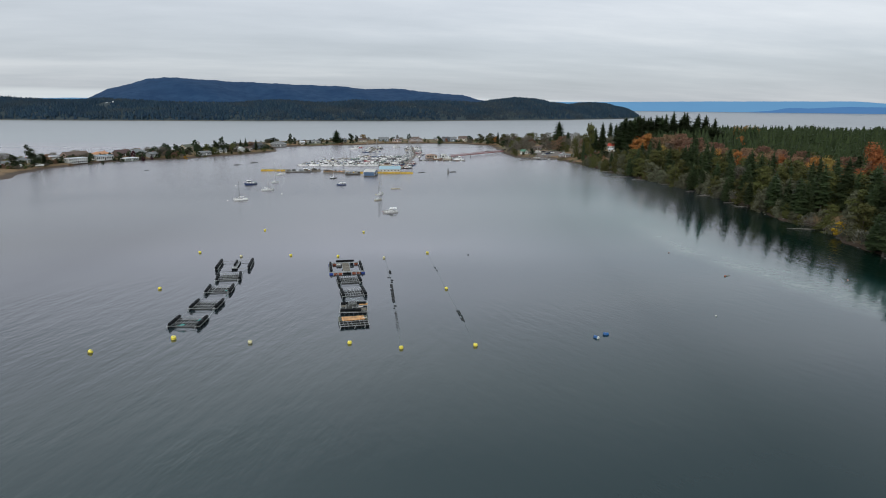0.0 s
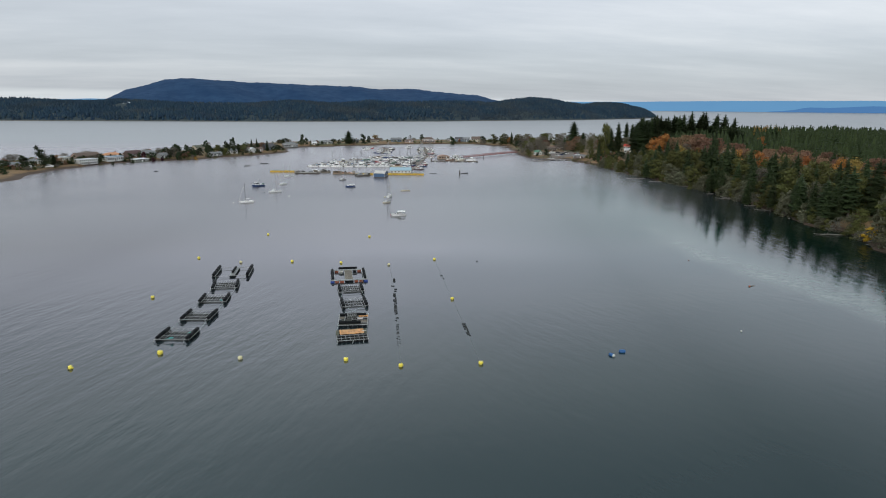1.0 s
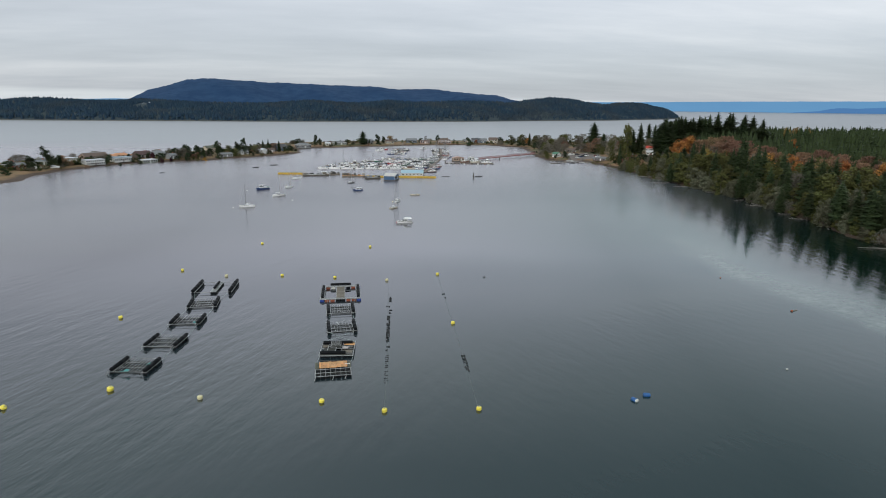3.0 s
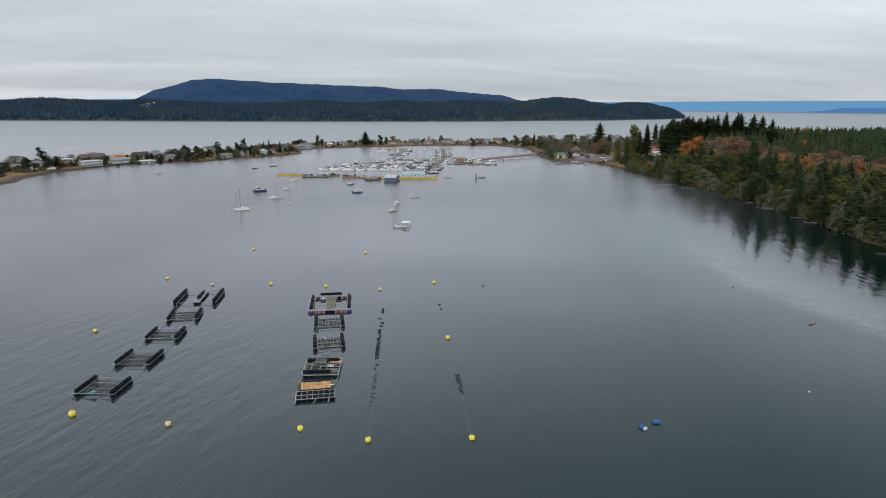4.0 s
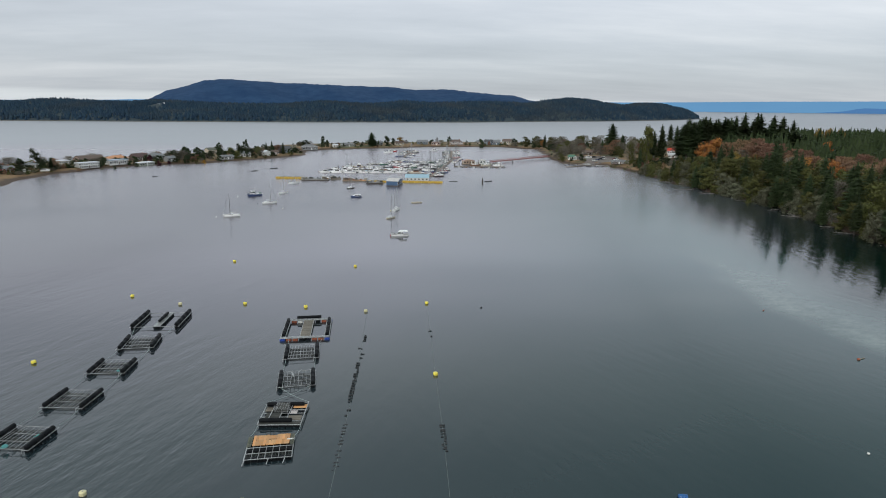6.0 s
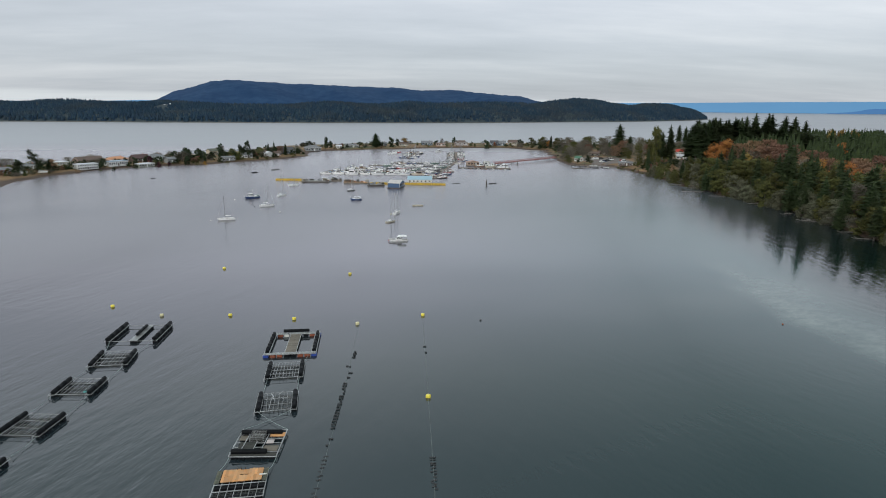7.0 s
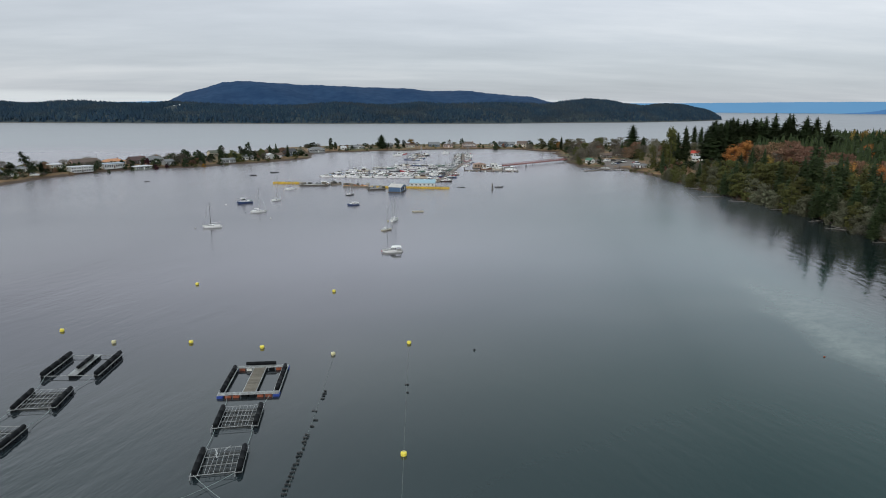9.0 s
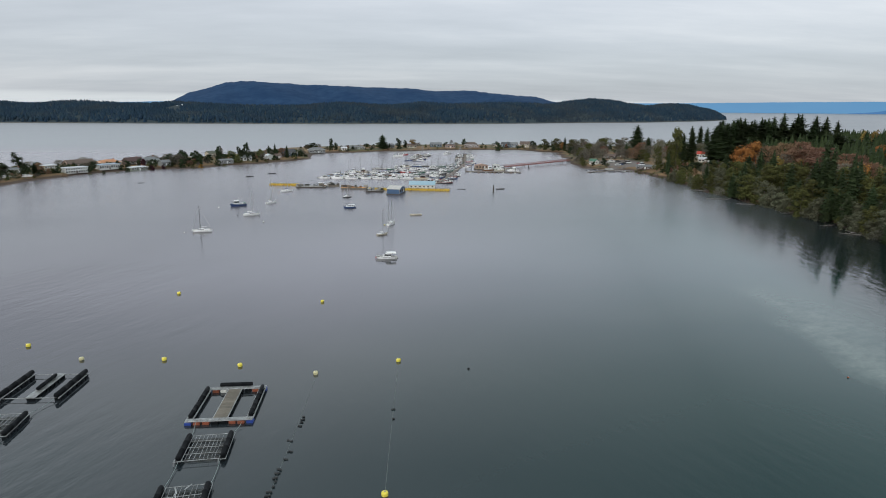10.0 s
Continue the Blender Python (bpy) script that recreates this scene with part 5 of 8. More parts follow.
tall(190.5, 516, 25.5, 7, BARES)
tall(189, 514, 21, 6, OLIVES)
tall(196, 600, 13, 7, BARES)
for x, y, top, w in ((185, 486, 20.5, 5.0), (231, 639, 22.6, 7.3), (206, 625, 19.2, 5.4), (263, 572, 40.3, 12.4), (251, 595, 35.0, 11.0), (294, 668, 34.0, 13.0), (303, 672, 32.0, 12.0), (220, 434, 30.2, 10.1)):
    OLDFIRS.plant(x, y, top - ground(x, y), w)
for x, y, top, w in ((208, 490, 10.8, 10.3), (222, 498, 11.4, 11.4), (204, 494, 8.6, 6.9)):
    ROUNDS.plant(x, y, top - ground(x, y), w, label="dense dark evergreen on the slope below the houses")


for x, y, top in ((396, 566, 27.5), (405, 568, 27.5), (388, 562, 27.5), (413, 564, 27.5), (384, 552, 29), (393, 560, 32), (376, 556, 31), (401, 563, 32), (389, 545, 30), (408, 560, 32), (368, 545, 31), (380, 538, 30), (296, 440, 23), (300, 432, 23), (291, 446, 24), (310, 444, 24), (304, 439, 23), (287, 436, 23), (312, 436, 23)):
    tall(x, y, top, 11, YOUNG)


OLIVES.plant(226, 566, 28, 15, label="tall olive-brown leafy tree beside the houses")
slope = random.Random(19)
for _ in range(46):
    x, y = slope.uniform(187, 238), slope.uniform(478, 530)
    h = slope.uniform(2.5, 4.9)
    slope.choice((ROUNDS, OLIVEBUSH, OLIVEBUSH, GREYS, RUSTBUSH, DARKBUSH)).plant(x, y, h, h * slope.uniform(1.3, 1.9))
for x, y, h, w, k in ((170, 233, 4, 5, GREYS), (168.5, 227, 3.5, 5, OLIVEBUSH), (168, 222, 5, 6, GREYS), (171, 238, 4.5, 5, OLIVEBUSH), (167, 217, 3.5, 5, OLIVEBUSH), (171, 229, 7, 6, OLIVES), (163, 183.5, 3, 4, OLIVEBUSH), (161.5, 179, 3.5, 5, GREYS), (159.5, 174.5, 3, 5, OLIVEBUSH), (157.5, 170, 3.5, 5, GREYS), (162, 176, 5, 5, OLIVES)):
    k.plant(x, y, h, w)


def wood():
    """The mixed wood of the east shore, belt behind belt."""
    rng = random.Random(11)
    placed = []

    def belt(d0, d1, gap, y0, y1, choose, tries):
        for _ in range(tries):
            y = rng.uniform(y0, y1)
            x = np.interp(y, [p[1] for p in SHORE_EAST[:12]], [p[0] for p in SHORE_EAST[:12]]) + rng.uniform(d0, d1)
            if (x - 165) ** 2 + (y - 191) ** 2 < 42 or any((x - a) ** 2 + (y - b) ** 2 < gap * gap for a, b in placed):
                continue
            placed.append((x, y))
            kind, lo, hi, wide = choose(x, y)
            h = rng.uniform(lo, hi) * float(np.interp(y, (370, 470, 530), (1.0, 0.62, 0.5)) if d1 < 31 else 1.0)
            kind.plant(x, y, h, h * wide * rng.uniform(1.0, 1.4))

    def edge(x, y):
        r = rng.random()
        if y > 475:
            return (OLIVEBUSH, 1.8, 3.6, 1.2) if r < 0.7 else (RUSTBUSH, 1.5, 2.6, 1.3)
        if y > 400 and r > 0.8:
            return (OLIVES, 9, 14, 0.75)
        return (SNAGS, 4, 8, 0.9) if r < 0.08 else (GREYS, 6, 12, 0.85) if r < 0.40 else (OLIVEBUSH, 3.0, 6.5, 1.1) if r < 0.55 else (OLIVES, 9, 15, 0.65) if r < 0.72 else (FIRS, 11, 19, 0.42)

    def front(x, y):
        r = rng.random()
        if y > 455:
            return (OLIVES, 5, 9, 0.7) if r < 0.35 else (OLIVEBUSH, 2, 4.5, 1.1) if r < 0.75 else (RUSTS, 5, 8, 0.7) if r < 0.92 else (FIRS, 9, 14, 0.34)
        return (FIRS, 16, 24, 0.40) if r < (0.5 if y < 235 else 0.30 if y < 380 else 0.10) else (OLIVES, 12, 18, 0.60) if r < 0.72 else (GREYS, 8, 13, 0.75) if r < 0.90 else (BARES, 11, 16, 0.55)

    def middle(x, y):
        r = rng.random()
        if y > 432:  # the open slope below the houses
            return (ROUNDS, 4, 8, 0.9) if r < 0.35 else (OLIVEBUSH, 3, 6, 1.1) if r < 0.65 else (OLIVES, 6, 9, 0.8) if r < 0.85 else (PALEGOLDS, 5, 8, 0.8)
        return (RUSTS, 14, 18, 0.62) if r < 0.27 else (FIRS, 15, 22, 0.36) if r < 0.38 else (OLIVES, 12, 17, 0.6) if r < 0.64 else (PALEGOLDS, 12, 16, 0.6) if r < 0.70 else (BARES, 13, 17, 0.6) if r < 0.82 else (YOUNG, 14, 18, 0.40)

    belt(-2.0, 5, 3.4, 150, 530, edge, 1000)
    belt(5, 30, 5.4, 140, 505, front, 1100)
    belt(30, 68, 6.6, 140, 500, middle, 900)
    # unseen trees south of the view, added for their dark reflection in the water
    belt(-1, 22, 7.0, 84, 140, front, 160)


wood()


def plantation():
    """The even young wood inland: many small conifers, ragged, in one piece."""
    rng = np.random.default_rng(3)
    k = 5200
    x, y = rng.uniform(235, 760, k), rng.uniform(150, 760, k)
    d = inland(x, y)
    keep = (rng.random(k) < 0.9) & (x > 245 + 14 * np.sin(y * 0.05)) & (d > 15) & ~((x < 345) & (y > 500)) & (y > 0.4 * x + 20)
    x, y = x[keep], y[keep]
    k = len(x)
    z = height_of(x, y) - 0.5
    far = np.clip((y - 250) / 350, 0, 1)
    h = (14.5 + 10.5 * far) * rng.uniform(0.82, 1.07, k) + 1.6 * np.sin(x * 0.05) * np.sin(y * 0.04)
    r = h * rng.uniform(0.19, 0.30, k)
    levels, per = 4, 5
    vv, ff = [], []
    n = 0
    for t0, t1, q0 in ((0.10, 0.72, 0.85), (0.38, 0.94, 0.62)):
        for j in range(5):
            a, a2 = 2 * math.pi * j / 5 + x, 2 * math.pi * (j + 1) / 5 + x
            vv.append(np.stack([np.stack([x + r * q0 * np.cos(a), y + r * q0 * np.sin(a), z + h * t0], -1), np.stack([x + r * q0 * np.cos(a2), y + r * q0 * np.sin(a2), z + h * t0], -1), np.stack([x, y, z + h * t1], -1)], 1).reshape(-1, 3))
            ff.append(np.arange(k)[:, None] * 3 + n + np.array([0, 1, 2]))
            n += 3 * k
    for lv in range(levels):
        t = 0.16 + 0.72 * lv / (levels - 1) + 0.08 * rng.uniform(-1, 1, k)
        rad = r * (0.06 + 0.92 * (1 - t ** 2.0) ** 0.85)
        for j in range(per):
            a = 2 * math.pi * j / per + lv * 0.9 + rng.uniform(0, 6.28, k) * 0.2 + x
            q = rad * rng.uniform(0.6, 1.25, k)
            c, s = np.cos(a), np.sin(a)
            base = np.stack([x, y, z + h * t + 0.35], -1)
            tip = np.stack([x + c * q, y + s * q, z + h * t - 0.15 * q], -1)
            w = 0.33 * q + 0.1
            mid = (base + tip) / 2
            e = w * rng.uniform(-0.3, 0.3, k)
            left = mid + np.stack([-s * w, c * w, e], -1)
            right = mid + np.stack([s * w, -c * w, -e], -1)
            vv.append(np.stack([base, left, tip, right], 1).reshape(-1, 3))
            i = np.arange(k)[:, None] * 4 + n
            ff.append(np.concatenate([i + np.array([0, 1, 2]), i + np.array([0, 2, 3])]))
            n += 4 * k
    ob = part("young_forest", tri_mesh("young_forest", np.concatenate(vv), np.concatenate(ff)), FIR_WOOD)
    tagged(ob, "even dark green young conifer forest behind the shore wood", "forest", kind="stuff")


plantation()


# ---- rocks, driftwood and rockweed edge along the east shore ----
def shore_litter():
    rng = random.Random(4)
    stones = []
    for k in range(4):
        bm = bmesh.new()
        bmesh.ops.create_icosphere(bm, subdivisions=2, radius=0.5)
        for v in bm.verts:
            v.co *= 1 + 0.35 * noise.noise(v.co * 2.2 + Vector((k * 9, 0, 0)))
            v.co.z *= 0.65
        me = bpy.data.meshes.new("shore_rock")
        bm.to_mesh(me)
        bm.free()
        me.materials.append(ROCK)
        stones.append(me)
    for _ in range(84):
        y = rng.uniform(150, 540)
        x = np.interp(y, [p[1] for p in SHORE_EAST[:12]], [p[0] for p in SHORE_EAST[:12]]) + rng.uniform(-3.5, 2.0)
        ob = new("shore_rock", stones[rng.randrange(4)])
        s = rng.uniform(0.4, 1.5)
        ob.matrix_basis = at_place(x, y, max(-0.15, ground(x, y)) + 0.05 * s, rng.uniform(0, 360), s * rng.uniform(0.8, 1.4), s, s * rng.uniform(0.6, 0.9))
        tagged(ob, "grey-brown boulder at the water's edge", "rock", "boulders along the shore")
    for x, y, n, turn in ((166, 207, 11, 165), (170, 197, 8, 15), (176, 262, 7, 160), (181, 297, 9, 150), (183, 318, 8, 200), (178, 275, 6, 175), (184, 345, 8, 190), (181, 372, 9, 170), (177, 390, 12, 178), (179, 420, 7, 160), (182, 300, 6, 120), (165, 186, 6, 140)):
        bm = bmesh.new()
        pts = [Vector((0, 0, 0)), Vector((n * 0.4, 0.3, 0.15)), Vector((n * 0.75, 0.1, 0.1)), Vector((n, 0.6, 0.3))]
        for k, (a, b) in enumerate(zip(pts, pts[1:])):
            rod(bm, a, b, 0.26 - 0.06 * k, 7, 0.26 - 0.06 * (k + 1))
        for k in range(5):
            a = rng.uniform(0, 6.28)
            s = n * rng.uniform(0.5, 0.95)
            rod(bm, (s, 0.2, 0.1), (s + 1.4 * math.cos(a), 0.2 + 1.4 * math.sin(a), rng.uniform(0.3, 1.1)), 0.08, 5, 0.02)
        ob = part("driftwood_log", bm, DRIFT, None, "", True)
        ob.matrix_basis = at_place(x, y, max(0.1, ground(x, y) + 0.2), turn)
        tagged(ob, "bleached driftwood log with stub branches at the shore", "log", "driftwood along the shore")


shore_litter()


# ---- boats ----
GEL = surface("white_gelcoat", (0.90, 0.90, 0.89), 0.3, wear=(0.76, 0.75, 0.72), grain=2, vary=0.08)
DECK = surface("pale_deck", (0.36, 0.345, 0.32), 0.6, wear=(0.20, 0.185, 0.165), grain=3)
NAVY = surface("navy_paint", (0.018, 0.045, 0.15), 0.35, wear=(0.03, 0.05, 0.10), grain=2)
BLACKHULL = surface("black_hull_paint", (0.016, 0.017, 0.02), 0.4, wear=(0.04, 0.04, 0.04), grain=2)
REDPAINT = surface("red_paint", (0.36, 0.03, 0.035), 0.4, wear=(0.22, 0.03, 0.03), grain=2)
GREENPAINT = surface("green_paint", (0.03, 0.12, 0.08), 0.45, wear=(0.03, 0.07, 0.05), grain=2)
BEIGE = surface("beige_gelcoat", (0.60, 0.54, 0.43), 0.4, wear=(0.42, 0.37, 0.29), grain=2)
TARP = surface("blue_canvas", (0.03, 0.13, 0.33), 0.8, wear=(0.03, 0.08, 0.2), grain=4, vary=0.25)
GREYTARP = surface("grey_canvas", (0.25, 0.26, 0.27), 0.85, wear=(0.16, 0.16, 0.17), grain=4, vary=0.25)
BROWNTARP = surface("brown_canvas", (0.13, 0.075, 0.05), 0.85, wear=(0.08, 0.05, 0.035), grain=4, vary=0.25)
BLACKTARP = surface("black_canvas", (0.02, 0.021, 0.025), 0.85, wear=(0.05, 0.05, 0.05), grain=4, vary=0.25)
AQUATARP = surface("light_blue_canvas", (0.16, 0.36, 0.50), 0.8, wear=(0.12, 0.25, 0.34), grain=4, vary=0.2)
TEAK = surface("varnished_wood", (0.20, 0.09, 0.04), 0.45, wear=(0.12, 0.055, 0.03), grain=4)
SPAR = surface("mast_alloy", (0.40, 0.41, 0.42), 0.4, 0.4, wear=(0.22, 0.22, 0.23), grain=3)
SPARDARK = surface("dark_spar", (0.07, 0.065, 0.06), 0.5, wear=(0.04, 0.04, 0.04), grain=3)
RUBBER = surface("grey_rubber_tube", (0.10, 0.10, 0.11), 0.7, wear=(0.05, 0.05, 0.05), grain=3)


def glass_material():
    m, nt, bsdf = shader("dark_window_glass")
    bsdf.inputs["Base Color"].default_value = (0.012, 0.015, 0.018, 1)
    bsdf.inputs["Roughness"].default_value = 0.06
    bsdf.inputs["IOR"].default_value = 1.5
    return m


GLASS = glass_material()


def hull_parts(ob, n, b, free, material, deck_material, stripe=None, sheer=0.35, stern=0.85, flare=1.1):
    """A hull along x, bow to +x: flared sides, raked bow, flat transom, bulwark, boot stripe and a deck let into it."""
    xs = [-0.5, -0.35, -0.1, 0.15, 0.32, 0.43, 0.49, 0.515]
    ws = [stern, 0.95, 1.0, 0.93, 0.68, 0.38, 0.14, 0.015]
    rings = []
    for x, w in zip(xs, ws):
        up = free + sheer * max(0, x + 0.1) ** 1.5 * 2.2 * free
        rake = 0.06 * n * max(0, x - 0.3) / 0.2
        rings.append([(x * n + rake * 0.3, w * b / 2, up), (x * n - rake * 0.2, w * b / 2 / flare, up * 0.45), (x * n - rake, w * b / 2 * 0.80, -0.02), (x * n - rake * 1.4, 0, -0.45),
                      (x * n - rake, -w * b / 2 * 0.80, -0.02), (x * n - rake * 0.2, -w * b / 2 / flare, up * 0.45), (x * n + rake * 0.3, -w * b / 2, up)])
    bm = bmesh.new()
    loft(bm, rings, close=False, cap=False)
    bm.faces.new([bm.verts.new(p) for p in rings[0]])
    bmesh.ops.remove_doubles(bm, verts=bm.verts, dist=0.001)
    bmesh.ops.recalc_face_normals(bm, faces=bm.faces)
    part("hull", bm, material, ob)
    bm = bmesh.new()
    top = [(r[0][0] - 0.02, r[0][1] * 0.97, r[0][2] - 0.08) for r in rings]
    vs = [[bm.verts.new(p), bm.verts.new((p[0], -p[1], p[2]))] for p in top]
    for a, c in zip(vs, vs[1:]):
        bm.faces.new((a[0], a[1], c[1], c[0]))
    part("deck", bm, deck_material, ob)
    if stripe:
        bm = bmesh.new()
        for s in (1, -1):
            lo = [bm.verts.new((r[0][0] * 1.0, s * (r[0][1] * 1.004 + 0.012), r[0][2] * 0.80)) for r in rings]
            hi = [bm.verts.new((r[0][0] * 1.0, s * (r[0][1] * 1.006 + 0.014), r[0][2] * 0.94)) for r in rings]
            for i in range(len(rings) - 1):
                bm.faces.new((lo[i], lo[i + 1], hi[i + 1], hi[i]))
        part("stripe", bm, stripe, ob)
    return free


def house_box(ob, name, x0, x1, w0, w1, z0, z1, material, rake=0.25, back=0.1, glass=True, label="", panes=3):
    """A deckhouse: tapered, raked front, a roof with overhang and a ring of dark windows."""
    bm = bmesh.new()
    lo = [(x0, w0 / 2), (x1, w1 / 2), (x1, -w1 / 2), (x0, -w0 / 2)]
    hi = [(x0 + back, w0 / 2 * 0.92), (x1 - rake, w1 / 2 * 0.88), (x1 - rake, -w1 / 2 * 0.88), (x0 + back, -w0 / 2 * 0.92)]
    loft(bm, [[(*p, z0) for p in lo], [(*p, z1) for p in hi]])
    bmesh.ops.recalc_face_normals(bm, faces=bm.faces)
    p = part(name, bm, material, ob, label)
    if glass:
        def ring_at(t, grow):
            return [((1 - t) * a[0] + t * b[0] + (grow if i in (1, 2) else -grow), ((1 - t) * a[1] + t * b[1]) + (grow if i < 2 else -grow), z0 + (z1 - z0) * t) for i, (a, b) in enumerate(zip(lo, hi))]
        band = bmesh.new() if panes == 1 else None
        for i, (u, v) in enumerate(((0, 1), (1, 2), (3, 2))):
            a0, a1 = Vector(ring_at(0.36, 0.012)[u]), Vector(ring_at(0.36, 0.012)[v])
            b0, b1 = Vector(ring_at(0.88, 0.012)[u]), Vector(ring_at(0.88, 0.012)[v])
            k = panes if i != 1 else max(1, panes - 1)
            for j in range(k):
                f0, f1 = (j + 0.08) / k, (j + 0.92) / k
                g = band or bmesh.new()
                q = [g.verts.new(c) for c in (a0.lerp(a1, f0), a0.lerp(a1, f1), b0.lerp(b1, f1), b0.lerp(b1, f0))]
                g.faces.new(q)
                if not band:
                    part("window", g, GLASS, p)
        if band:
            part("window_band", band, GLASS, p)
    return p


def rail_part(ob, pts, r=0.025, name="rail"):
    bm = bmesh.new()
    for a, b in zip(pts, pts[1:]):
        rod(bm, a, b, r, 5)
        rod(bm, a, (a[0], a[1], a[2] - 0.55), r, 5)
    part(name, bm, SPAR, ob)


def cruiser(n, label, hull=None, top=None, stripe=None, fly=True, group="motor boats in the marina", name="cabin_cruiser", panes=3, house=None):
    """A motor cruiser with a saloon, a fly bridge, canvas and bow rail."""
    b, free = n * 0.33, n * 0.115
    ob = empty(name, Matrix(), label, "boat", group)
    hull_parts(ob, n, b, free, hull or GEL, DECK, stripe)
    house_box(ob, "foredeck_trunk", n * 0.05, n * 0.33, b * 0.66, b * 0.40, free, free + n * 0.07, GEL, 0.3, 0.0, False)
    house_box(ob, "saloon", -n * 0.28, n * 0.16, b * 0.80, b * 0.74, free - 0.05, free + n * 0.145, house or GEL, n * 0.06, panes=panes)
    bm = bmesh.new()
    box(bm, (-n * 0.10, 0, free + n * 0.152), (n * 0.50, b * 0.80, n * 0.012), bevel=0.02)
    part("cabin_roof", bm, DECK if panes == 1 else GEL, ob)
    if fly:
        house_box(ob, "fly_bridge", -n * 0.20, n * 0.08, b * 0.62, b * 0.55, free + n * 0.155, free + n * 0.215, GEL, n * 0.05, 0.0, False)
        bm = bmesh.new()
        box(bm, (-n * 0.08, 0, free + n * 0.275), (n * 0.30, b * 0.66, n * 0.02), bevel=0.03)
        part("canopy", bm, top or GEL, ob)
        bm = bmesh.new()
        for sx in (-0.21, 0.05):
            for sy in (-1, 1):
                rod(bm, (n * sx, sy * b * 0.30, free + n * 0.155), (n * sx, sy * b * 0.30, free + n * 0.27), 0.025, 5)
        part("canopy_frame", bm, SPAR, ob)
    else:
        bm = bmesh.new()
        box(bm, (-n * 0.36, 0, free + n * 0.13), (n * 0.2, b * 0.78, n * 0.02), bevel=0.03)
        part("cockpit_cover", bm, top or TARP, ob)
    rail_part(ob, [(n * 0.08, b * 0.42, free + 0.65), (n * 0.32, b * 0.32, free + 0.75), (n * 0.50, 0, free + 0.9), (n * 0.32, -b * 0.32, free + 0.75), (n * 0.08, -b * 0.42, free + 0.65)], name="bow_rail")
    if panes == 1:
        return ob
    bm = bmesh.new()
    box(bm, (-n * 0.53, 0, 0.22), (n * 0.06, b * 0.72, 0.08), bevel=0.02)
    part("swim_platform", bm, DECK, ob)
    rod_bm = bmesh.new()
    rod(rod_bm, (-n * 0.12, 0, free + n * 0.18), (-n * 0.13, 0, free + n * 0.42), 0.03, 5)
    part("aerial", rod_bm, SPAR, ob)
    return ob


def day_cruiser(n, label):
    """A motor cruiser with a raked cabin, a wide dark window band and an arched white canvas top aft."""
    b, free = n * 0.34, n * 0.105
    ob = empty("cabin_cruiser", Matrix(), label, "boat", "boats on moorings")
    hull_parts(ob, n, b, free, GEL, DECK, BLACKHULL, 0.42, 0.9)
    house_box(ob, "foredeck_trunk", n * 0.02, n * 0.36, b * 0.72, b * 0.34, free, free + n * 0.065, GEL, n * 0.10, 0.0, panes=2)
    house_box(ob, "saloon", -n * 0.20, n * 0.15, b * 0.84, b * 0.74, free - 0.05, free + n * 0.135, GEL, n * 0.11, panes=3)
    bm = bmesh.new()
    box(bm, (-n * 0.09, 0, free + n * 0.142), (n * 0.30, b * 0.80, n * 0.014), bevel=0.03)
    part("cabin_roof", bm, GEL, ob)
    bm = bmesh.new()
    arch = [(math.cos(a) * b * 0.44, math.sin(a) * n * 0.05) for a in (math.pi * k / 8 for k in range(9))]
    loft(bm, [[(x, yy, free + n * (0.172 + lift) + zz) for yy, zz in arch] + [(x, yy * 0.97, free + n * (0.157 + lift) + zz) for yy, zz in arch[::-1]] for x, lift in ((-n * 0.46, -0.012), (-n * 0.26, 0.006), (n * 0.0, 0.0))])
    bmesh.ops.recalc_face_normals(bm, faces=bm.faces)
    part("canopy", bm, GEL, ob, "arched white canvas top")
    for sx in (-0.44, -0.02):
        for sy in (-1, 1):
            bm = bmesh.new()
            rod(bm, (n * sx, sy * b * 0.42, free), (n * sx, sy * b * 0.43, free + n * 0.172), 0.03, 5)
            part("canopy_post", bm, SPAR, ob)
    rail_part(ob, [(n * 0.10, b * 0.42, free + 0.55), (n * 0.34, b * 0.30, free + 0.65), (n * 0.51, 0, free + 0.8), (n * 0.34, -b * 0.30, free + 0.65), (n * 0.10, -b * 0.42, free + 0.55)], name="bow_rail")
    bm = bmesh.new()
    box(bm, (-n * 0.53, 0, 0.22), (n * 0.06, b * 0.72, 0.08), bevel=0.02)
    part("swim_platform", bm, DECK, ob)
    bm = bmesh.new()
    rod(bm, (n * 0.53, 0, free * 0.9), (n * 0.53, 0, free * 0.9 - 0.45), 0.16, 8)
    part("bow_fender", bm, REDPAINT, ob, "red fender at the bow")
    return ob


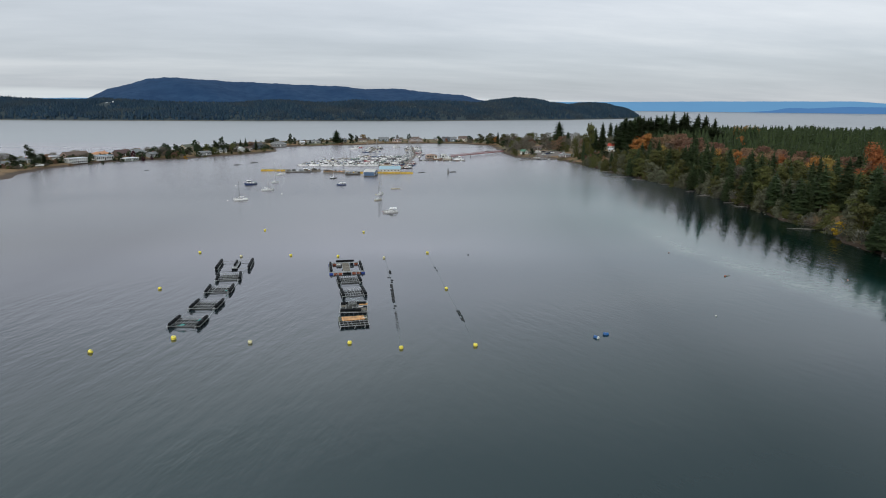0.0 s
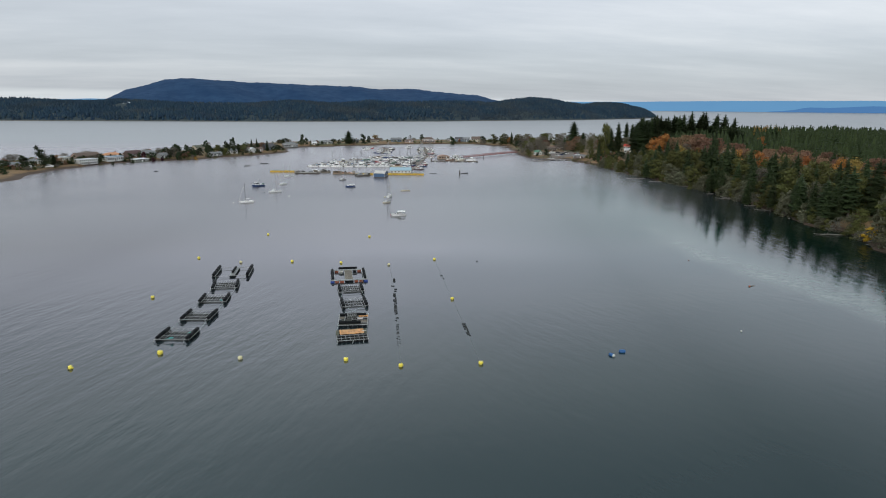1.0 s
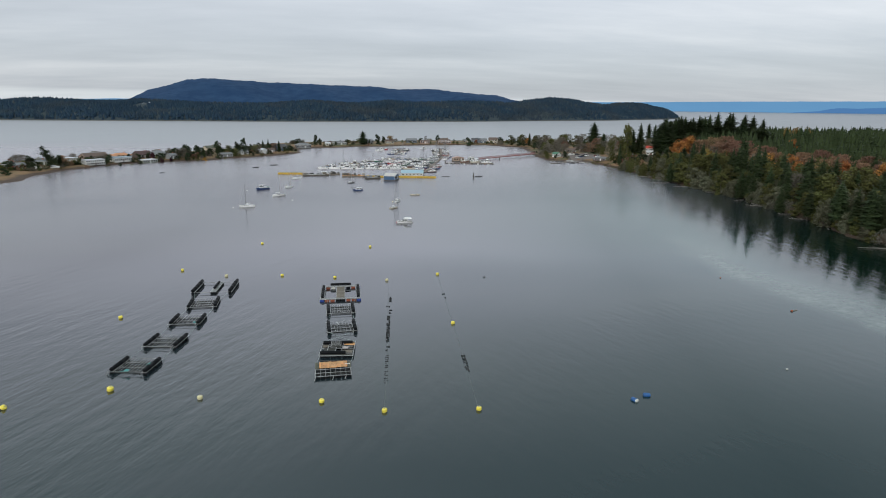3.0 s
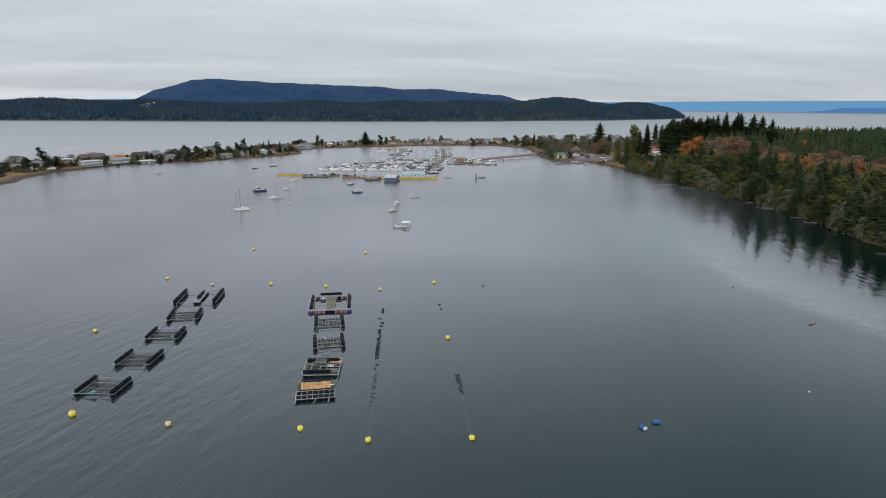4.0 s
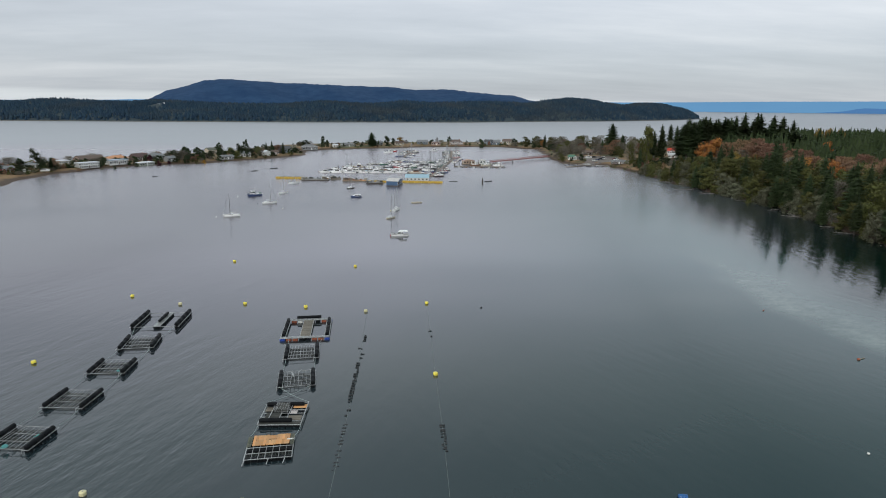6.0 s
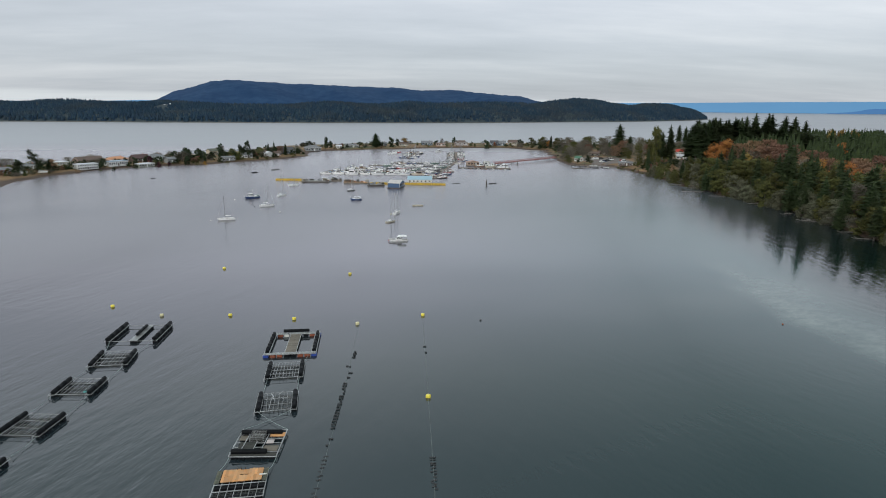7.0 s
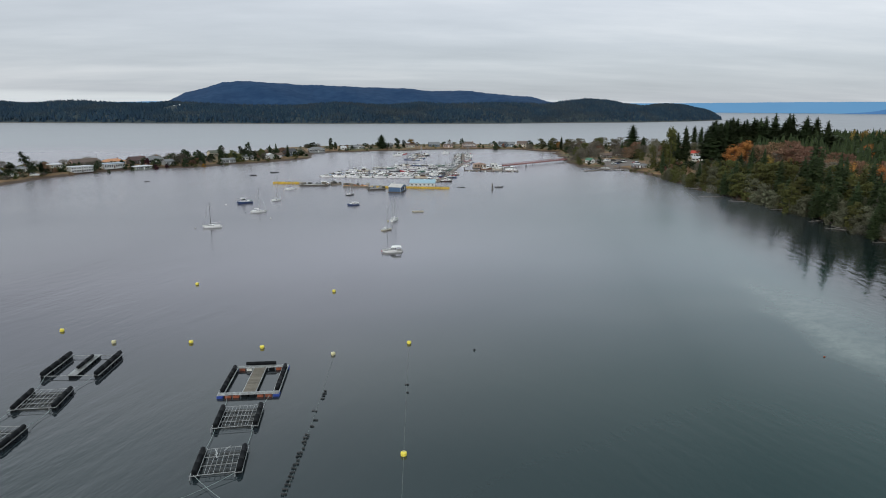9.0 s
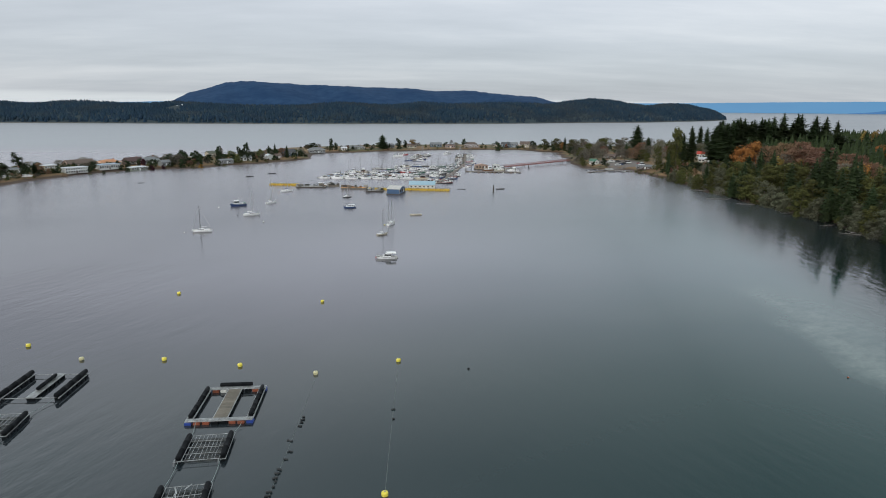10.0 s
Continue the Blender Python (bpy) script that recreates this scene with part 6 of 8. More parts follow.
def sloop(n, mast, label, hull=None, cover=None, group="sailing boats on moorings", second=0.0, spar=None, panes=3, stripe=None):
    """A sailing boat with a low coachroof, mast, boom with furled sail, shrouds and stays."""
    b, free = n * 0.31, n * 0.10
    ob = empty("sailing_boat", Matrix(), label, "boat", group)
    hull_parts(ob, n, b, free, hull or GEL, DECK, stripe, 0.30, 0.62, 1.02)
    house_box(ob, "coachroof", -n * 0.12, n * 0.24, b * 0.62, b * 0.36, free - 0.04, free + n * 0.062, GEL, 0.3, 0.1, panes=panes)
    bm = bmesh.new()
    for s in (-1, 1):
        box(bm, (-n * 0.28, s * b * 0.27, free + 0.14), (n * 0.26, 0.07, 0.3), bevel=0.02)
    box(bm, (-n * 0.15, 0, free + 0.14), (0.08, b * 0.5, 0.3), bevel=0.02)
    part("coaming", bm, GEL, ob)
    sp = spar or SPAR
    lines = bmesh.new()

    def rig(x, top, boom):
        q = bmesh.new()
        rod(q, (x, 0, free), (x, 0, top), 0.105, 7, 0.075)
        part("mast", q, sp, ob)
        q = bmesh.new()
        rod(q, (x, 0, free + n * 0.13), (x - boom, 0, free + n * 0.135), 0.05, 6)
        part("boom", q, sp, ob)
        q = bmesh.new()
        rod(q, (x - 0.1, 0, free + n * 0.155), (x - boom * 0.95, 0, free + n * 0.15), 0.13, 7, 0.07)
        part("furled_sail", q, cover or GEL, ob)
        for s in (-1, 1):
            rod(lines, (x, s * b * 0.46, free), (x, 0, top * 0.98), 0.014, 4)
            rod(lines, (x, 0, top * 0.62), (x, s * b * 0.25, top * 0.61), 0.03, 4)
        return top

    t = rig(n * 0.08, mast, n * 0.36)
    rod(lines, (n * 0.50, 0, free * 1.4), (n * 0.09, 0, t * 0.98), 0.035, 4)
    rod(lines, (-n * 0.49, 0, free), (n * 0.07, 0, t * 0.99), 0.014, 4)
    if second:
        rig(-n * 0.36, second, n * 0.16)
    part("rigging", lines, SPAR, ob)
    if panes == 1:
        return ob
    rail_part(ob, [(n * 0.34, b * 0.25, free + 0.65), (n * 0.51, 0, free + 0.75), (n * 0.34, -b * 0.25, free + 0.65)], name="pulpit")
    return ob


def workboat(n, label, hull, name="fishing_boat", group="", panes=3):
    """A fishing boat with a forward wheelhouse, open work deck, mast and boom."""
    b, free = n * 0.34, n * 0.14
    ob = empty(name, Matrix(), label, "boat", group)
    hull_parts(ob, n, b, free, hull, DECK, GEL, 0.5, 0.9)
    house_box(ob, "wheelhouse", -n * 0.02, n * 0.24, b * 0.66, b * 0.58, free - 0.05, free + n * 0.19, GEL, n * 0.03, panes=panes)
    bm = bmesh.new()
    box(bm, (n * 0.11, 0, free + n * 0.20), (n * 0.30, b * 0.70, n * 0.015), bevel=0.02)
    part("wheelhouse_roof", bm, GEL, ob)
    bm = bmesh.new()
    rod(bm, (-n * 0.05, 0, free), (-n * 0.05, 0, free + n * 0.46), 0.07, 6)
    rod(bm, (-n * 0.05, 0, free + n * 0.16), (-n * 0.34, 0, free + n * 0.34), 0.05, 6)
    part("mast", bm, SPAR, ob)
    bm = bmesh.new()
    box(bm, (-n * 0.24, 0, free + 0.12), (n * 0.18, b * 0.4, 0.35), bevel=0.03)
    part("fish_hatch", bm, GEL, ob)
    bm = bmesh.new()
    rod(bm, (-n * 0.40, -b * 0.32, free + 0.3), (-n * 0.40, b * 0.32, free + 0.3), 0.25, 10)
    part("net_drum", bm, GREENPAINT, ob)
    rail_part(ob, [(n * 0.2, b * 0.40, free + 0.8), (n * 0.40, b * 0.25, free + 0.9), (n * 0.50, 0, free + 1.0), (n * 0.40, -b * 0.25, free + 0.9), (n * 0.2, -b * 0.40, free + 0.8)], name="bow_rail")
    return ob


def skiff(n, label, hull, group="open boats", motor=True, thwarts=2, cover=None):
    """An open boat with thwarts and an outboard motor."""
    b, free = n * 0.36, n * 0.075
    ob = empty("open_boat", Matrix(), label, "boat", group)
    hull_parts(ob, n, b, free, hull, DECK if not cover else cover, None, 0.4, 0.9)
    for k in range(thwarts):
        bm = bmesh.new()
        box(bm, (-n * 0.2 + n * 0.3 * k, 0, free + 0.02), (n * 0.06, b * 0.86, 0.06), bevel=0.01)
        part("thwart", bm, DECKWOOD, ob)
    bm = bmesh.new()
    for s in (-1, 1):
        rod(bm, (-n * 0.48, s * b * 0.42, free + 0.03), (n * 0.14, s * b * 0.47, free + 0.05), 0.05, 5)
    part("gunwale", bm, hull, ob)
    if motor:
        bm = bmesh.new()
        box(bm, (-n * 0.53, 0, free + 0.15), (0.35, 0.3, 0.45), bevel=0.06)
        box(bm, (-n * 0.53, 0, -0.1), (0.15, 0.12, 0.6), bevel=0.02)
        part("outboard_motor", bm, BLACK, ob)
    return ob


def put(ob, x, y, turn, z=0.0):
    ob.matrix_basis = pose(x, y, z, 0, 0, turn)
    return ob


# boats on moorings
put(day_cruiser(6.3, "white motor cruiser with dark windows and arched canvas top"), 2.6, 267.5, 186)
put(sloop(6.9, 9.7, "white sailing boat with bare dark mast", group="boats on moorings", spar=SPARDARK), -67.5, 311, 190)
put(workboat(7.4, "blue-hulled fishing boat with white wheelhouse", NAVY), -70.5, 372.3, 212)
put(sloop(6.8, 10.5, "long white sailing boat with row of small windows", group="boats on moorings"), -58, 346, 18)
put(sloop(5.6, 12.5, "small white sailing boat at anchor", group="boats on moorings"), -57, 380, 45)
put(sloop(6.6, 7.5, "white sailing boat with a dark sail cover", cover=NAVY, group="boats on moorings"), -57.5, 422.5, 30)
put(skiff(4.8, "low dark open boat on a mooring", BLACKHULL, motor=False), -95.7, 496, 25)
put(skiff(6.0, "low grey open boat on a mooring", RUBBER, motor=False), -85.1, 514.5, 30)
put(sloop(4.6, 8.5, "little black-hulled sailing boat", BLACKHULL, group="boats on moorings"), -22.2, 399, 20)
put(cruiser(5.6, "small navy blue cabin boat with pale cabin on a mooring", hull=NAVY, fly=False, top=GEL, group="boats on moorings"), -17.6, 365, 190)
put(sloop(6.8, 10.2, "white ketch with two masts seen from its stern", second=9.6, group="boats on moorings"), 2.6, 324, 68)
put(sloop(4.6, 9.6, "small cream sailing boat on a mooring", BEIGE, group="boats on moorings"), -0.2, 303.5, 35)
put(skiff(5.2, "small beige open boat with a low cover", BEIGE, motor=False, cover=BEIGE, thwarts=1), 12.7, 345, 186)
put(skiff(5.0, "dark open boat half sunk in the water", BLACKHULL, motor=False), 40.4, 431.3, 170, -0.25)
put(skiff(5.2, "dark inflatable boat with an outboard motor", RUBBER), 62.6, 431, 200)
put(skiff(3.2, "small grey rowing boat far off on the water", RUBBER, motor=False, thwarts=1), -151.9, 460.8, 25)
buoy(-49.3, 330.1, WHITEBUOY, "white mooring ball on the water", 0, 0, 0.62)
buoy(-78, 367, WHITEBUOY, "white mooring ball on the water", 0, 0, 0.6)
buoy(0.0, 322.3, CREAM, "cream mooring ball beside two sailing boats", 0, 0, 0.75)
buoy(-63.5, 345, BLACK, "small dark mooring ball", 0, 0, 0.55)
buoy(-73.4, 309.2, WHITEBUOY, "white mooring ball on the water", 0, 0, 0.5)


# ---- marina ----
PILE = surface("creosoted_pile", (0.06, 0.05, 0.042), 0.85, wear=(0.11, 0.10, 0.085), grain=2.5, depth=0.03)
PLANK = surface("grey_dock_planks", (0.21, 0.165, 0.13), 0.85, wear=(0.115, 0.098, 0.082), grain=2.5, vary=0.15)
CONCRETE = surface("dock_concrete", (0.36, 0.35, 0.33), 0.85, wear=(0.22, 0.215, 0.20), grain=1.5)
DOCKYELLOW = surface("yellow_breakwater_float", (0.62, 0.40, 0.035), 0.55, wear=(0.40, 0.25, 0.03), grain=1.2)
SIDEBLUE = surface("blue_painted_siding", (0.055, 0.12, 0.23), 0.6, wear=(0.05, 0.09, 0.16), grain=2)
PALEROOF = surface("pale_metal_roof", (0.60, 0.58, 0.55), 0.5, 0.1, wear=(0.42, 0.38, 0.35), grain=1.2)
AQUAROOF = surface("light_blue_metal_roof", (0.34, 0.49, 0.58), 0.5, 0.1, wear=(0.30, 0.43, 0.48), grain=1.2)
WHITEWALL = surface("white_painted_siding", (0.72, 0.72, 0.70), 0.65, wear=(0.52, 0.52, 0.50), grain=1.5)
REDBRIDGE = surface("red_brown_bridge_paint", (0.27, 0.095, 0.085), 0.6, wear=(0.17, 0.07, 0.06), grain=1.5)
TANWALL = surface("tan_siding", (0.42, 0.30, 0.22), 0.7, wear=(0.30, 0.22, 0.17), grain=1.5)


def pontoon(x0, y0, x1, y1, w, label, piles=5, name="floating_dock"):
    """A floating walkway: frame, floats below, plank deck in bays, and mooring piles."""
    a, b = Vector((x0, y0, 0)), Vector((x1, y1, 0))
    n = (b - a).length
    turn = math.degrees(math.atan2(y1 - y0, x1 - x0))
    ob = empty(name, pose((x0 + x1) / 2, (y0 + y1) / 2, 0, 0, 0, turn), label, "dock", "floating docks of the marina")
    bm = bmesh.new()
    box(bm, (0, 0, 0.34), (n, w, 0.22), bevel=0.03)
    part("frame", bm, DECKWOOD, ob)
    k = max(2, int(n / 5.0))
    bm = bmesh.new()
    for i in range(k):
        box(bm, (-n / 2 + n * (i + 0.5) / k, 0, 0.05), (n / k * 0.62, w * 0.9, 0.5), bevel=0.04)
    tagged(part("float_tank", bm, BLACK, ob), kind="stuff")
    me = bpy.data.meshes.new("deck_panel")
    bm = bmesh.new()
    ww = n / k
    box(bm, (0, 0, 0.475), (ww * 0.97, w, 0.06), bevel=0.012)
    bm.to_mesh(me)
    bm.free()
    me.materials.append(PLANK)
    for i in range(k):
        p = new("deck_panel", me)
        p.parent = ob
        p.matrix_basis = Matrix.Translation((-n / 2 + ww * (i + 0.5), 0, 0))
    for i in range(piles):
        bm = bmesh.new()
        xx = -n / 2 + n * (i + 0.5) / piles
        lathe(bm, [(0.17, -1), (0.17, 3.2), (0.19, 3.21), (0.03, 3.45)], 8, Matrix.Translation((xx, w / 2 + 0.2, 0)))
        part("post", bm, PILE, ob)
    return ob


ROWS = ((-50, 489, 30, 483), (-45, 508, 34, 503), (-36, 527, 38, 522), (-18, 548, 43, 545), (2, 572, 48, 567))
SPINES = ((28, 457, 59, 598), (15, 618, 25, 690), (58, 608, 68, 700))
for x0, y0, x1, y1 in ROWS:
    pontoon(x0, y0, x1, y1, 1.8, "long grey plank dock between moored boats", int((x1 - x0) / 16) + 1)
for x0, y0, x1, y1 in SPINES:
    pontoon(x0, y0, x1, y1, 2.2, "grey plank dock running back through the marina", int((y1 - y0) / 20) + 1)


def fill_docks():
    """Boats lie across the docks, bow in or stern in, on both sides."""
    rng = random.Random(21)
    motor, sail, fish, row = "motor boats in the marina", "sailing boats in the marina", "fishing boats in the marina", "open boats in the marina"
    fleet = [  # builder, length, share at the western docks, share at the eastern docks
        (lambda: cruiser(9.5, "white cabin cruiser berthed at a dock", stripe=NAVY, panes=1), 9.5, 8, 1),
        (lambda: cruiser(8.2, "white cabin cruiser with blue cockpit cover at a dock", fly=False, top=TARP, panes=1), 8.2, 8, 4),
        (lambda: cruiser(8.8, "white fly-bridge cruiser with black canopy at a dock", top=BLACKTARP, stripe=BLACKHULL, panes=1), 8.8, 6, 2),
        (lambda: sloop(9.2, 14.5, "white sailing boat with blue sail cover at a dock", cover=TARP, group=sail, panes=1, stripe=NAVY), 9.2, 14, 9),
        (lambda: sloop(8.2, 13.5, "white sailing boat with bare mast at a dock", group=sail, panes=1, spar=SPARDARK), 8.2, 12, 8),
        (lambda: sloop(9.8, 15.5, "dark-hulled sailing boat at a dock", NAVY, GREYTARP, sail, spar=SPARDARK, panes=1), 9.8, 8, 7),
        (lambda: workboat(9.5, "white fishing boat with wheelhouse at a dock", GEL, group=fish, panes=1), 9.5, 3, 7),
        (lambda: workboat(10.5, "black-hulled fishing boat at a dock", BLACKHULL, group=fish, panes=1), 10.5, 3, 8),
        (lambda: cruiser(8.0, "red-hulled cabin boat with grey cover at a dock", hull=REDPAINT, fly=False, top=GREYTARP, panes=1), 8.0, 3, 3),
        (lambda: skiff(5.4, "small white open boat at a dock", GEL, row), 5.4, 4, 5),
        (lambda: workboat(8.6, "green-hulled fishing boat at a dock", GREENPAINT, group=fish, panes=1), 8.6, 2, 5),
        (lambda: cruiser(7.2, "small white day cruiser under light blue canvas", fly=False, top=AQUATARP, panes=1), 7.2, 7, 6),
        (lambda: skiff(6.0, "open boat under a blue tarpaulin at a dock", NAVY, row, cover=TARP, thwarts=0), 6.0, 4, 9),
        (lambda: skiff(6.4, "dark open work skiff at a dock", BLACKHULL, row, cover=GREYTARP, thwarts=0), 6.4, 4, 9),
        (lambda: skiff(5.8, "brown wooden open boat at a dock", TEAK, row, cover=DECKWOOD), 5.8, 3, 9),
        (lambda: sloop(9.0, 14.0, "green-hulled sailing boat with brown sail cover at a dock", GREENPAINT, BROWNTARP, sail, panes=1), 9.0, 5, 6),
        (lambda: cruiser(9.0, "old wooden cabin boat with varnished sides at a dock", hull=BEIGE, house=TEAK, fly=False, top=BROWNTARP, panes=1, group=motor), 9.0, 3, 7),
        (lambda: sloop(8.6, 14.8, "black-hulled sailing boat with red stripe at a dock", BLACKHULL, REDPAINT, sail, panes=1, stripe=REDPAINT), 8.6, 5, 6)]
    protos, lens, odds, small = [f[0] for f in fleet], [f[1] for f in fleet], [f[2] for f in fleet], [f[3] for f in fleet]
    made = {}

    def berth(k, x, y, turn, s=1.0):
        if k in made:
            copy_thing(made[k], pose(x, y, 0, 0, 0, turn) @ Matrix.Scale(s, 4))
        else:
            made[k] = put(protos[k](), x, y, turn)

    # alongside the rows, heading up or down the dock; the front row holds the largest white cruisers
    for d, (x0, y0, x1, y1) in enumerate(ROWS):
        for side in (-1, 1):
            x = x0 + rng.uniform(1, 4)
            while x < x1 - 3:
                front = d == 0 and side < 0 and x < 8
                k = rng.choices((0, 2, 1, 11, 0), (3, 3, 2, 1, 3))[0] if front else rng.choices(range(len(fleet)), odds if x < 5 else small)[0]
                s = rng.uniform(0.80, 0.95) if front else rng.uniform(0.62, 0.86)
                n = lens[k] * s
                if rng.random() < 0.9:
                    y = y0 + (y1 - y0) * (x - x0) / (x1 - x0) + side * (1.1 + n * 0.18)
                    berth(k, x + n / 2, y, (180 if rng.random() < 0.7 else 0) + rng.uniform(-16, 6), s)
                x += n + rng.uniform(0.3, 1.8)
    # bow in or stern in along the spines
    for d, (x0, y0, x1, y1) in enumerate(SPINES):
        for side in (-1, 1):
            y = y0 + rng.uniform(0.5, 3)
            while y < y1 - 1:
                x = x0 + (x1 - x0) * (y - y0) / (y1 - y0)
                clash = (d == 0 and side < 0 and any(abs(y - r[3]) < 5 for r in ROWS)) or (d == 0 and side > 0 and 505 < y < 560)
                if not clash and rng.random() < 0.9:
                    k = rng.choices(range(len(fleet)), small)[0]
                    s = rng.uniform(0.55, 0.82)
                    berth(k, x + side * (1.4 + lens[k] * s / 2), y, (0 if (side > 0) == (rng.random() < 0.5) else 180) - 8 + rng.uniform(-9, 9), s)
                y += rng.uniform(2.3, 3.7)
    for k, x, y, turn in ((6, 1, 672, 20), (8, 6, 690, 10), (2, 50, 702, 30)):
        berth(k, x, y, turn)


fill_docks()


def breakwater(x0, y0, x1, y1, w, label):
    """A train of yellow pipe-sided floats with rubbing boards."""
    n = math.hypot(x1 - x0, y1 - y0)
    turn = math.degrees(math.atan2(y1 - y0, x1 - x0))
    ob = empty("breakwater_float", pose((x0 + x1) / 2, (y0 + y1) / 2, 0, 0, 0, turn), label, "breakwater", "yellow breakwater floats")
    k = max(2, int(n / 4))
    for i in range(k):
        bm = bmesh.new()
        box(bm, (-n / 2 + n * (i + 0.5) / k, 0, 0.42), (n / k * 0.96, w, 1.15), bevel=0.15)
        part("float_section", bm, DOCKYELLOW, ob)
        bm = bmesh.new()
        for s in (-0.3, 0.3):
            box(bm, (-n / 2 + n * (i + 0.5) / k + s * n / k, 0, 1.03), (0.25, w * 0.9, 0.12))
        part("cross_board", bm, DECKWOOD, ob)
    bm = bmesh.new()
    for s in (-1, 1):
        rod(bm, (-n / 2, s * w * 0.45, 1.15), (n / 2, s * w * 0.45, 1.15), 0.07, 5)
    part("top_rail", bm, STEEL, ob)


breakwater(-73, 452, -55.5, 449.5, 3.2, "yellow breakwater float at the end of the marina")
breakwater(-13, 431.5, -1.5, 429.5, 2.4, "short yellow breakwater float")
breakwater(7.5, 429.0, 33, 424.5, 2.6, "long yellow breakwater float beside the boathouse")


def barge(x0, x1, y, w, turn, label, cargo, deck):
    n = x1 - x0
    ob = empty("work_barge", pose((x0 + x1) / 2, y, 0, 0, 0, turn), label, "barge")
    bm = bmesh.new()
    loft(bm, [[(sx * n / 2 * f, sy * w / 2, z) for sx, sy in ((-1, -1), (1, -1), (1, 1), (-1, 1))] for f, z in ((0.90, -0.5), (1.0, 0.35), (1.0, 0.75))])
    part("hull", bm, PILE if deck is CONCRETE else DECKWOOD, ob)
    k = 10
    for i in range(k):
        bm = bmesh.new()
        box(bm, (-n / 2 + n * (i + 0.5) / k, 0, 0.79), (n / k * 0.96, w * 0.98, 0.08))
        part("deck_panel", bm, deck, ob)
    rng = random.Random(int(x0 * 7))
    for i in range(cargo):
        bm = bmesh.new()
        s = (rng.uniform(0.8, 2.4), rng.uniform(0.7, 1.8), rng.uniform(0.5, 1.5))
        box(bm, (rng.uniform(-0.46, 0.46) * n, rng.uniform(-0.38, 0.38) * w, 0.84 + s[2] / 2), s, rng.uniform(-15, 15), 0.05)
        part("cargo_crate", bm, rng.choice((DECKWOOD, TEAK, GREYTARP, FOUL, CONCRETE, PILE)), ob)
    return ob


barge(-55, -38, 440.5, 6.0, -2, "grey deck barge loaded with crates and gear", 14, CONCRETE)
barge(-37.5, -31, 446, 4.5, 5, "small dark barge stacked with old tyres and crates", 9, DECKWOOD)
barge(-29, -14, 434.5, 4.2, -8, "yellow-brown work barge with stacked boards", 11, NEWWOOD)
barge(-14, -4, 421.5, 3.4, 14, "low grey float with nets and boxes", 8, CONCRETE)
put(cruiser(7.6, "white cabin boat lying behind the barge", fly=False, top=GREYTARP, group="motor boats in the marina"), -41, 445.5, 8)


def boathouse(x, y, w, d, h, turn, wall, roof, label, pitch, windows):
    """A floating boathouse: boarded walls, a shallow gabled roof, a raft below, windows and a dark doorway."""
    ob = empty("boathouse", pose(x, y, 0, 0, 0, turn), label, "boathouse")
    bm = bmesh.new()
    box(bm, (0, 0, 0.2), (w + 0.6, d + 0.6, 0.6), bevel=0.05)
    part("raft", bm, PILE, ob)
    bm = bmesh.new()
    loft(bm, [[(-w / 2, yy, 0.5), (w / 2, yy, 0.5), (w / 2, yy, h), (0, yy, h + pitch), (-w / 2, yy, h)] for yy in (-d / 2, d / 2)])
    part("wall", bm, wall, ob)
    for s in (-1, 1):
        bm = bmesh.new()
        a = math.degrees(math.atan2(pitch, w / 2))
        n = math.hypot(w / 2, pitch) + 0.35
        box(bm, (s * (w / 4 + 0.1), 0, h + pitch / 2 + 0.07), (n, d + 0.7, 0.1), ry=s * a)
        sheet = part("roof", bm, roof, ob)
        for k in range(int(d / 1.2)):
            bm = bmesh.new()
            box(bm, (s * (w / 4 + 0.1), -d / 2 + 1.2 * (k + 0.5), h + pitch / 2 + 0.13), (n, 0.06, 0.06), ry=s * a)
            part("roof_seam", bm, roof, sheet)
    for k in range(windows):
        for s in (-1, 1):
            xx = -w / 2 + w * (k + 0.5) / windows if w > d else 0
            bm = bmesh.new()
            if w > d:
                box(bm, (xx, s * (d / 2 + 0.03), 0.5 + (h - 0.5) * 0.55), (w / windows * 0.6, 0.05, (h - 0.5) * 0.42))
            else:
                box(bm, (s * (w / 2 + 0.03), -d / 2 + d * (k + 0.5) / windows, 0.5 + (h - 0.5) * 0.55), (0.05, d / windows * 0.4, (h - 0.5) * 0.35))
            part("window", bm, GLASS, ob)
    bm = bmesh.new()
    box(bm, (w * 0.22, -d / 2 - 0.03, 0.5 + 1.0), (0.9, 0.06, 1.95), bevel=0.01)
    part("door", bm, WHITEWALL, ob)
    for s in (-1, 1):
        bm = bmesh.new()
        box(bm, (s * w / 2, -d / 2 - 0.02, (h + 0.5) / 2), (0.14, 0.10, h - 0.5))
        part("corner_board", bm, WHITEWALL, ob)
    return ob


boathouse(3.0, 414.5, 11.0, 6.9, 2.9, 74, SIDEBLUE, PALEROOF, "blue boarded floating boathouse with a pale roof", 1.25, 3)
boathouse(17.8, 435.0, 7.6, 14.5, 2.5, 85, WHITEWALL, AQUAROOF, "long white floating building with a light blue roof", 1.7, 6)


def pile_cluster(x, y, h, label):
    ob = empty("mooring_pile", pose(x, y, 0), label, "pile")
    for k in range(3):
        a = k * 2.1
        bm = bmesh.new()
        rod(bm, (0.3 * math.cos(a), 0.3 * math.sin(a), -1), (0.12 * math.cos(a), 0.12 * math.sin(a), h), 0.24, 8)
        part("post", bm, PILE, ob)
    bm = bmesh.new()
    rod(bm, (0, 0, h - 0.7), (0, 0, h - 0.55), 0.42, 10)
    part("binding", bm, STEEL, ob)


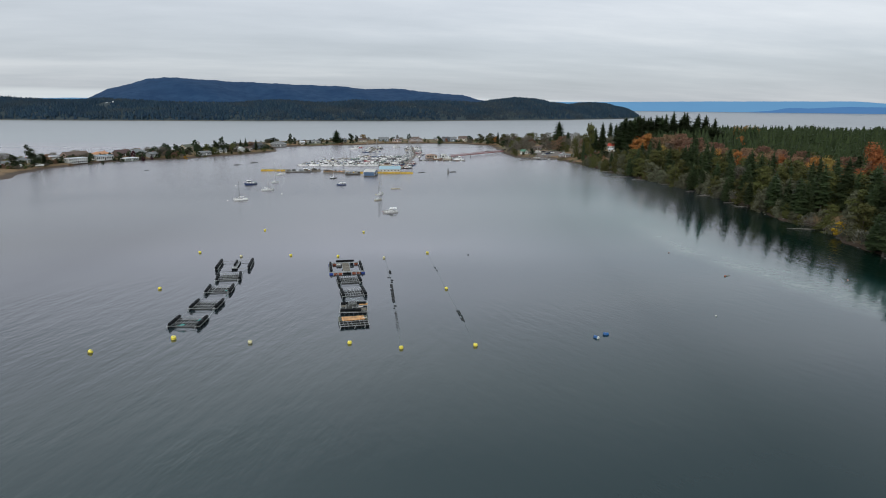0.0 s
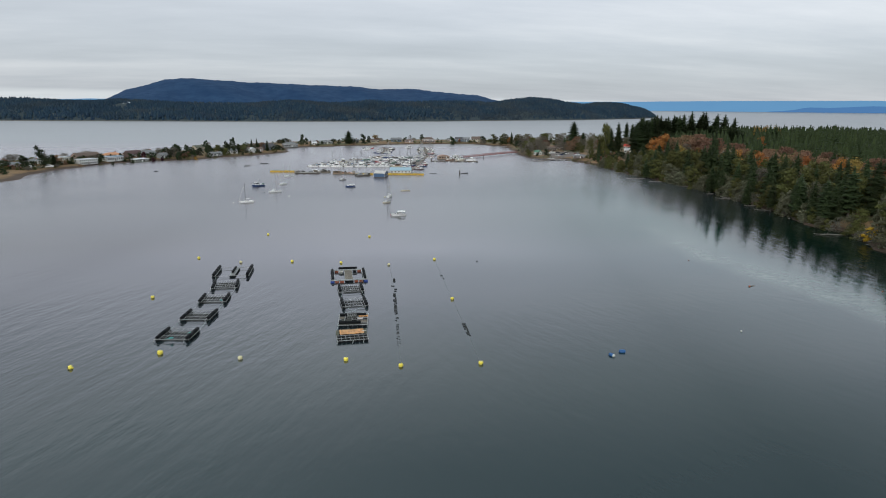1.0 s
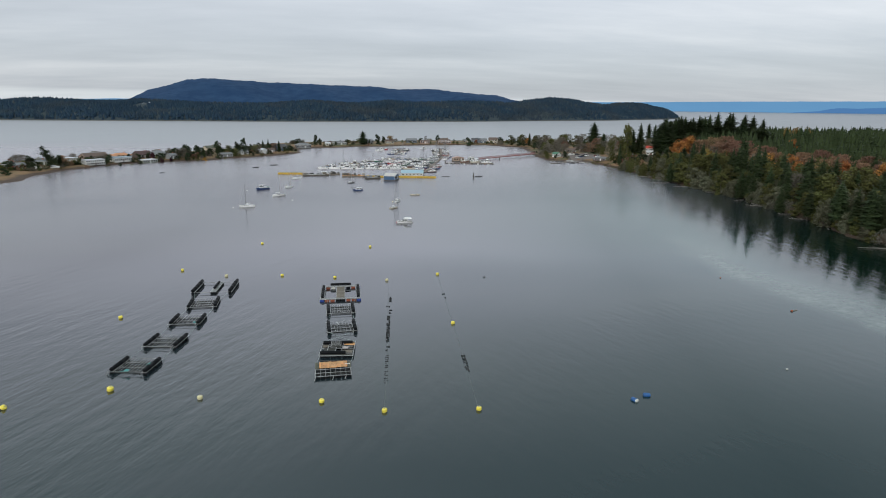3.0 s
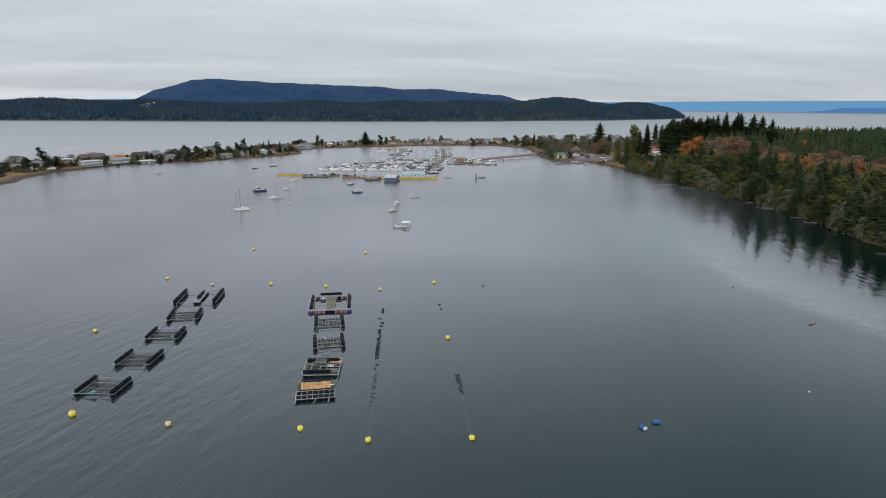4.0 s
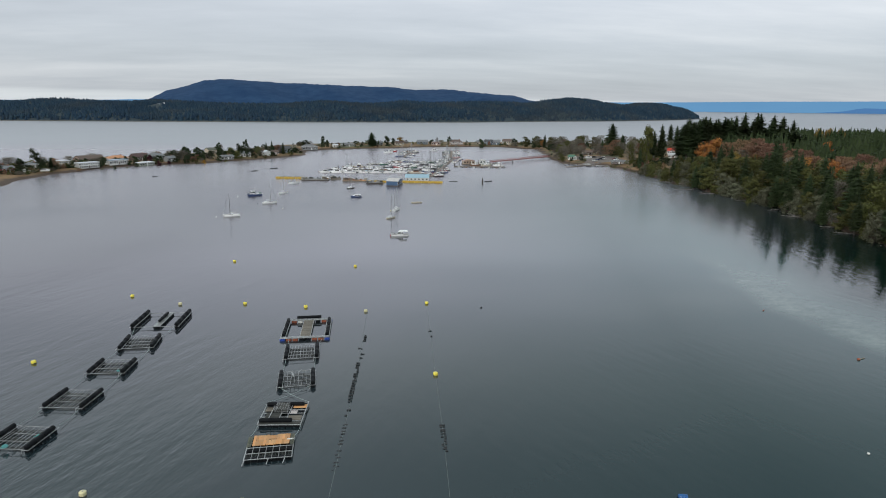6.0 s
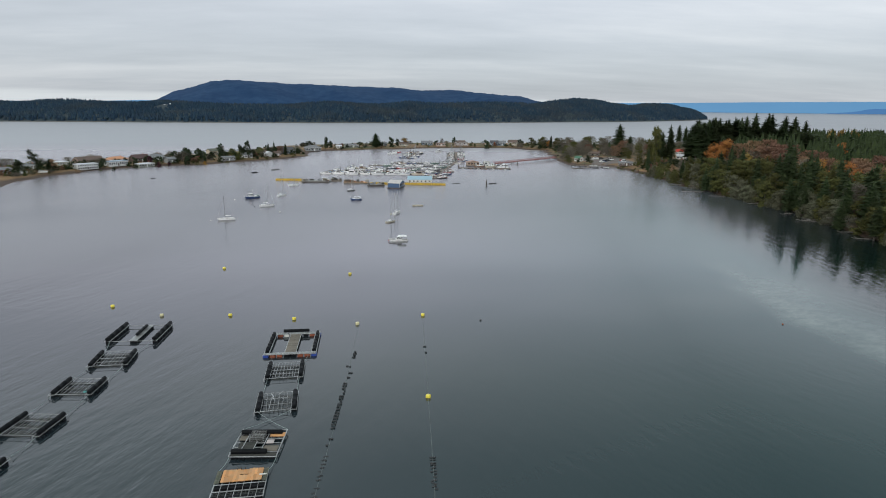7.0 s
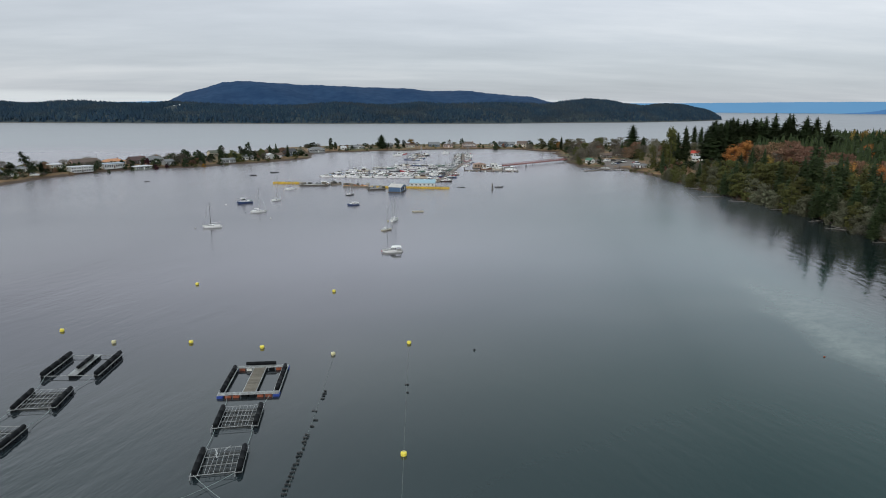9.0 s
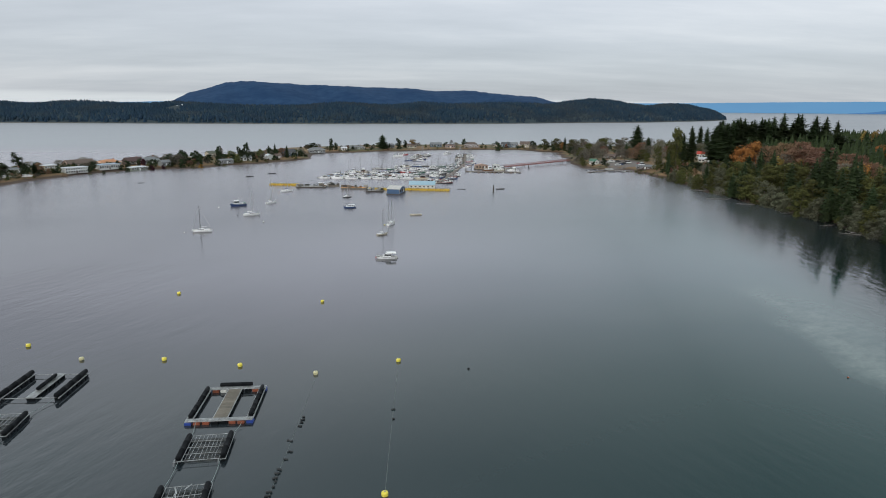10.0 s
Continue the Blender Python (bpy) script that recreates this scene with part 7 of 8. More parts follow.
pile_cluster(57.4, 420.9, 3.6, "dark timber pile standing alone in the water")
for x, y in ((52, 528), (88, 540), (104, 556)):
    pile_cluster(x, y, 3.0, "dark timber pile by the dock")

# fuel dock, ramp and bridge to the shore
pontoon(52, 529.5, 92, 523, 4.0, "broad grey dock at the foot of the bridge", 5)
pontoon(60, 545, 90, 552, 3.2, "grey dock below the bridge", 3)
SMALL = [skiff(4.6, "small white open boat tied at the broad dock", GEL, "open boats at the broad dock"),
         skiff(4.8, "small dark open boat tied at the broad dock", BLACKHULL, "open boats at the broad dock", thwarts=1),
         skiff(4.4, "small brown open boat tied at the broad dock", TEAK, "open boats at the broad dock", cover=DECKWOOD, thwarts=0)]
for k, ob in enumerate(SMALL):
    put(ob, 55 + 2.9 * k, 524.5 - 0.45 * k, 82)
for k in range(3, 13):
    copy_thing(SMALL[(0, 1, 2, 1, 0, 2, 2, 1, 0, 1, 2, 0, 1)[k]], pose(55 + 2.9 * k, 524.5 - 0.45 * k, 0, 0, 0, (82, 262)[k % 2] + 9 * math.sin(k * 2.3)))
put(workboat(9.5, "tan fishing boat with high wheelhouse at the fuel dock", BEIGE, group="fishing boats in the marina"), 79, 536, 25)
put(workboat(8.5, "rust-brown fishing boat at the fuel dock", TEAK, group="fishing boats in the marina"), 70, 538, 15)
put(cruiser(9.0, "tall white fly-bridge cruiser at the fuel dock", top=GREYTARP, stripe=NAVY), 88, 534, 170)


def bridge():
    """A long red-brown trussed ramp on timber bents, from the dock up to the shore."""
    ob = empty("foot_bridge", Matrix(), "long red-brown trestle bridge from dock to shore", "bridge")
    a, b = Vector((84, 553, 1.7)), Vector((148, 603, 2.6))
    d = (b - a).normalized()
    side = Vector((-d.y, d.x, 0)).normalized()
    k = 18
    for i in range(k):
        p, q = a.lerp(b, i / k), a.lerp(b, (i + 0.97) / k)
        bm = bmesh.new()
        box(bm, (0, 0, 0), ((q - p).length, 2.6, 0.22))
        bm.transform(Matrix.Translation((p + q) / 2) @ d.to_track_quat("X", "Z").to_matrix().to_4x4())
        part("deck_panel", bm, REDBRIDGE, ob)
    for s in (-1, 1):
        bm = bmesh.new()
        for z, r in ((1.15, 0.08), (0.6, 0.05), (-0.35, 0.2)):
            rod(bm, a + side * s * 1.3 + Vector((0, 0, z)), b + side * s * 1.3 + Vector((0, 0, z)), r, 6)
        for i in range(k + 1):
            p = a.lerp(b, i / k) + side * s * 1.3
            rod(bm, p + Vector((0, 0, -0.3)), p + Vector((0, 0, 1.15)), 0.06, 5)
        part("railing", bm, REDBRIDGE, ob)
    for i in range(5):
        p = a.lerp(b, (i + 0.4) / 5)
        bm = bmesh.new()
        for s in (-1, 1):
            rod(bm, p + side * s * 1.4 + Vector((0, 0, -4)), p + side * s * 1.1 + Vector((0, 0, -0.3)), 0.2, 7)
        box(bm, p + Vector((0, 0, -0.45)), (0.35, 3.4, 0.35), math.degrees(math.atan2(d.y, d.x)))
        part("trestle", bm, PILE, ob)


bridge()


def gangway(x0, y0, z0, x1, y1, z1, label):
    ob = empty("gangway", Matrix(), label, "gangway")
    a, b = Vector((x0, y0, z0)), Vector((x1, y1, z1))
    d = (b - a)
    side = Vector((-d.y, d.x, 0)).normalized()
    bm = bmesh.new()
    box(bm, (0, 0, 0), (d.length, 1.5, 0.15))
    bm.transform(Matrix.Translation((a + b) / 2) @ d.to_track_quat("X", "Z").to_matrix().to_4x4())
    part("walkway", bm, ALU, ob)
    for s in (-1, 1):
        bm = bmesh.new()
        rod(bm, a + side * s * 0.75 + Vector((0, 0, 1)), b + side * s * 0.75 + Vector((0, 0, 1)), 0.06, 5)
        for i in range(8):
            p = a.lerp(b, i / 7) + side * s * 0.75
            rod(bm, p, p + Vector((0, 0, 1)), 0.04, 4)
        part("handrail", bm, ALU, ob)


gangway(146, 607, 3.0, 138, 640, 0.7, "grey metal gangway beside the bridge head")
boathouse(66, 551, 9.5, 6, 2.9, 5, TANWALL, surface("pink_brown_roof", (0.42, 0.28, 0.23), 0.7, wear=(0.30, 0.20, 0.17), grain=1.2), "low tan marina office on the dock with a pinkish roof", 1.0, 4)
boathouse(77, 547, 4.5, 4, 3.6, 3, WHITEWALL, PALEROOF, "small white fuel shed on the dock", 0.4, 2)


# ---- houses on the spit and by the boat ramp ----
def siding(name, c):
    return surface(name, c, 0.75, wear=tuple(v * 0.75 for v in c), grain=1.2, broad=0.3, depth=0.01)


def shingles(name, c):
    return surface(name, c, 0.85, wear=tuple(v * 0.6 for v in c), grain=1.6, broad=0.25, depth=0.03)


W_WHITE, W_CREAM, W_GREY, W_BLUE = siding("white_siding", (0.70, 0.69, 0.66)), siding("cream_siding", (0.46, 0.40, 0.30)), siding("grey_siding", (0.22, 0.225, 0.22)), siding("blue_grey_siding", (0.13, 0.18, 0.23))
W_GREEN, W_BROWN, W_PINK, W_TAN = siding("grey_green_siding", (0.22, 0.24, 0.19)), siding("brown_siding", (0.12, 0.085, 0.07)), siding("pink_beige_siding", (0.40, 0.28, 0.23)), siding("tan_wood_siding", (0.32, 0.24, 0.16))
R_DARK, R_GREY, R_BROWN, R_ORANGE = shingles("charcoal_shingles", (0.085, 0.085, 0.09)), shingles("grey_shingles", (0.20, 0.205, 0.21)), shingles("brown_shingles", (0.14, 0.10, 0.082)), shingles("orange_tiles", (0.56, 0.27, 0.14))
R_WHITE, R_MAROON, R_GREEN, R_RED, R_PALEBLUE = shingles("white_roofing", (0.66, 0.67, 0.70)), shingles("maroon_shingles", (0.095, 0.055, 0.052)), shingles("green_roof", (0.10, 0.22, 0.15)), shingles("red_roof", (0.50, 0.07, 0.045)), shingles("pale_blue_roof", (0.42, 0.50, 0.58))
FRAME = siding("white_trim", (0.74, 0.74, 0.72))
BRICK = surface("chimney_brick", (0.27, 0.13, 0.09), 0.85, wear=(0.17, 0.09, 0.07), grain=4)


def house(x, y, w, d, h, rise, turn, wall, roof, label, style="gable", bays=4, floors=1, chimney=True):
    """A house facing its local -y: walls, roof with overhang, framed windows by bay and floor, a door, a chimney."""
    z = ground(x, y)
    ob = empty("house", pose(x, y, z - 0.3, 0, 0, turn), label, "house", "houses round the bay")
    h += 0.3
    bm = bmesh.new()
    if style == "gable":
        loft(bm, [[(xx, -d / 2, 0), (xx, d / 2, 0), (xx, d / 2, h), (xx, 0, h + rise), (xx, -d / 2, h)] for xx in (-w / 2, w / 2)])
    else:
        box(bm, (0, 0, h / 2), (w, d, h))
    bmesh.ops.recalc_face_normals(bm, faces=bm.faces)
    part("wall", bm, wall, ob)
    o = 0.45
    if style == "gable":
        a = math.degrees(math.atan2(rise, d / 2))
        n = math.hypot(d / 2, rise) + o
        for s in (-1, 1):
            bm = bmesh.new()
            box(bm, (0, s * (d / 4 + 0.18), h + rise / 2 + 0.05), (w + 2 * o, n, 0.16), rx=-s * a)
            part("roof", bm, roof, ob)
    elif style == "hip":
        bm = bmesh.new()
        r = max(0.2, w / 2 - d / 2)
        lo = [bm.verts.new(p) for p in ((-w / 2 - o, -d / 2 - o, h), (w / 2 + o, -d / 2 - o, h), (w / 2 + o, d / 2 + o, h), (-w / 2 - o, d / 2 + o, h))]
        b0, b1 = bm.verts.new((-r, 0, h + rise)), bm.verts.new((r, 0, h + rise))
        for f in ((lo[0], lo[1], b1, b0), (lo[1], lo[2], b1), (lo[2], lo[3], b0, b1), (lo[3], lo[0], b0), (lo[3], lo[2], lo[1], lo[0])):
            bm.faces.new(f)
        part("roof", bm, roof, ob)
        bm = bmesh.new()
        box(bm, (0, 0, h - 0.10), (w + 2 * o - 0.04, d + 2 * o - 0.04, 0.18))
        part("eaves", bm, FRAME, ob)
    else:
        bm = bmesh.new()
        box(bm, (0, 0, h + 0.12), (w + 2 * o, d + 2 * o, 0.26), bevel=0.03)
        box(bm, (0, 0, h + 0.30), (w * 0.96, d * 0.9, 0.12))
        part("roof", bm, roof, ob)
    pane = bpy.data.meshes.new("window_pane")
    frame_me = bpy.data.meshes.new("window_frame")
    fh = (h - 0.3) / floors
    ww, wh = min(2.4, w / bays * 0.62), fh * 0.46
    b = bmesh.new()
    box(b, (0, -0.02, 0), (ww, 0.05, wh))
    b.to_mesh(pane), b.free()
    pane.materials.append(GLASS)
    b = bmesh.new()
    for s in (-1, 1):
        box(b, (s * (ww / 2 + 0.06), -0.04, 0), (0.12, 0.12, wh + 0.24))
        box(b, (0, -0.04, s * (wh / 2 + 0.06)), (ww, 0.12, 0.12))
    box(b, (0, -0.05, 0), (0.07, 0.08, wh))
    b.to_mesh(frame_me), b.free()
    frame_me.materials.append(FRAME)
    door_bay = bays // 2
    spots = []
    for f in range(floors):
        zc = 0.3 + fh * (f + 0.55)
        for k in range(bays):
            if f == 0 and k == door_bay:
                continue
            spots.append((-w / 2 + w * (k + 0.5) / bays, -d / 2, zc, 0))
        spots.append((w / 2, 0, zc, 90))
    for sx, sy, sz, t in spots:
        fr = new("window", frame_me)
        fr.parent = ob
        fr.matrix_basis = pose(sx, sy, sz, 0, 0, t)
        p = new("pane", pane)
        p.parent = fr
    bm = bmesh.new()
    box(bm, (-w / 2 + w * (door_bay + 0.5) / bays, -d / 2 - 0.04, 0.3 + 1.02), (0.95, 0.08, 2.04), bevel=0.01)
    part("door", bm, FRAME if wall is not W_WHITE else W_BROWN, ob)
    if chimney:
        bm = bmesh.new()
        box(bm, (w * 0.28, d * 0.12, h + rise * 0.7 + 0.4), (0.7, 0.7, 1.6))
        box(bm, (w * 0.28, d * 0.12, h + rise * 0.7 + 1.2), (0.85, 0.85, 0.14))
        part("chimney", bm, BRICK, ob)
    if style != "gable" and floors > 1:
        bm = bmesh.new()
        box(bm, (0, -d / 2 - 0.8, 0.3 + fh), (w * 0.8, 1.6, 0.16))
        for k in range(9):
            rod(bm, (-w * 0.4 + w * 0.1 * k, -d / 2 - 1.55, 0.3 + fh), (-w * 0.4 + w * 0.1 * k, -d / 2 - 1.55, 1.3 + fh), 0.04, 4)
        rod(bm, (-w * 0.4, -d / 2 - 1.55, 1.3 + fh), (w * 0.4, -d / 2 - 1.55, 1.3 + fh), 0.05, 4)
        part("balcony", bm, FRAME, ob)
    return ob


LEFT = 53
house(-258.1, 480.6, 9.4, 6.4, 2.24, 1.02, LEFT, W_GREY, R_GREY, "low grey house with grey roof on the spit", "hip", 4)
house(-248, 470, 7.6, 6.4, 2.41, 1.36, LEFT, siding("red_siding", (0.30, 0.05, 0.045)), R_GREY, "red boarded house with grey roof near the beach", "gable", 4)
house(-247, 497, 10.1, 6.4, 2.41, 1.02, LEFT, W_GREEN, R_GREY, "low grey-green bungalow under trees", "hip", 4)
house(-231, 507, 7.4, 6.4, 4.4, 0.34, LEFT, W_CREAM, R_WHITE, "cream two-storey house with a flat white roof", "flat", 5, 2, False)
house(-226.5, 537, 18.4, 9.6, 2.92, 2.5, LEFT, W_PINK, R_BROWN, "long low building with a broad brown roof", "gable", 9, 1, False)
house(-216.5, 511, 14.6, 6.4, 3.61, 0.34, LEFT, W_WHITE, R_WHITE, "long white two-storey building with rows of windows", "flat", 9, 2, False)
house(-204.5, 532, 14.4, 6.4, 3.35, 0.42, LEFT, W_WHITE, R_PALEBLUE, "long white building with a pale flat roof", "flat", 9, 1, False)
house(-211.5, 549, 15.0, 8.0, 2.75, 1.87, LEFT, W_PINK, R_ORANGE, "house with a bright orange tiled hip roof", "hip", 6)
house(-198, 559, 12.4, 8.0, 2.7, 2.5, LEFT, W_BROWN, R_MAROON, "dark house with a steep maroon roof", "gable", 5)
house(-186.5, 539, 12.4, 5.6, 2.49, 0.68, LEFT, W_GREEN, R_WHITE, "pale green low house with a white roof", "hip", 7)
house(-188.1, 564.6, 12.5, 7.2, 3.27, 2.21, LEFT, W_GREY, R_GREY, "grey house with a grey shingled roof", "hip", 5)
house(-173.5, 555, 7.0, 5.6, 2.75, 1.53, LEFT, W_GREY, R_GREY, "small grey house beside a burgundy tree", "gable", 3)
house(-161, 632, 11.2, 7.6, 3.17, 1.94, 45, W_CREAM, shingles("mossy_shingles", (0.12, 0.125, 0.095)), "cream house with a mossy roof behind trees", "gable", 4)
house(-137, 585, 10.4, 6.8, 2.46, 1.06, 40, W_GREY, R_GREY, "low grey cabin with a grey roof by the beach", "gable", 5)
house(-126, 601, 9.6, 6.8, 2.64, 1.67, 40, W_WHITE, R_GREY, "white house with a grey roof by the beach", "gable", 4)
house(-110, 617, 6.8, 6.8, 2.82, 1.67, 130, W_WHITE, R_WHITE, "small white house with its gable to the bay", "gable", 3)
house(-104, 626, 6.0, 5.1, 2.46, 1.23, 42, W_PINK, R_BROWN, "small beige cottage with a brown roof", "gable", 3)
house(-97.5, 645, 10.2, 6.8, 3.52, 2.64, 40, W_BLUE, R_DARK, "blue-grey house with a steep dark roof", "gable", 4, 2)
house(-82, 708, 15.8, 8.1, 3.31, 2.16, 20, W_GREY, R_GREY, "grey house with a hipped roof above the beach", "hip", 6)
house(-57, 732, 5.3, 4.5, 2.39, 1.08, 22, W_WHITE, R_WHITE, "small white cabin on the narrow beach", "gable", 2, 1, False)
house(-44, 742, 15.0, 7.2, 2.48, 1.44, 18, W_GREEN, R_GREY, "low green bungalow with a grey roof", "hip", 6)
house(14, 768, 9.7, 7.2, 2.76, 1.62, 8, W_CREAM, R_BROWN, "cream cottage under a yellow tree", "gable", 4)
house(42, 785, 12.3, 7.2, 2.94, 1.98, 5, W_BLUE, R_GREY, "pale blue-grey house with a grey roof", "gable", 5)
house(58, 779, 11.4, 7.2, 3.31, 0.45, 2, W_PINK, R_BROWN, "flat-roofed pinkish house with a veranda", "flat", 5, 1, False)
house(82, 780, 15.8, 9.9, 3.68, 2.52, 0, W_PINK, R_BROWN, "large pinkish-brown house with a hipped roof", "hip", 6, 2)
house(112, 788, 7.9, 6.3, 2.76, 1.62, -8, W_TAN, R_GREY, "tan cottage with a grey roof", "gable", 3)
house(131, 786, 10.6, 7.2, 3.31, 2.16, -12, W_BLUE, R_GREY, "blue-grey house with tall gable", "gable", 4, 2)
house(122, 784, 9.0, 7.2, 3.50, 2.16, -20, W_BLUE, R_DARK, "slate blue house with a dark roof", "gable", 4, 2)
house(144, 781, 10.5, 7.2, 4.05, 2.52, -25, W_CREAM, R_BROWN, "cream two-storey house with a brown roof", "gable", 4, 2)
house(-10, 770, 8.8, 6.3, 2.58, 1.44, 15, W_GREY, R_GREY, "small grey house between dark trees", "gable", 3)
# by the boat ramp
house(161, 573, 6.0, 4.8, 2.4, 1.6, -60, W_WHITE, R_GREEN, "small white hall with a green roof by the ramp", "gable", 3, 1, False)
house(186, 527, 13.0, 6.0, 1.9, 0.9, -28, W_BROWN, R_GREY, "long low shed with a grey roof at the water's edge", "gable", 5, 1, False)
house(191, 622, 9.7, 7.2, 2.58, 1.44, -30, W_BROWN, R_BROWN, "low brown house behind bushes", "gable", 4)
house(206, 640, 8.8, 7.2, 2.58, 1.44, -30, W_TAN, R_BROWN, "low tan house behind bushes", "gable", 4)
house(283, 640, 6.4, 6.0, 3.2, 2.2, -35, W_WHITE, R_RED, "white house with a bright red roof among firs", "gable", 3)
house(262, 588, 11.4, 7.2, 2.76, 1.35, -35, W_WHITE, R_WHITE, "long white house with orange trim among firs", "gable", 4)
house(240, 585, 7.9, 6.3, 2.76, 1.44, -35, W_GREY, R_GREY, "grey house half hidden by firs", "gable", 3)


def hilltop_house(x, z, w, h):
    """A white house on a tall base in a clearing of the island's wood."""
    y = float(np.interp(x, [p[0] for p in ISLE_FOOT], [p[1] for p in ISLE_FOOT])) + 212
    foot = float(isle_height(np.array([float(x)]), np.array([212.0]))[0]) - 3
    ob = empty("hilltop_house", pose(x, y, foot), "small white house in a clearing on the island's wooded hill", "house", "houses on the island")
    top = z + 1.5 - foot
    bm = bmesh.new()
    loft(bm, [[(xx, -4, 0), (xx, 4, 0), (xx, 4, top), (xx, 0, top + 2), (xx, -4, top)] for xx in (-w / 2, w / 2)])
    bmesh.ops.recalc_face_normals(bm, faces=bm.faces)
    part("wall", bm, W_WHITE, ob)
    for s in (-1, 1):
        bm = bmesh.new()
        box(bm, (0, s * 2.1, top + 1.05), (w + 1, 5.0, 0.2), rx=-s * math.degrees(math.atan2(2, 4)))
        part("roof", bm, R_WHITE, ob)
    for k in (-1, 0, 1):
        bm = bmesh.new()
        box(bm, (k * w * 0.28, -4.02, top - h * 0.6), (w * 0.15, 0.1, 1.4))
        part("window", bm, GLASS, ob)


for hx, hz, hw, hh in zip(ISLE_HOUSES, (47.1, 43.8), (7, 5), (3, 3)):
    hilltop_house(hx, hz, hw, hh)

# garden and beach trees of the spit
def leaning_pine(name, seed):
    """Flat, ragged plates of needles stepping up a leaning stem, open between them."""
    rng = np.random.default_rng(seed)
    tris = []
    for k in range(9):
        t = 0.16 + 0.82 * k / 8
        lean = -0.30 * t * t * 10
        reach = 3.4 * (1.08 - t) ** 0.6 * rng.uniform(0.7, 1.15)
        a = rng.uniform(0, 6.28) if k < 7 else 3.1
        centre = np.array([lean + math.cos(a) * reach * 0.45, math.sin(a) * reach * 0.45, 12 * t])
        count = 240 if k < 7 else 110
        p = centre + rng.normal(size=(count, 3)) * np.array([reach * 0.42, reach * 0.42, 0.42])
        d = rng.normal(size=(count, 3)) * np.array([1, 1, 0.5])
        d /= np.linalg.norm(d, axis=1)[:, None]
        e = np.cross(d, rng.normal(size=(count, 3)))
        e /= np.linalg.norm(e, axis=1)[:, None]
        w = rng.uniform(0.2, 0.5, count)[:, None]
        tris.append(np.stack([p - d * w, p + d * w * 0.9, p + e * w * 0.8], 1).reshape(-1, 3))
    v = np.concatenate(tris)
    return tri_mesh(name, v, np.arange(len(v)).reshape(-1, 3))


PINES = Kind("pine_tree", "wind-leaned dark pine on the point", "tree", "garden trees on the spit", EVERGREEN, [lambda: leaning_pine("pine_crown", 61)], 12, 3.4, 0.26, 0.22, 8)
PINES.plant(-231.5, 481, 14.5, 10, turn=10)
FIRS.plant(-228.5, 487, 8.5, 7, label="low dark fir beside the leaning pine", group="garden trees on the spit")
FIRS.plant(-17.5, 752, 15.5, 15.5, label="broad dark pyramid-shaped fir on the spit")
for x, y, h, w in ((-1, 757, 11.5, 9), (7, 770, 8.5, 6), (-10, 762, 6, 5), (108, 756, 12, 9), (-124, 601, 15, 8), (-129, 597, 12, 6), (-110, 620, 12, 5), (-106, 626, 13, 5), (-97, 632, 11, 5), (-70, 731, 12.5, 7), (-66, 734, 8, 6), (-48, 735, 5, 5), (-152, 620, 11, 7), (-165, 601, 8, 6)):
    (ROUNDS if w > 5.5 else FIRS).plant(x, y, h, w)
PALEGOLDS.plant(15, 770, 9.5, 12, label="round pale yellow autumn tree on the spit")
for x, y, h, w, k in ((-226.5, 488, 8.5, 8, RUSTS), (-198, 512, 4, 4, ROUNDS), (-189, 528, 4, 4, ROUNDS), (-176, 538, 4.5, 5, REDS), (-186, 547, 6, 6, REDS), (-160, 553, 7, 6, ROUNDS), (-167, 575, 10, 9, ROUNDS), (-158, 572, 9, 8, ROUNDS), (-172, 583, 8, 8, ROUNDS),
                      (-150, 565, 8, 5, FIRS), (-157, 561, 4, 6, RUSTS), (-138, 603, 8, 9, OLIVES), (-128, 588, 7, 9, OLIVES), (-143, 590, 9, 8, ROUNDS), (-146, 606, 10, 4, BARES), (-112, 606, 6, 7, BARES), (-118, 622, 8, 8, OLIVES), (-108, 602, 3, 5, OLIVEBUSH),
                      (-103, 640, 8, 7, RUSTS), (-90, 628, 4, 6, OLIVEBUSH), (-88, 648, 5, 6, ROUNDS), (30, 775, 4, 4, OLIVES), (74, 782, 10, 7, ROUNDS), (60, 790, 8, 5, BARES), (98, 775, 4, 5, OLIVES), (122, 778, 5, 5, ORANGES), (140, 776, 4, 5, OLIVES), (-244, 500, 7, 7, ROUNDS), (-222, 514, 5, 7, ROUNDS),
                      (-258, 480, 6, 6, RUSTS), (-248, 515, 6, 7, BARES), (-216, 520, 4, 6, ROUNDS), (-172, 548, 3, 4, REDS), (-134, 570, 3, 5, OLIVEBUSH), (-214, 494, 2.5, 4, RUSTS), (-205, 508, 2.5, 4, OLIVEBUSH), (-192, 519, 2.2, 5, OLIVEBUSH), (-147, 556, 3, 5, GOLDS), (-152, 553, 3, 4, OLIVEBUSH)):
    k.plant(x, y, h, w)


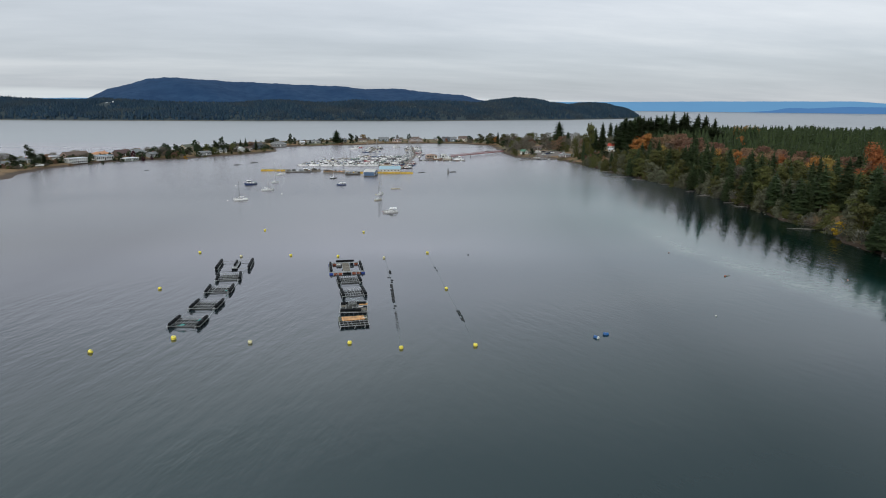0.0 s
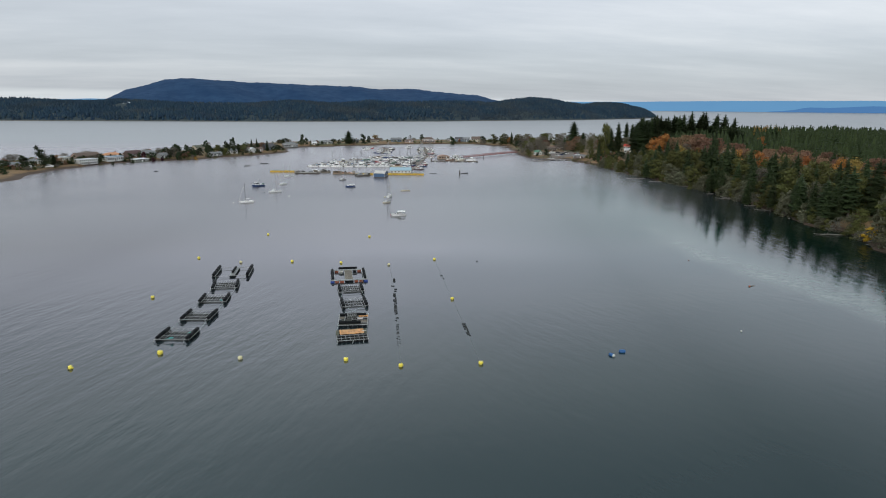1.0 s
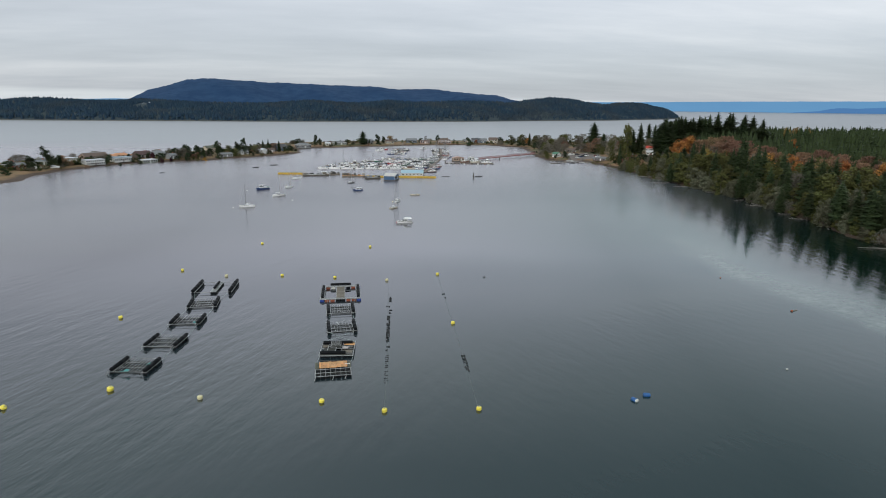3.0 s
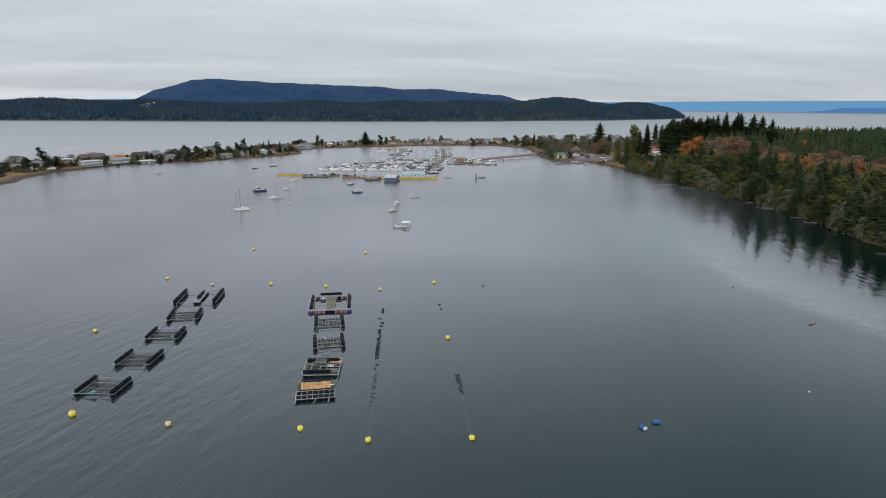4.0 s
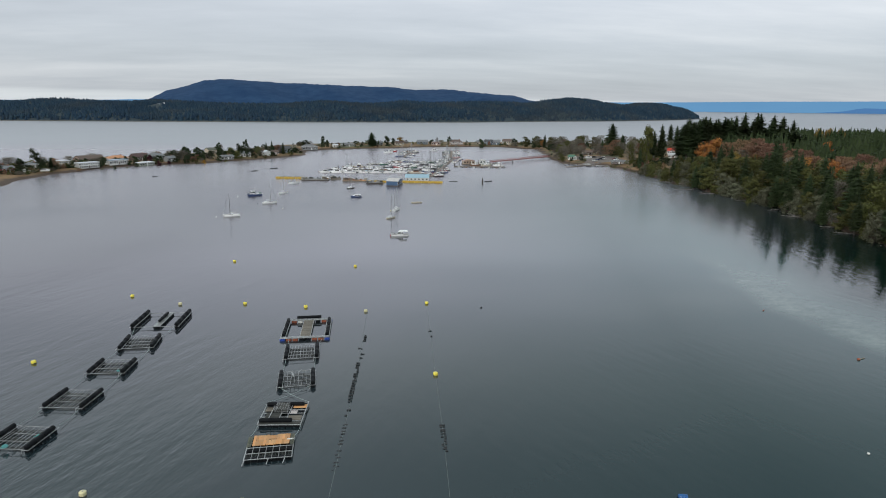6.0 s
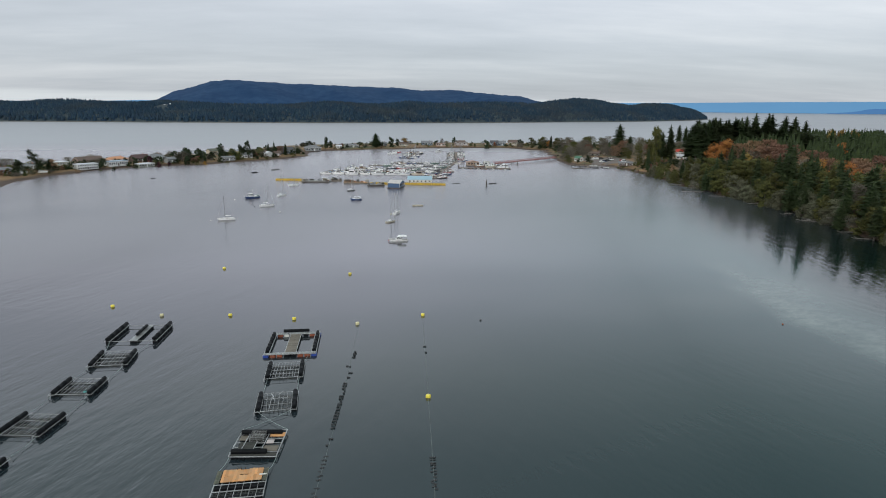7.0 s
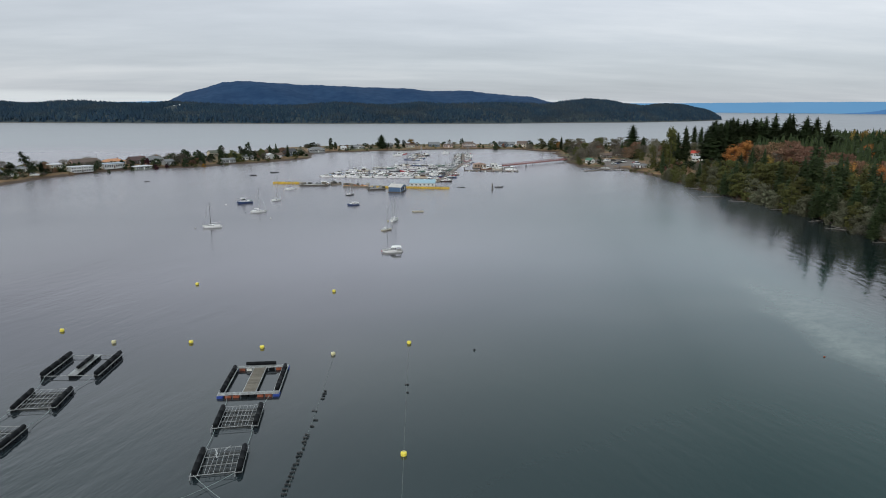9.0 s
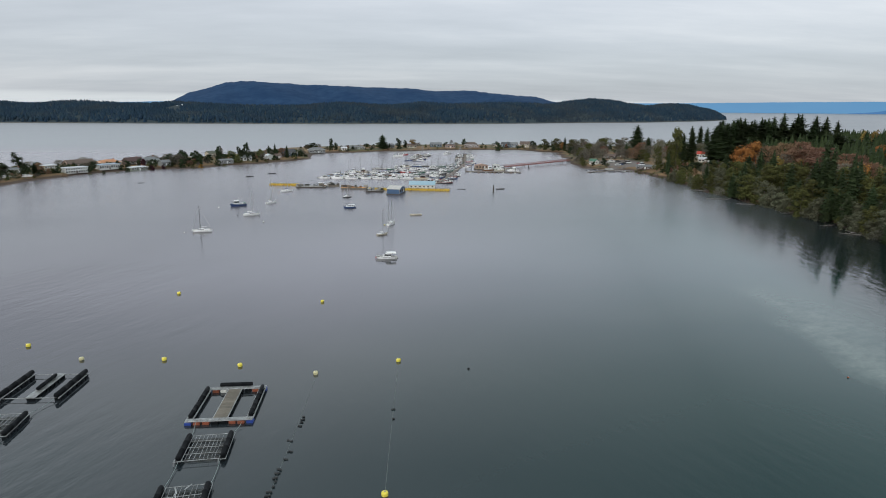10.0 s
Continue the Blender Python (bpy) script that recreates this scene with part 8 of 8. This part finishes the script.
for x, y, h, w in ((-209.5, 522, 6.5, 6), (-211, 517, 4.5, 6), (-194.5, 540, 6.0, 6), (-196, 535, 4.0, 6), (-223, 503, 4.5, 6), (-237, 500, 5.0, 6), (-256, 500, 6.5, 6), (-240, 512, 6, 7), (-222, 522, 5, 7), (-203, 545, 5, 6),
                   (-190, 552, 5.5, 6), (-180, 546, 4.5, 6), (-170, 562, 6.5, 7), (-163, 566, 7.5, 8), (-155, 578, 8.0, 8), (-176, 572, 7.5, 8), (-149, 582, 7.0, 8), (-140, 574, 5, 7), (-133, 592, 6.5, 7), (-121, 608, 7, 7), (-116, 598, 4, 6), (-107, 634, 7.5, 6), (-92, 640, 5, 6), (-146, 598, 8.5, 7), (-130, 612, 8, 7)):
    (ROUNDS if h > 5.8 else DARKBUSH).plant(x, y, h, w)


def thickets():
    """Hedges, bushes and bare thickets along the spit and round the bridge head."""
    rng = random.Random(17)
    inner = SHORE_EAST[14:] + SHORE_SPIT[:13]
    for _ in range(490):
        i = rng.randrange(len(inner) - 1)
        (x0, y0), (x1, y1) = inner[i], inner[i + 1]
        t = rng.random()
        d = rng.uniform(4, 14) if rng.random() < 0.55 else rng.uniform(14, 62)
        nx, ny = (y1 - y0), -(x1 - x0)
        q = math.hypot(nx, ny)
        x, y = x0 + (x1 - x0) * t + nx / q * d, y0 + (y1 - y0) * t + ny / q * d
        if float(inland(x, y)[0]) < 5 or ground(x, y) < 0.8 or math.hypot(x - 178, y - 575) < 34:
            continue
        r = rng.random()
        if d < 14:
            kind, h = (OLIVEBUSH, rng.uniform(1.0, 2.5)) if r < 0.35 else (DARKBUSH, rng.uniform(1.2, 3.0)) if r < 0.68 else (RUSTBUSH, rng.uniform(0.9, 2.0)) if r < 0.84 else (TWIGBUSH, rng.uniform(1.4, 3.0))
        else:
            kind, h = (DARKBUSH, rng.uniform(2, 4.5)) if r < 0.36 else (OLIVEBUSH, rng.uniform(2, 4.5)) if r < 0.58 else (TWIGBUSH, rng.uniform(2.5, 5)) if r < 0.74 else (RUSTBUSH, rng.uniform(2, 4)) if r < 0.86 else (ROUNDS, rng.uniform(4, 7)) if r < 0.96 else (BARES, rng.uniform(5, 8))
        kind.plant(x, y, h, h * rng.uniform(1.3, 2.1))
    # dark hedges and evergreens between the houses of the spit
    row = SHORE_SPIT[5:14]
    for _ in range(120):
        i = rng.randrange(len(row) - 1)
        (x0, y0), (x1, y1) = row[i], row[i + 1]
        t, d = rng.random(), rng.uniform(9, 34)
        q = math.hypot(x1 - x0, y1 - y0)
        x, y = x0 + (x1 - x0) * t + (y1 - y0) / q * d, y0 + (y1 - y0) * t - (x1 - x0) / q * d
        if float(inland(x, y)[0]) > 6:
            h, r = rng.uniform(2.0, 4.6), rng.random()
            (DARKBUSH if r < 0.6 else OLIVEBUSH if r < 0.8 else RUSTBUSH).plant(x, y, h, h * rng.uniform(1.2, 1.8))
    # the wooded neck behind the bridge
    for _ in range(112):
        x, y = rng.uniform(158, 300), rng.uniform(590, 770)
        if float(inland(x, y)[0]) < 7 or math.hypot(x - 191, y - 622) < 11:
            continue
        r = rng.random()
        h = rng.uniform(8, 15)
        kind = BARES if r < 0.50 else OLIVES if r < 0.70 else RUSTS if r < 0.78 else FIRS if r < 0.86 else ROUNDS
        kind.plant(x, y, h * (0.6 if kind is ROUNDS else 1.05 if kind is FIRS else 0.9), h * (0.45 if kind is FIRS else rng.uniform(0.75, 1.1)))
    for x, y, h, w, k in ((178, 742, 9, 8, ORANGES), (184, 730, 10, 8, RUSTS), (151, 566, 5, 6, OLIVES), (157, 561, 3.6, 5, DARKBUSH), (166, 556, 3.0, 5, OLIVEBUSH), (153, 580, 6, 7, OLIVES), (152, 592, 7, 7, BARES), (166, 565, 6, 6, ROUNDS), (158, 600, 9, 8, OLIVES), (166, 612, 10, 8, BARES), (176, 630, 9, 8, OLIVES), (150, 610, 5, 5, BARES),
                          (171, 640, 10, 9, BARES), (216, 575, 3, 5, GOLDS), (210, 585, 8, 7, OLIVES), (232, 560, 11, 7, OLIVES), (222, 545, 9, 8, OLIVEBUSH), (196, 525, 6, 7, OLIVEBUSH), (205, 530, 5, 6, OLIVEBUSH), (213, 538, 6, 7, GOLDS), (252, 560, 14, 7, FIRS), (236, 570, 13, 6, FIRS)):
        k.plant(x, y, h, w)


thickets()


# ---- car park, ramp and parked cars ----
ASPHALT = surface("worn_asphalt", (0.185, 0.155, 0.140), 0.9, wear=(0.085, 0.072, 0.060), grain=1.0, broad=0.1, amount=0.8)


def car_park():
    """A worn asphalt yard draped 5 cm over the ground, and a ramp of concrete into the water."""
    for name, xs, ys, mat, label in (("pavement", np.arange(166, 208, 3.0), np.arange(548, 608, 3.0), ASPHALT, "worn grey asphalt car park by the boat ramp"),
                                     ("pavement_ramp", np.arange(163, 170, 1.5), np.arange(536, 552, 1.5), CONCRETE, "concrete boat ramp sloping into the water")):
        gx, gy = np.meshgrid(xs, ys)
        z = height_of(gx.ravel(), gy.ravel()) + 0.10
        idx = np.arange(gx.size).reshape(gx.shape)
        quads = np.stack([idx[:-1, :-1], idx[:-1, 1:], idx[1:, 1:], idx[1:, :-1]], -1).reshape(-1, 4)
        ob = part(name, tri_mesh(name, np.stack([gx.ravel(), gy.ravel(), z], -1), quads), mat)
        tagged(ob, label, "pavement", kind="structure")


car_park()


def car(x, y, turn, paint, label, van=False):
    """A parked car: lofted body, glass house, wheels with rims, lamps and bumpers."""
    z = ground(x, y) + 0.1
    ob = empty("parked_car", pose(x, y, z, 0, 0, turn), label, "car", "cars parked by the ramp")
    n, w = (5.2, 1.95) if van else (4.4, 1.8)
    hb = 1.0 if van else 0.85
    bm = bmesh.new()
    loft(bm, [[(-n / 2 * f, -w / 2 * g, zz), (n / 2 * f, -w / 2 * g, zz), (n / 2 * f, w / 2 * g, zz), (-n / 2 * f, w / 2 * g, zz)] for f, g, zz in ((0.96, 0.95, 0.3), (1.0, 1.0, 0.5), (0.98, 0.98, hb - 0.1), (0.94, 0.92, hb))])
    part("body", bm, paint, ob)
    top = 2.0 if van else 1.45
    bm = bmesh.new()
    loft(bm, [[(-n * a, -w / 2 * g, zz), (n * b, -w / 2 * g, zz), (n * b, w / 2 * g, zz), (-n * a, w / 2 * g, zz)] for a, b, g, zz in ((0.44, 0.26, 0.90, hb), (0.38 if not van else 0.43, 0.12 if not van else 0.2, 0.76, top - 0.06))])
    part("glass_house", bm, GLASS, ob)
    bm = bmesh.new()
    box(bm, ((-0.13 if not van else -0.115) * n, 0, top), ((0.50 if not van else 0.63) * n, w * 0.78, 0.10), bevel=0.03)
    part("roof", bm, paint, ob)
    for sx in (-0.31, 0.31):
        for sy in (-1, 1):
            bm = bmesh.new()
            rod(bm, (sx * n, sy * (w / 2 - 0.2), 0.32), (sx * n, sy * (w / 2 + 0.01), 0.32), 0.32, 14)
            tyre = part("wheel", bm, BLACK, ob)
            bm = bmesh.new()
            rod(bm, (sx * n, sy * (w / 2 - 0.02), 0.32), (sx * n, sy * (w / 2 + 0.03), 0.32), 0.19, 10)
            part("rim", bm, ALU, tyre)
    for sy in (-1, 1):
        bm = bmesh.new()
        box(bm, (n * 0.485, sy * w * 0.36, 0.66), (0.1, 0.35, 0.16), bevel=0.02)
        part("headlight", bm, FRAME, ob)


for x, y, t, paint, lab, van in ((176, 558, 20, GEL, "white car parked on the asphalt yard", False), (180, 562, 20, NAVY, "dark blue car parked on the asphalt yard", False), (185, 568, 22, BLACKHULL, "black car parked on the asphalt yard", False),
                                 (190, 575, 25, GEL, "white van parked on the asphalt yard", True), (196, 566, 100, REDPAINT, "red car parked by the trees", False), (200, 572, 100, GREYTARP, "grey car parked by the trees", False), (194, 556, 110, GEL, "white pickup-like van by the trees", True), (186, 588, 15, BLACKHULL, "dark car at the back of the yard", False)):
    car(x, y, t, paint, lab, van)
put(cruiser(6.5, "small white boat on the asphalt yard", fly=False, top=GEL, group="boats ashore"), 178, 580, 10, ground(178, 580) + 0.55)
pontoon(158, 541, 176, 530, 1.8, "low grey launching float beside the boat ramp", 2)
pontoon(141, 524, 157, 531, 1.8, "grey plank float moored off the ramp", 2)
for x, y, turn in ((150, 531, 20), (161, 527, -30), (146, 541, 60), (169, 528, -35)):
    put(skiff(5.2, "small dark open boat beside the ramp floats", BLACKHULL, "open boats at the ramp", cover=GREYTARP, thwarts=0), x, y, turn)
pontoon(148, 553, 160, 543, 2.2, "weathered brown float moored by the boat ramp", 2)
for x, y, t in ((154, 545, 40), (165, 539.5, 150), (171, 534.5, 155)):
    copy_thing(SMALL[int(x) % 3], pose(x, y - 2.2, 0, 0, 0, t))
for x, y, t in ((-236, 470, 40), (-228, 478, 20)):
    put(cruiser(5.5, "small white boat hauled out on the beach", fly=False, top=GEL, group="boats ashore"), x, y, t, ground(x, y) + 0.45)


def flagpole(x, y, h, label):
    ob = empty("flagpole", pose(x, y, ground(x, y)), label, "pole")
    bm = bmesh.new()
    rod(bm, (0, 0, -0.2), (0, 0, h), 0.10, 6, 0.05)
    part("pole", bm, SPAR, ob)
    bm = bmesh.new()
    lathe(bm, [(0.01, h), (0.12, h + 0.08), (0.12, h + 0.16), (0.01, h + 0.24)], 8)
    part("finial", bm, SPAR, ob)


flagpole(-212, 528, 11, "tall pale pole beside the orange-roofed house")
flagpole(-90, 645, 12, "tall thin pole by the blue house")
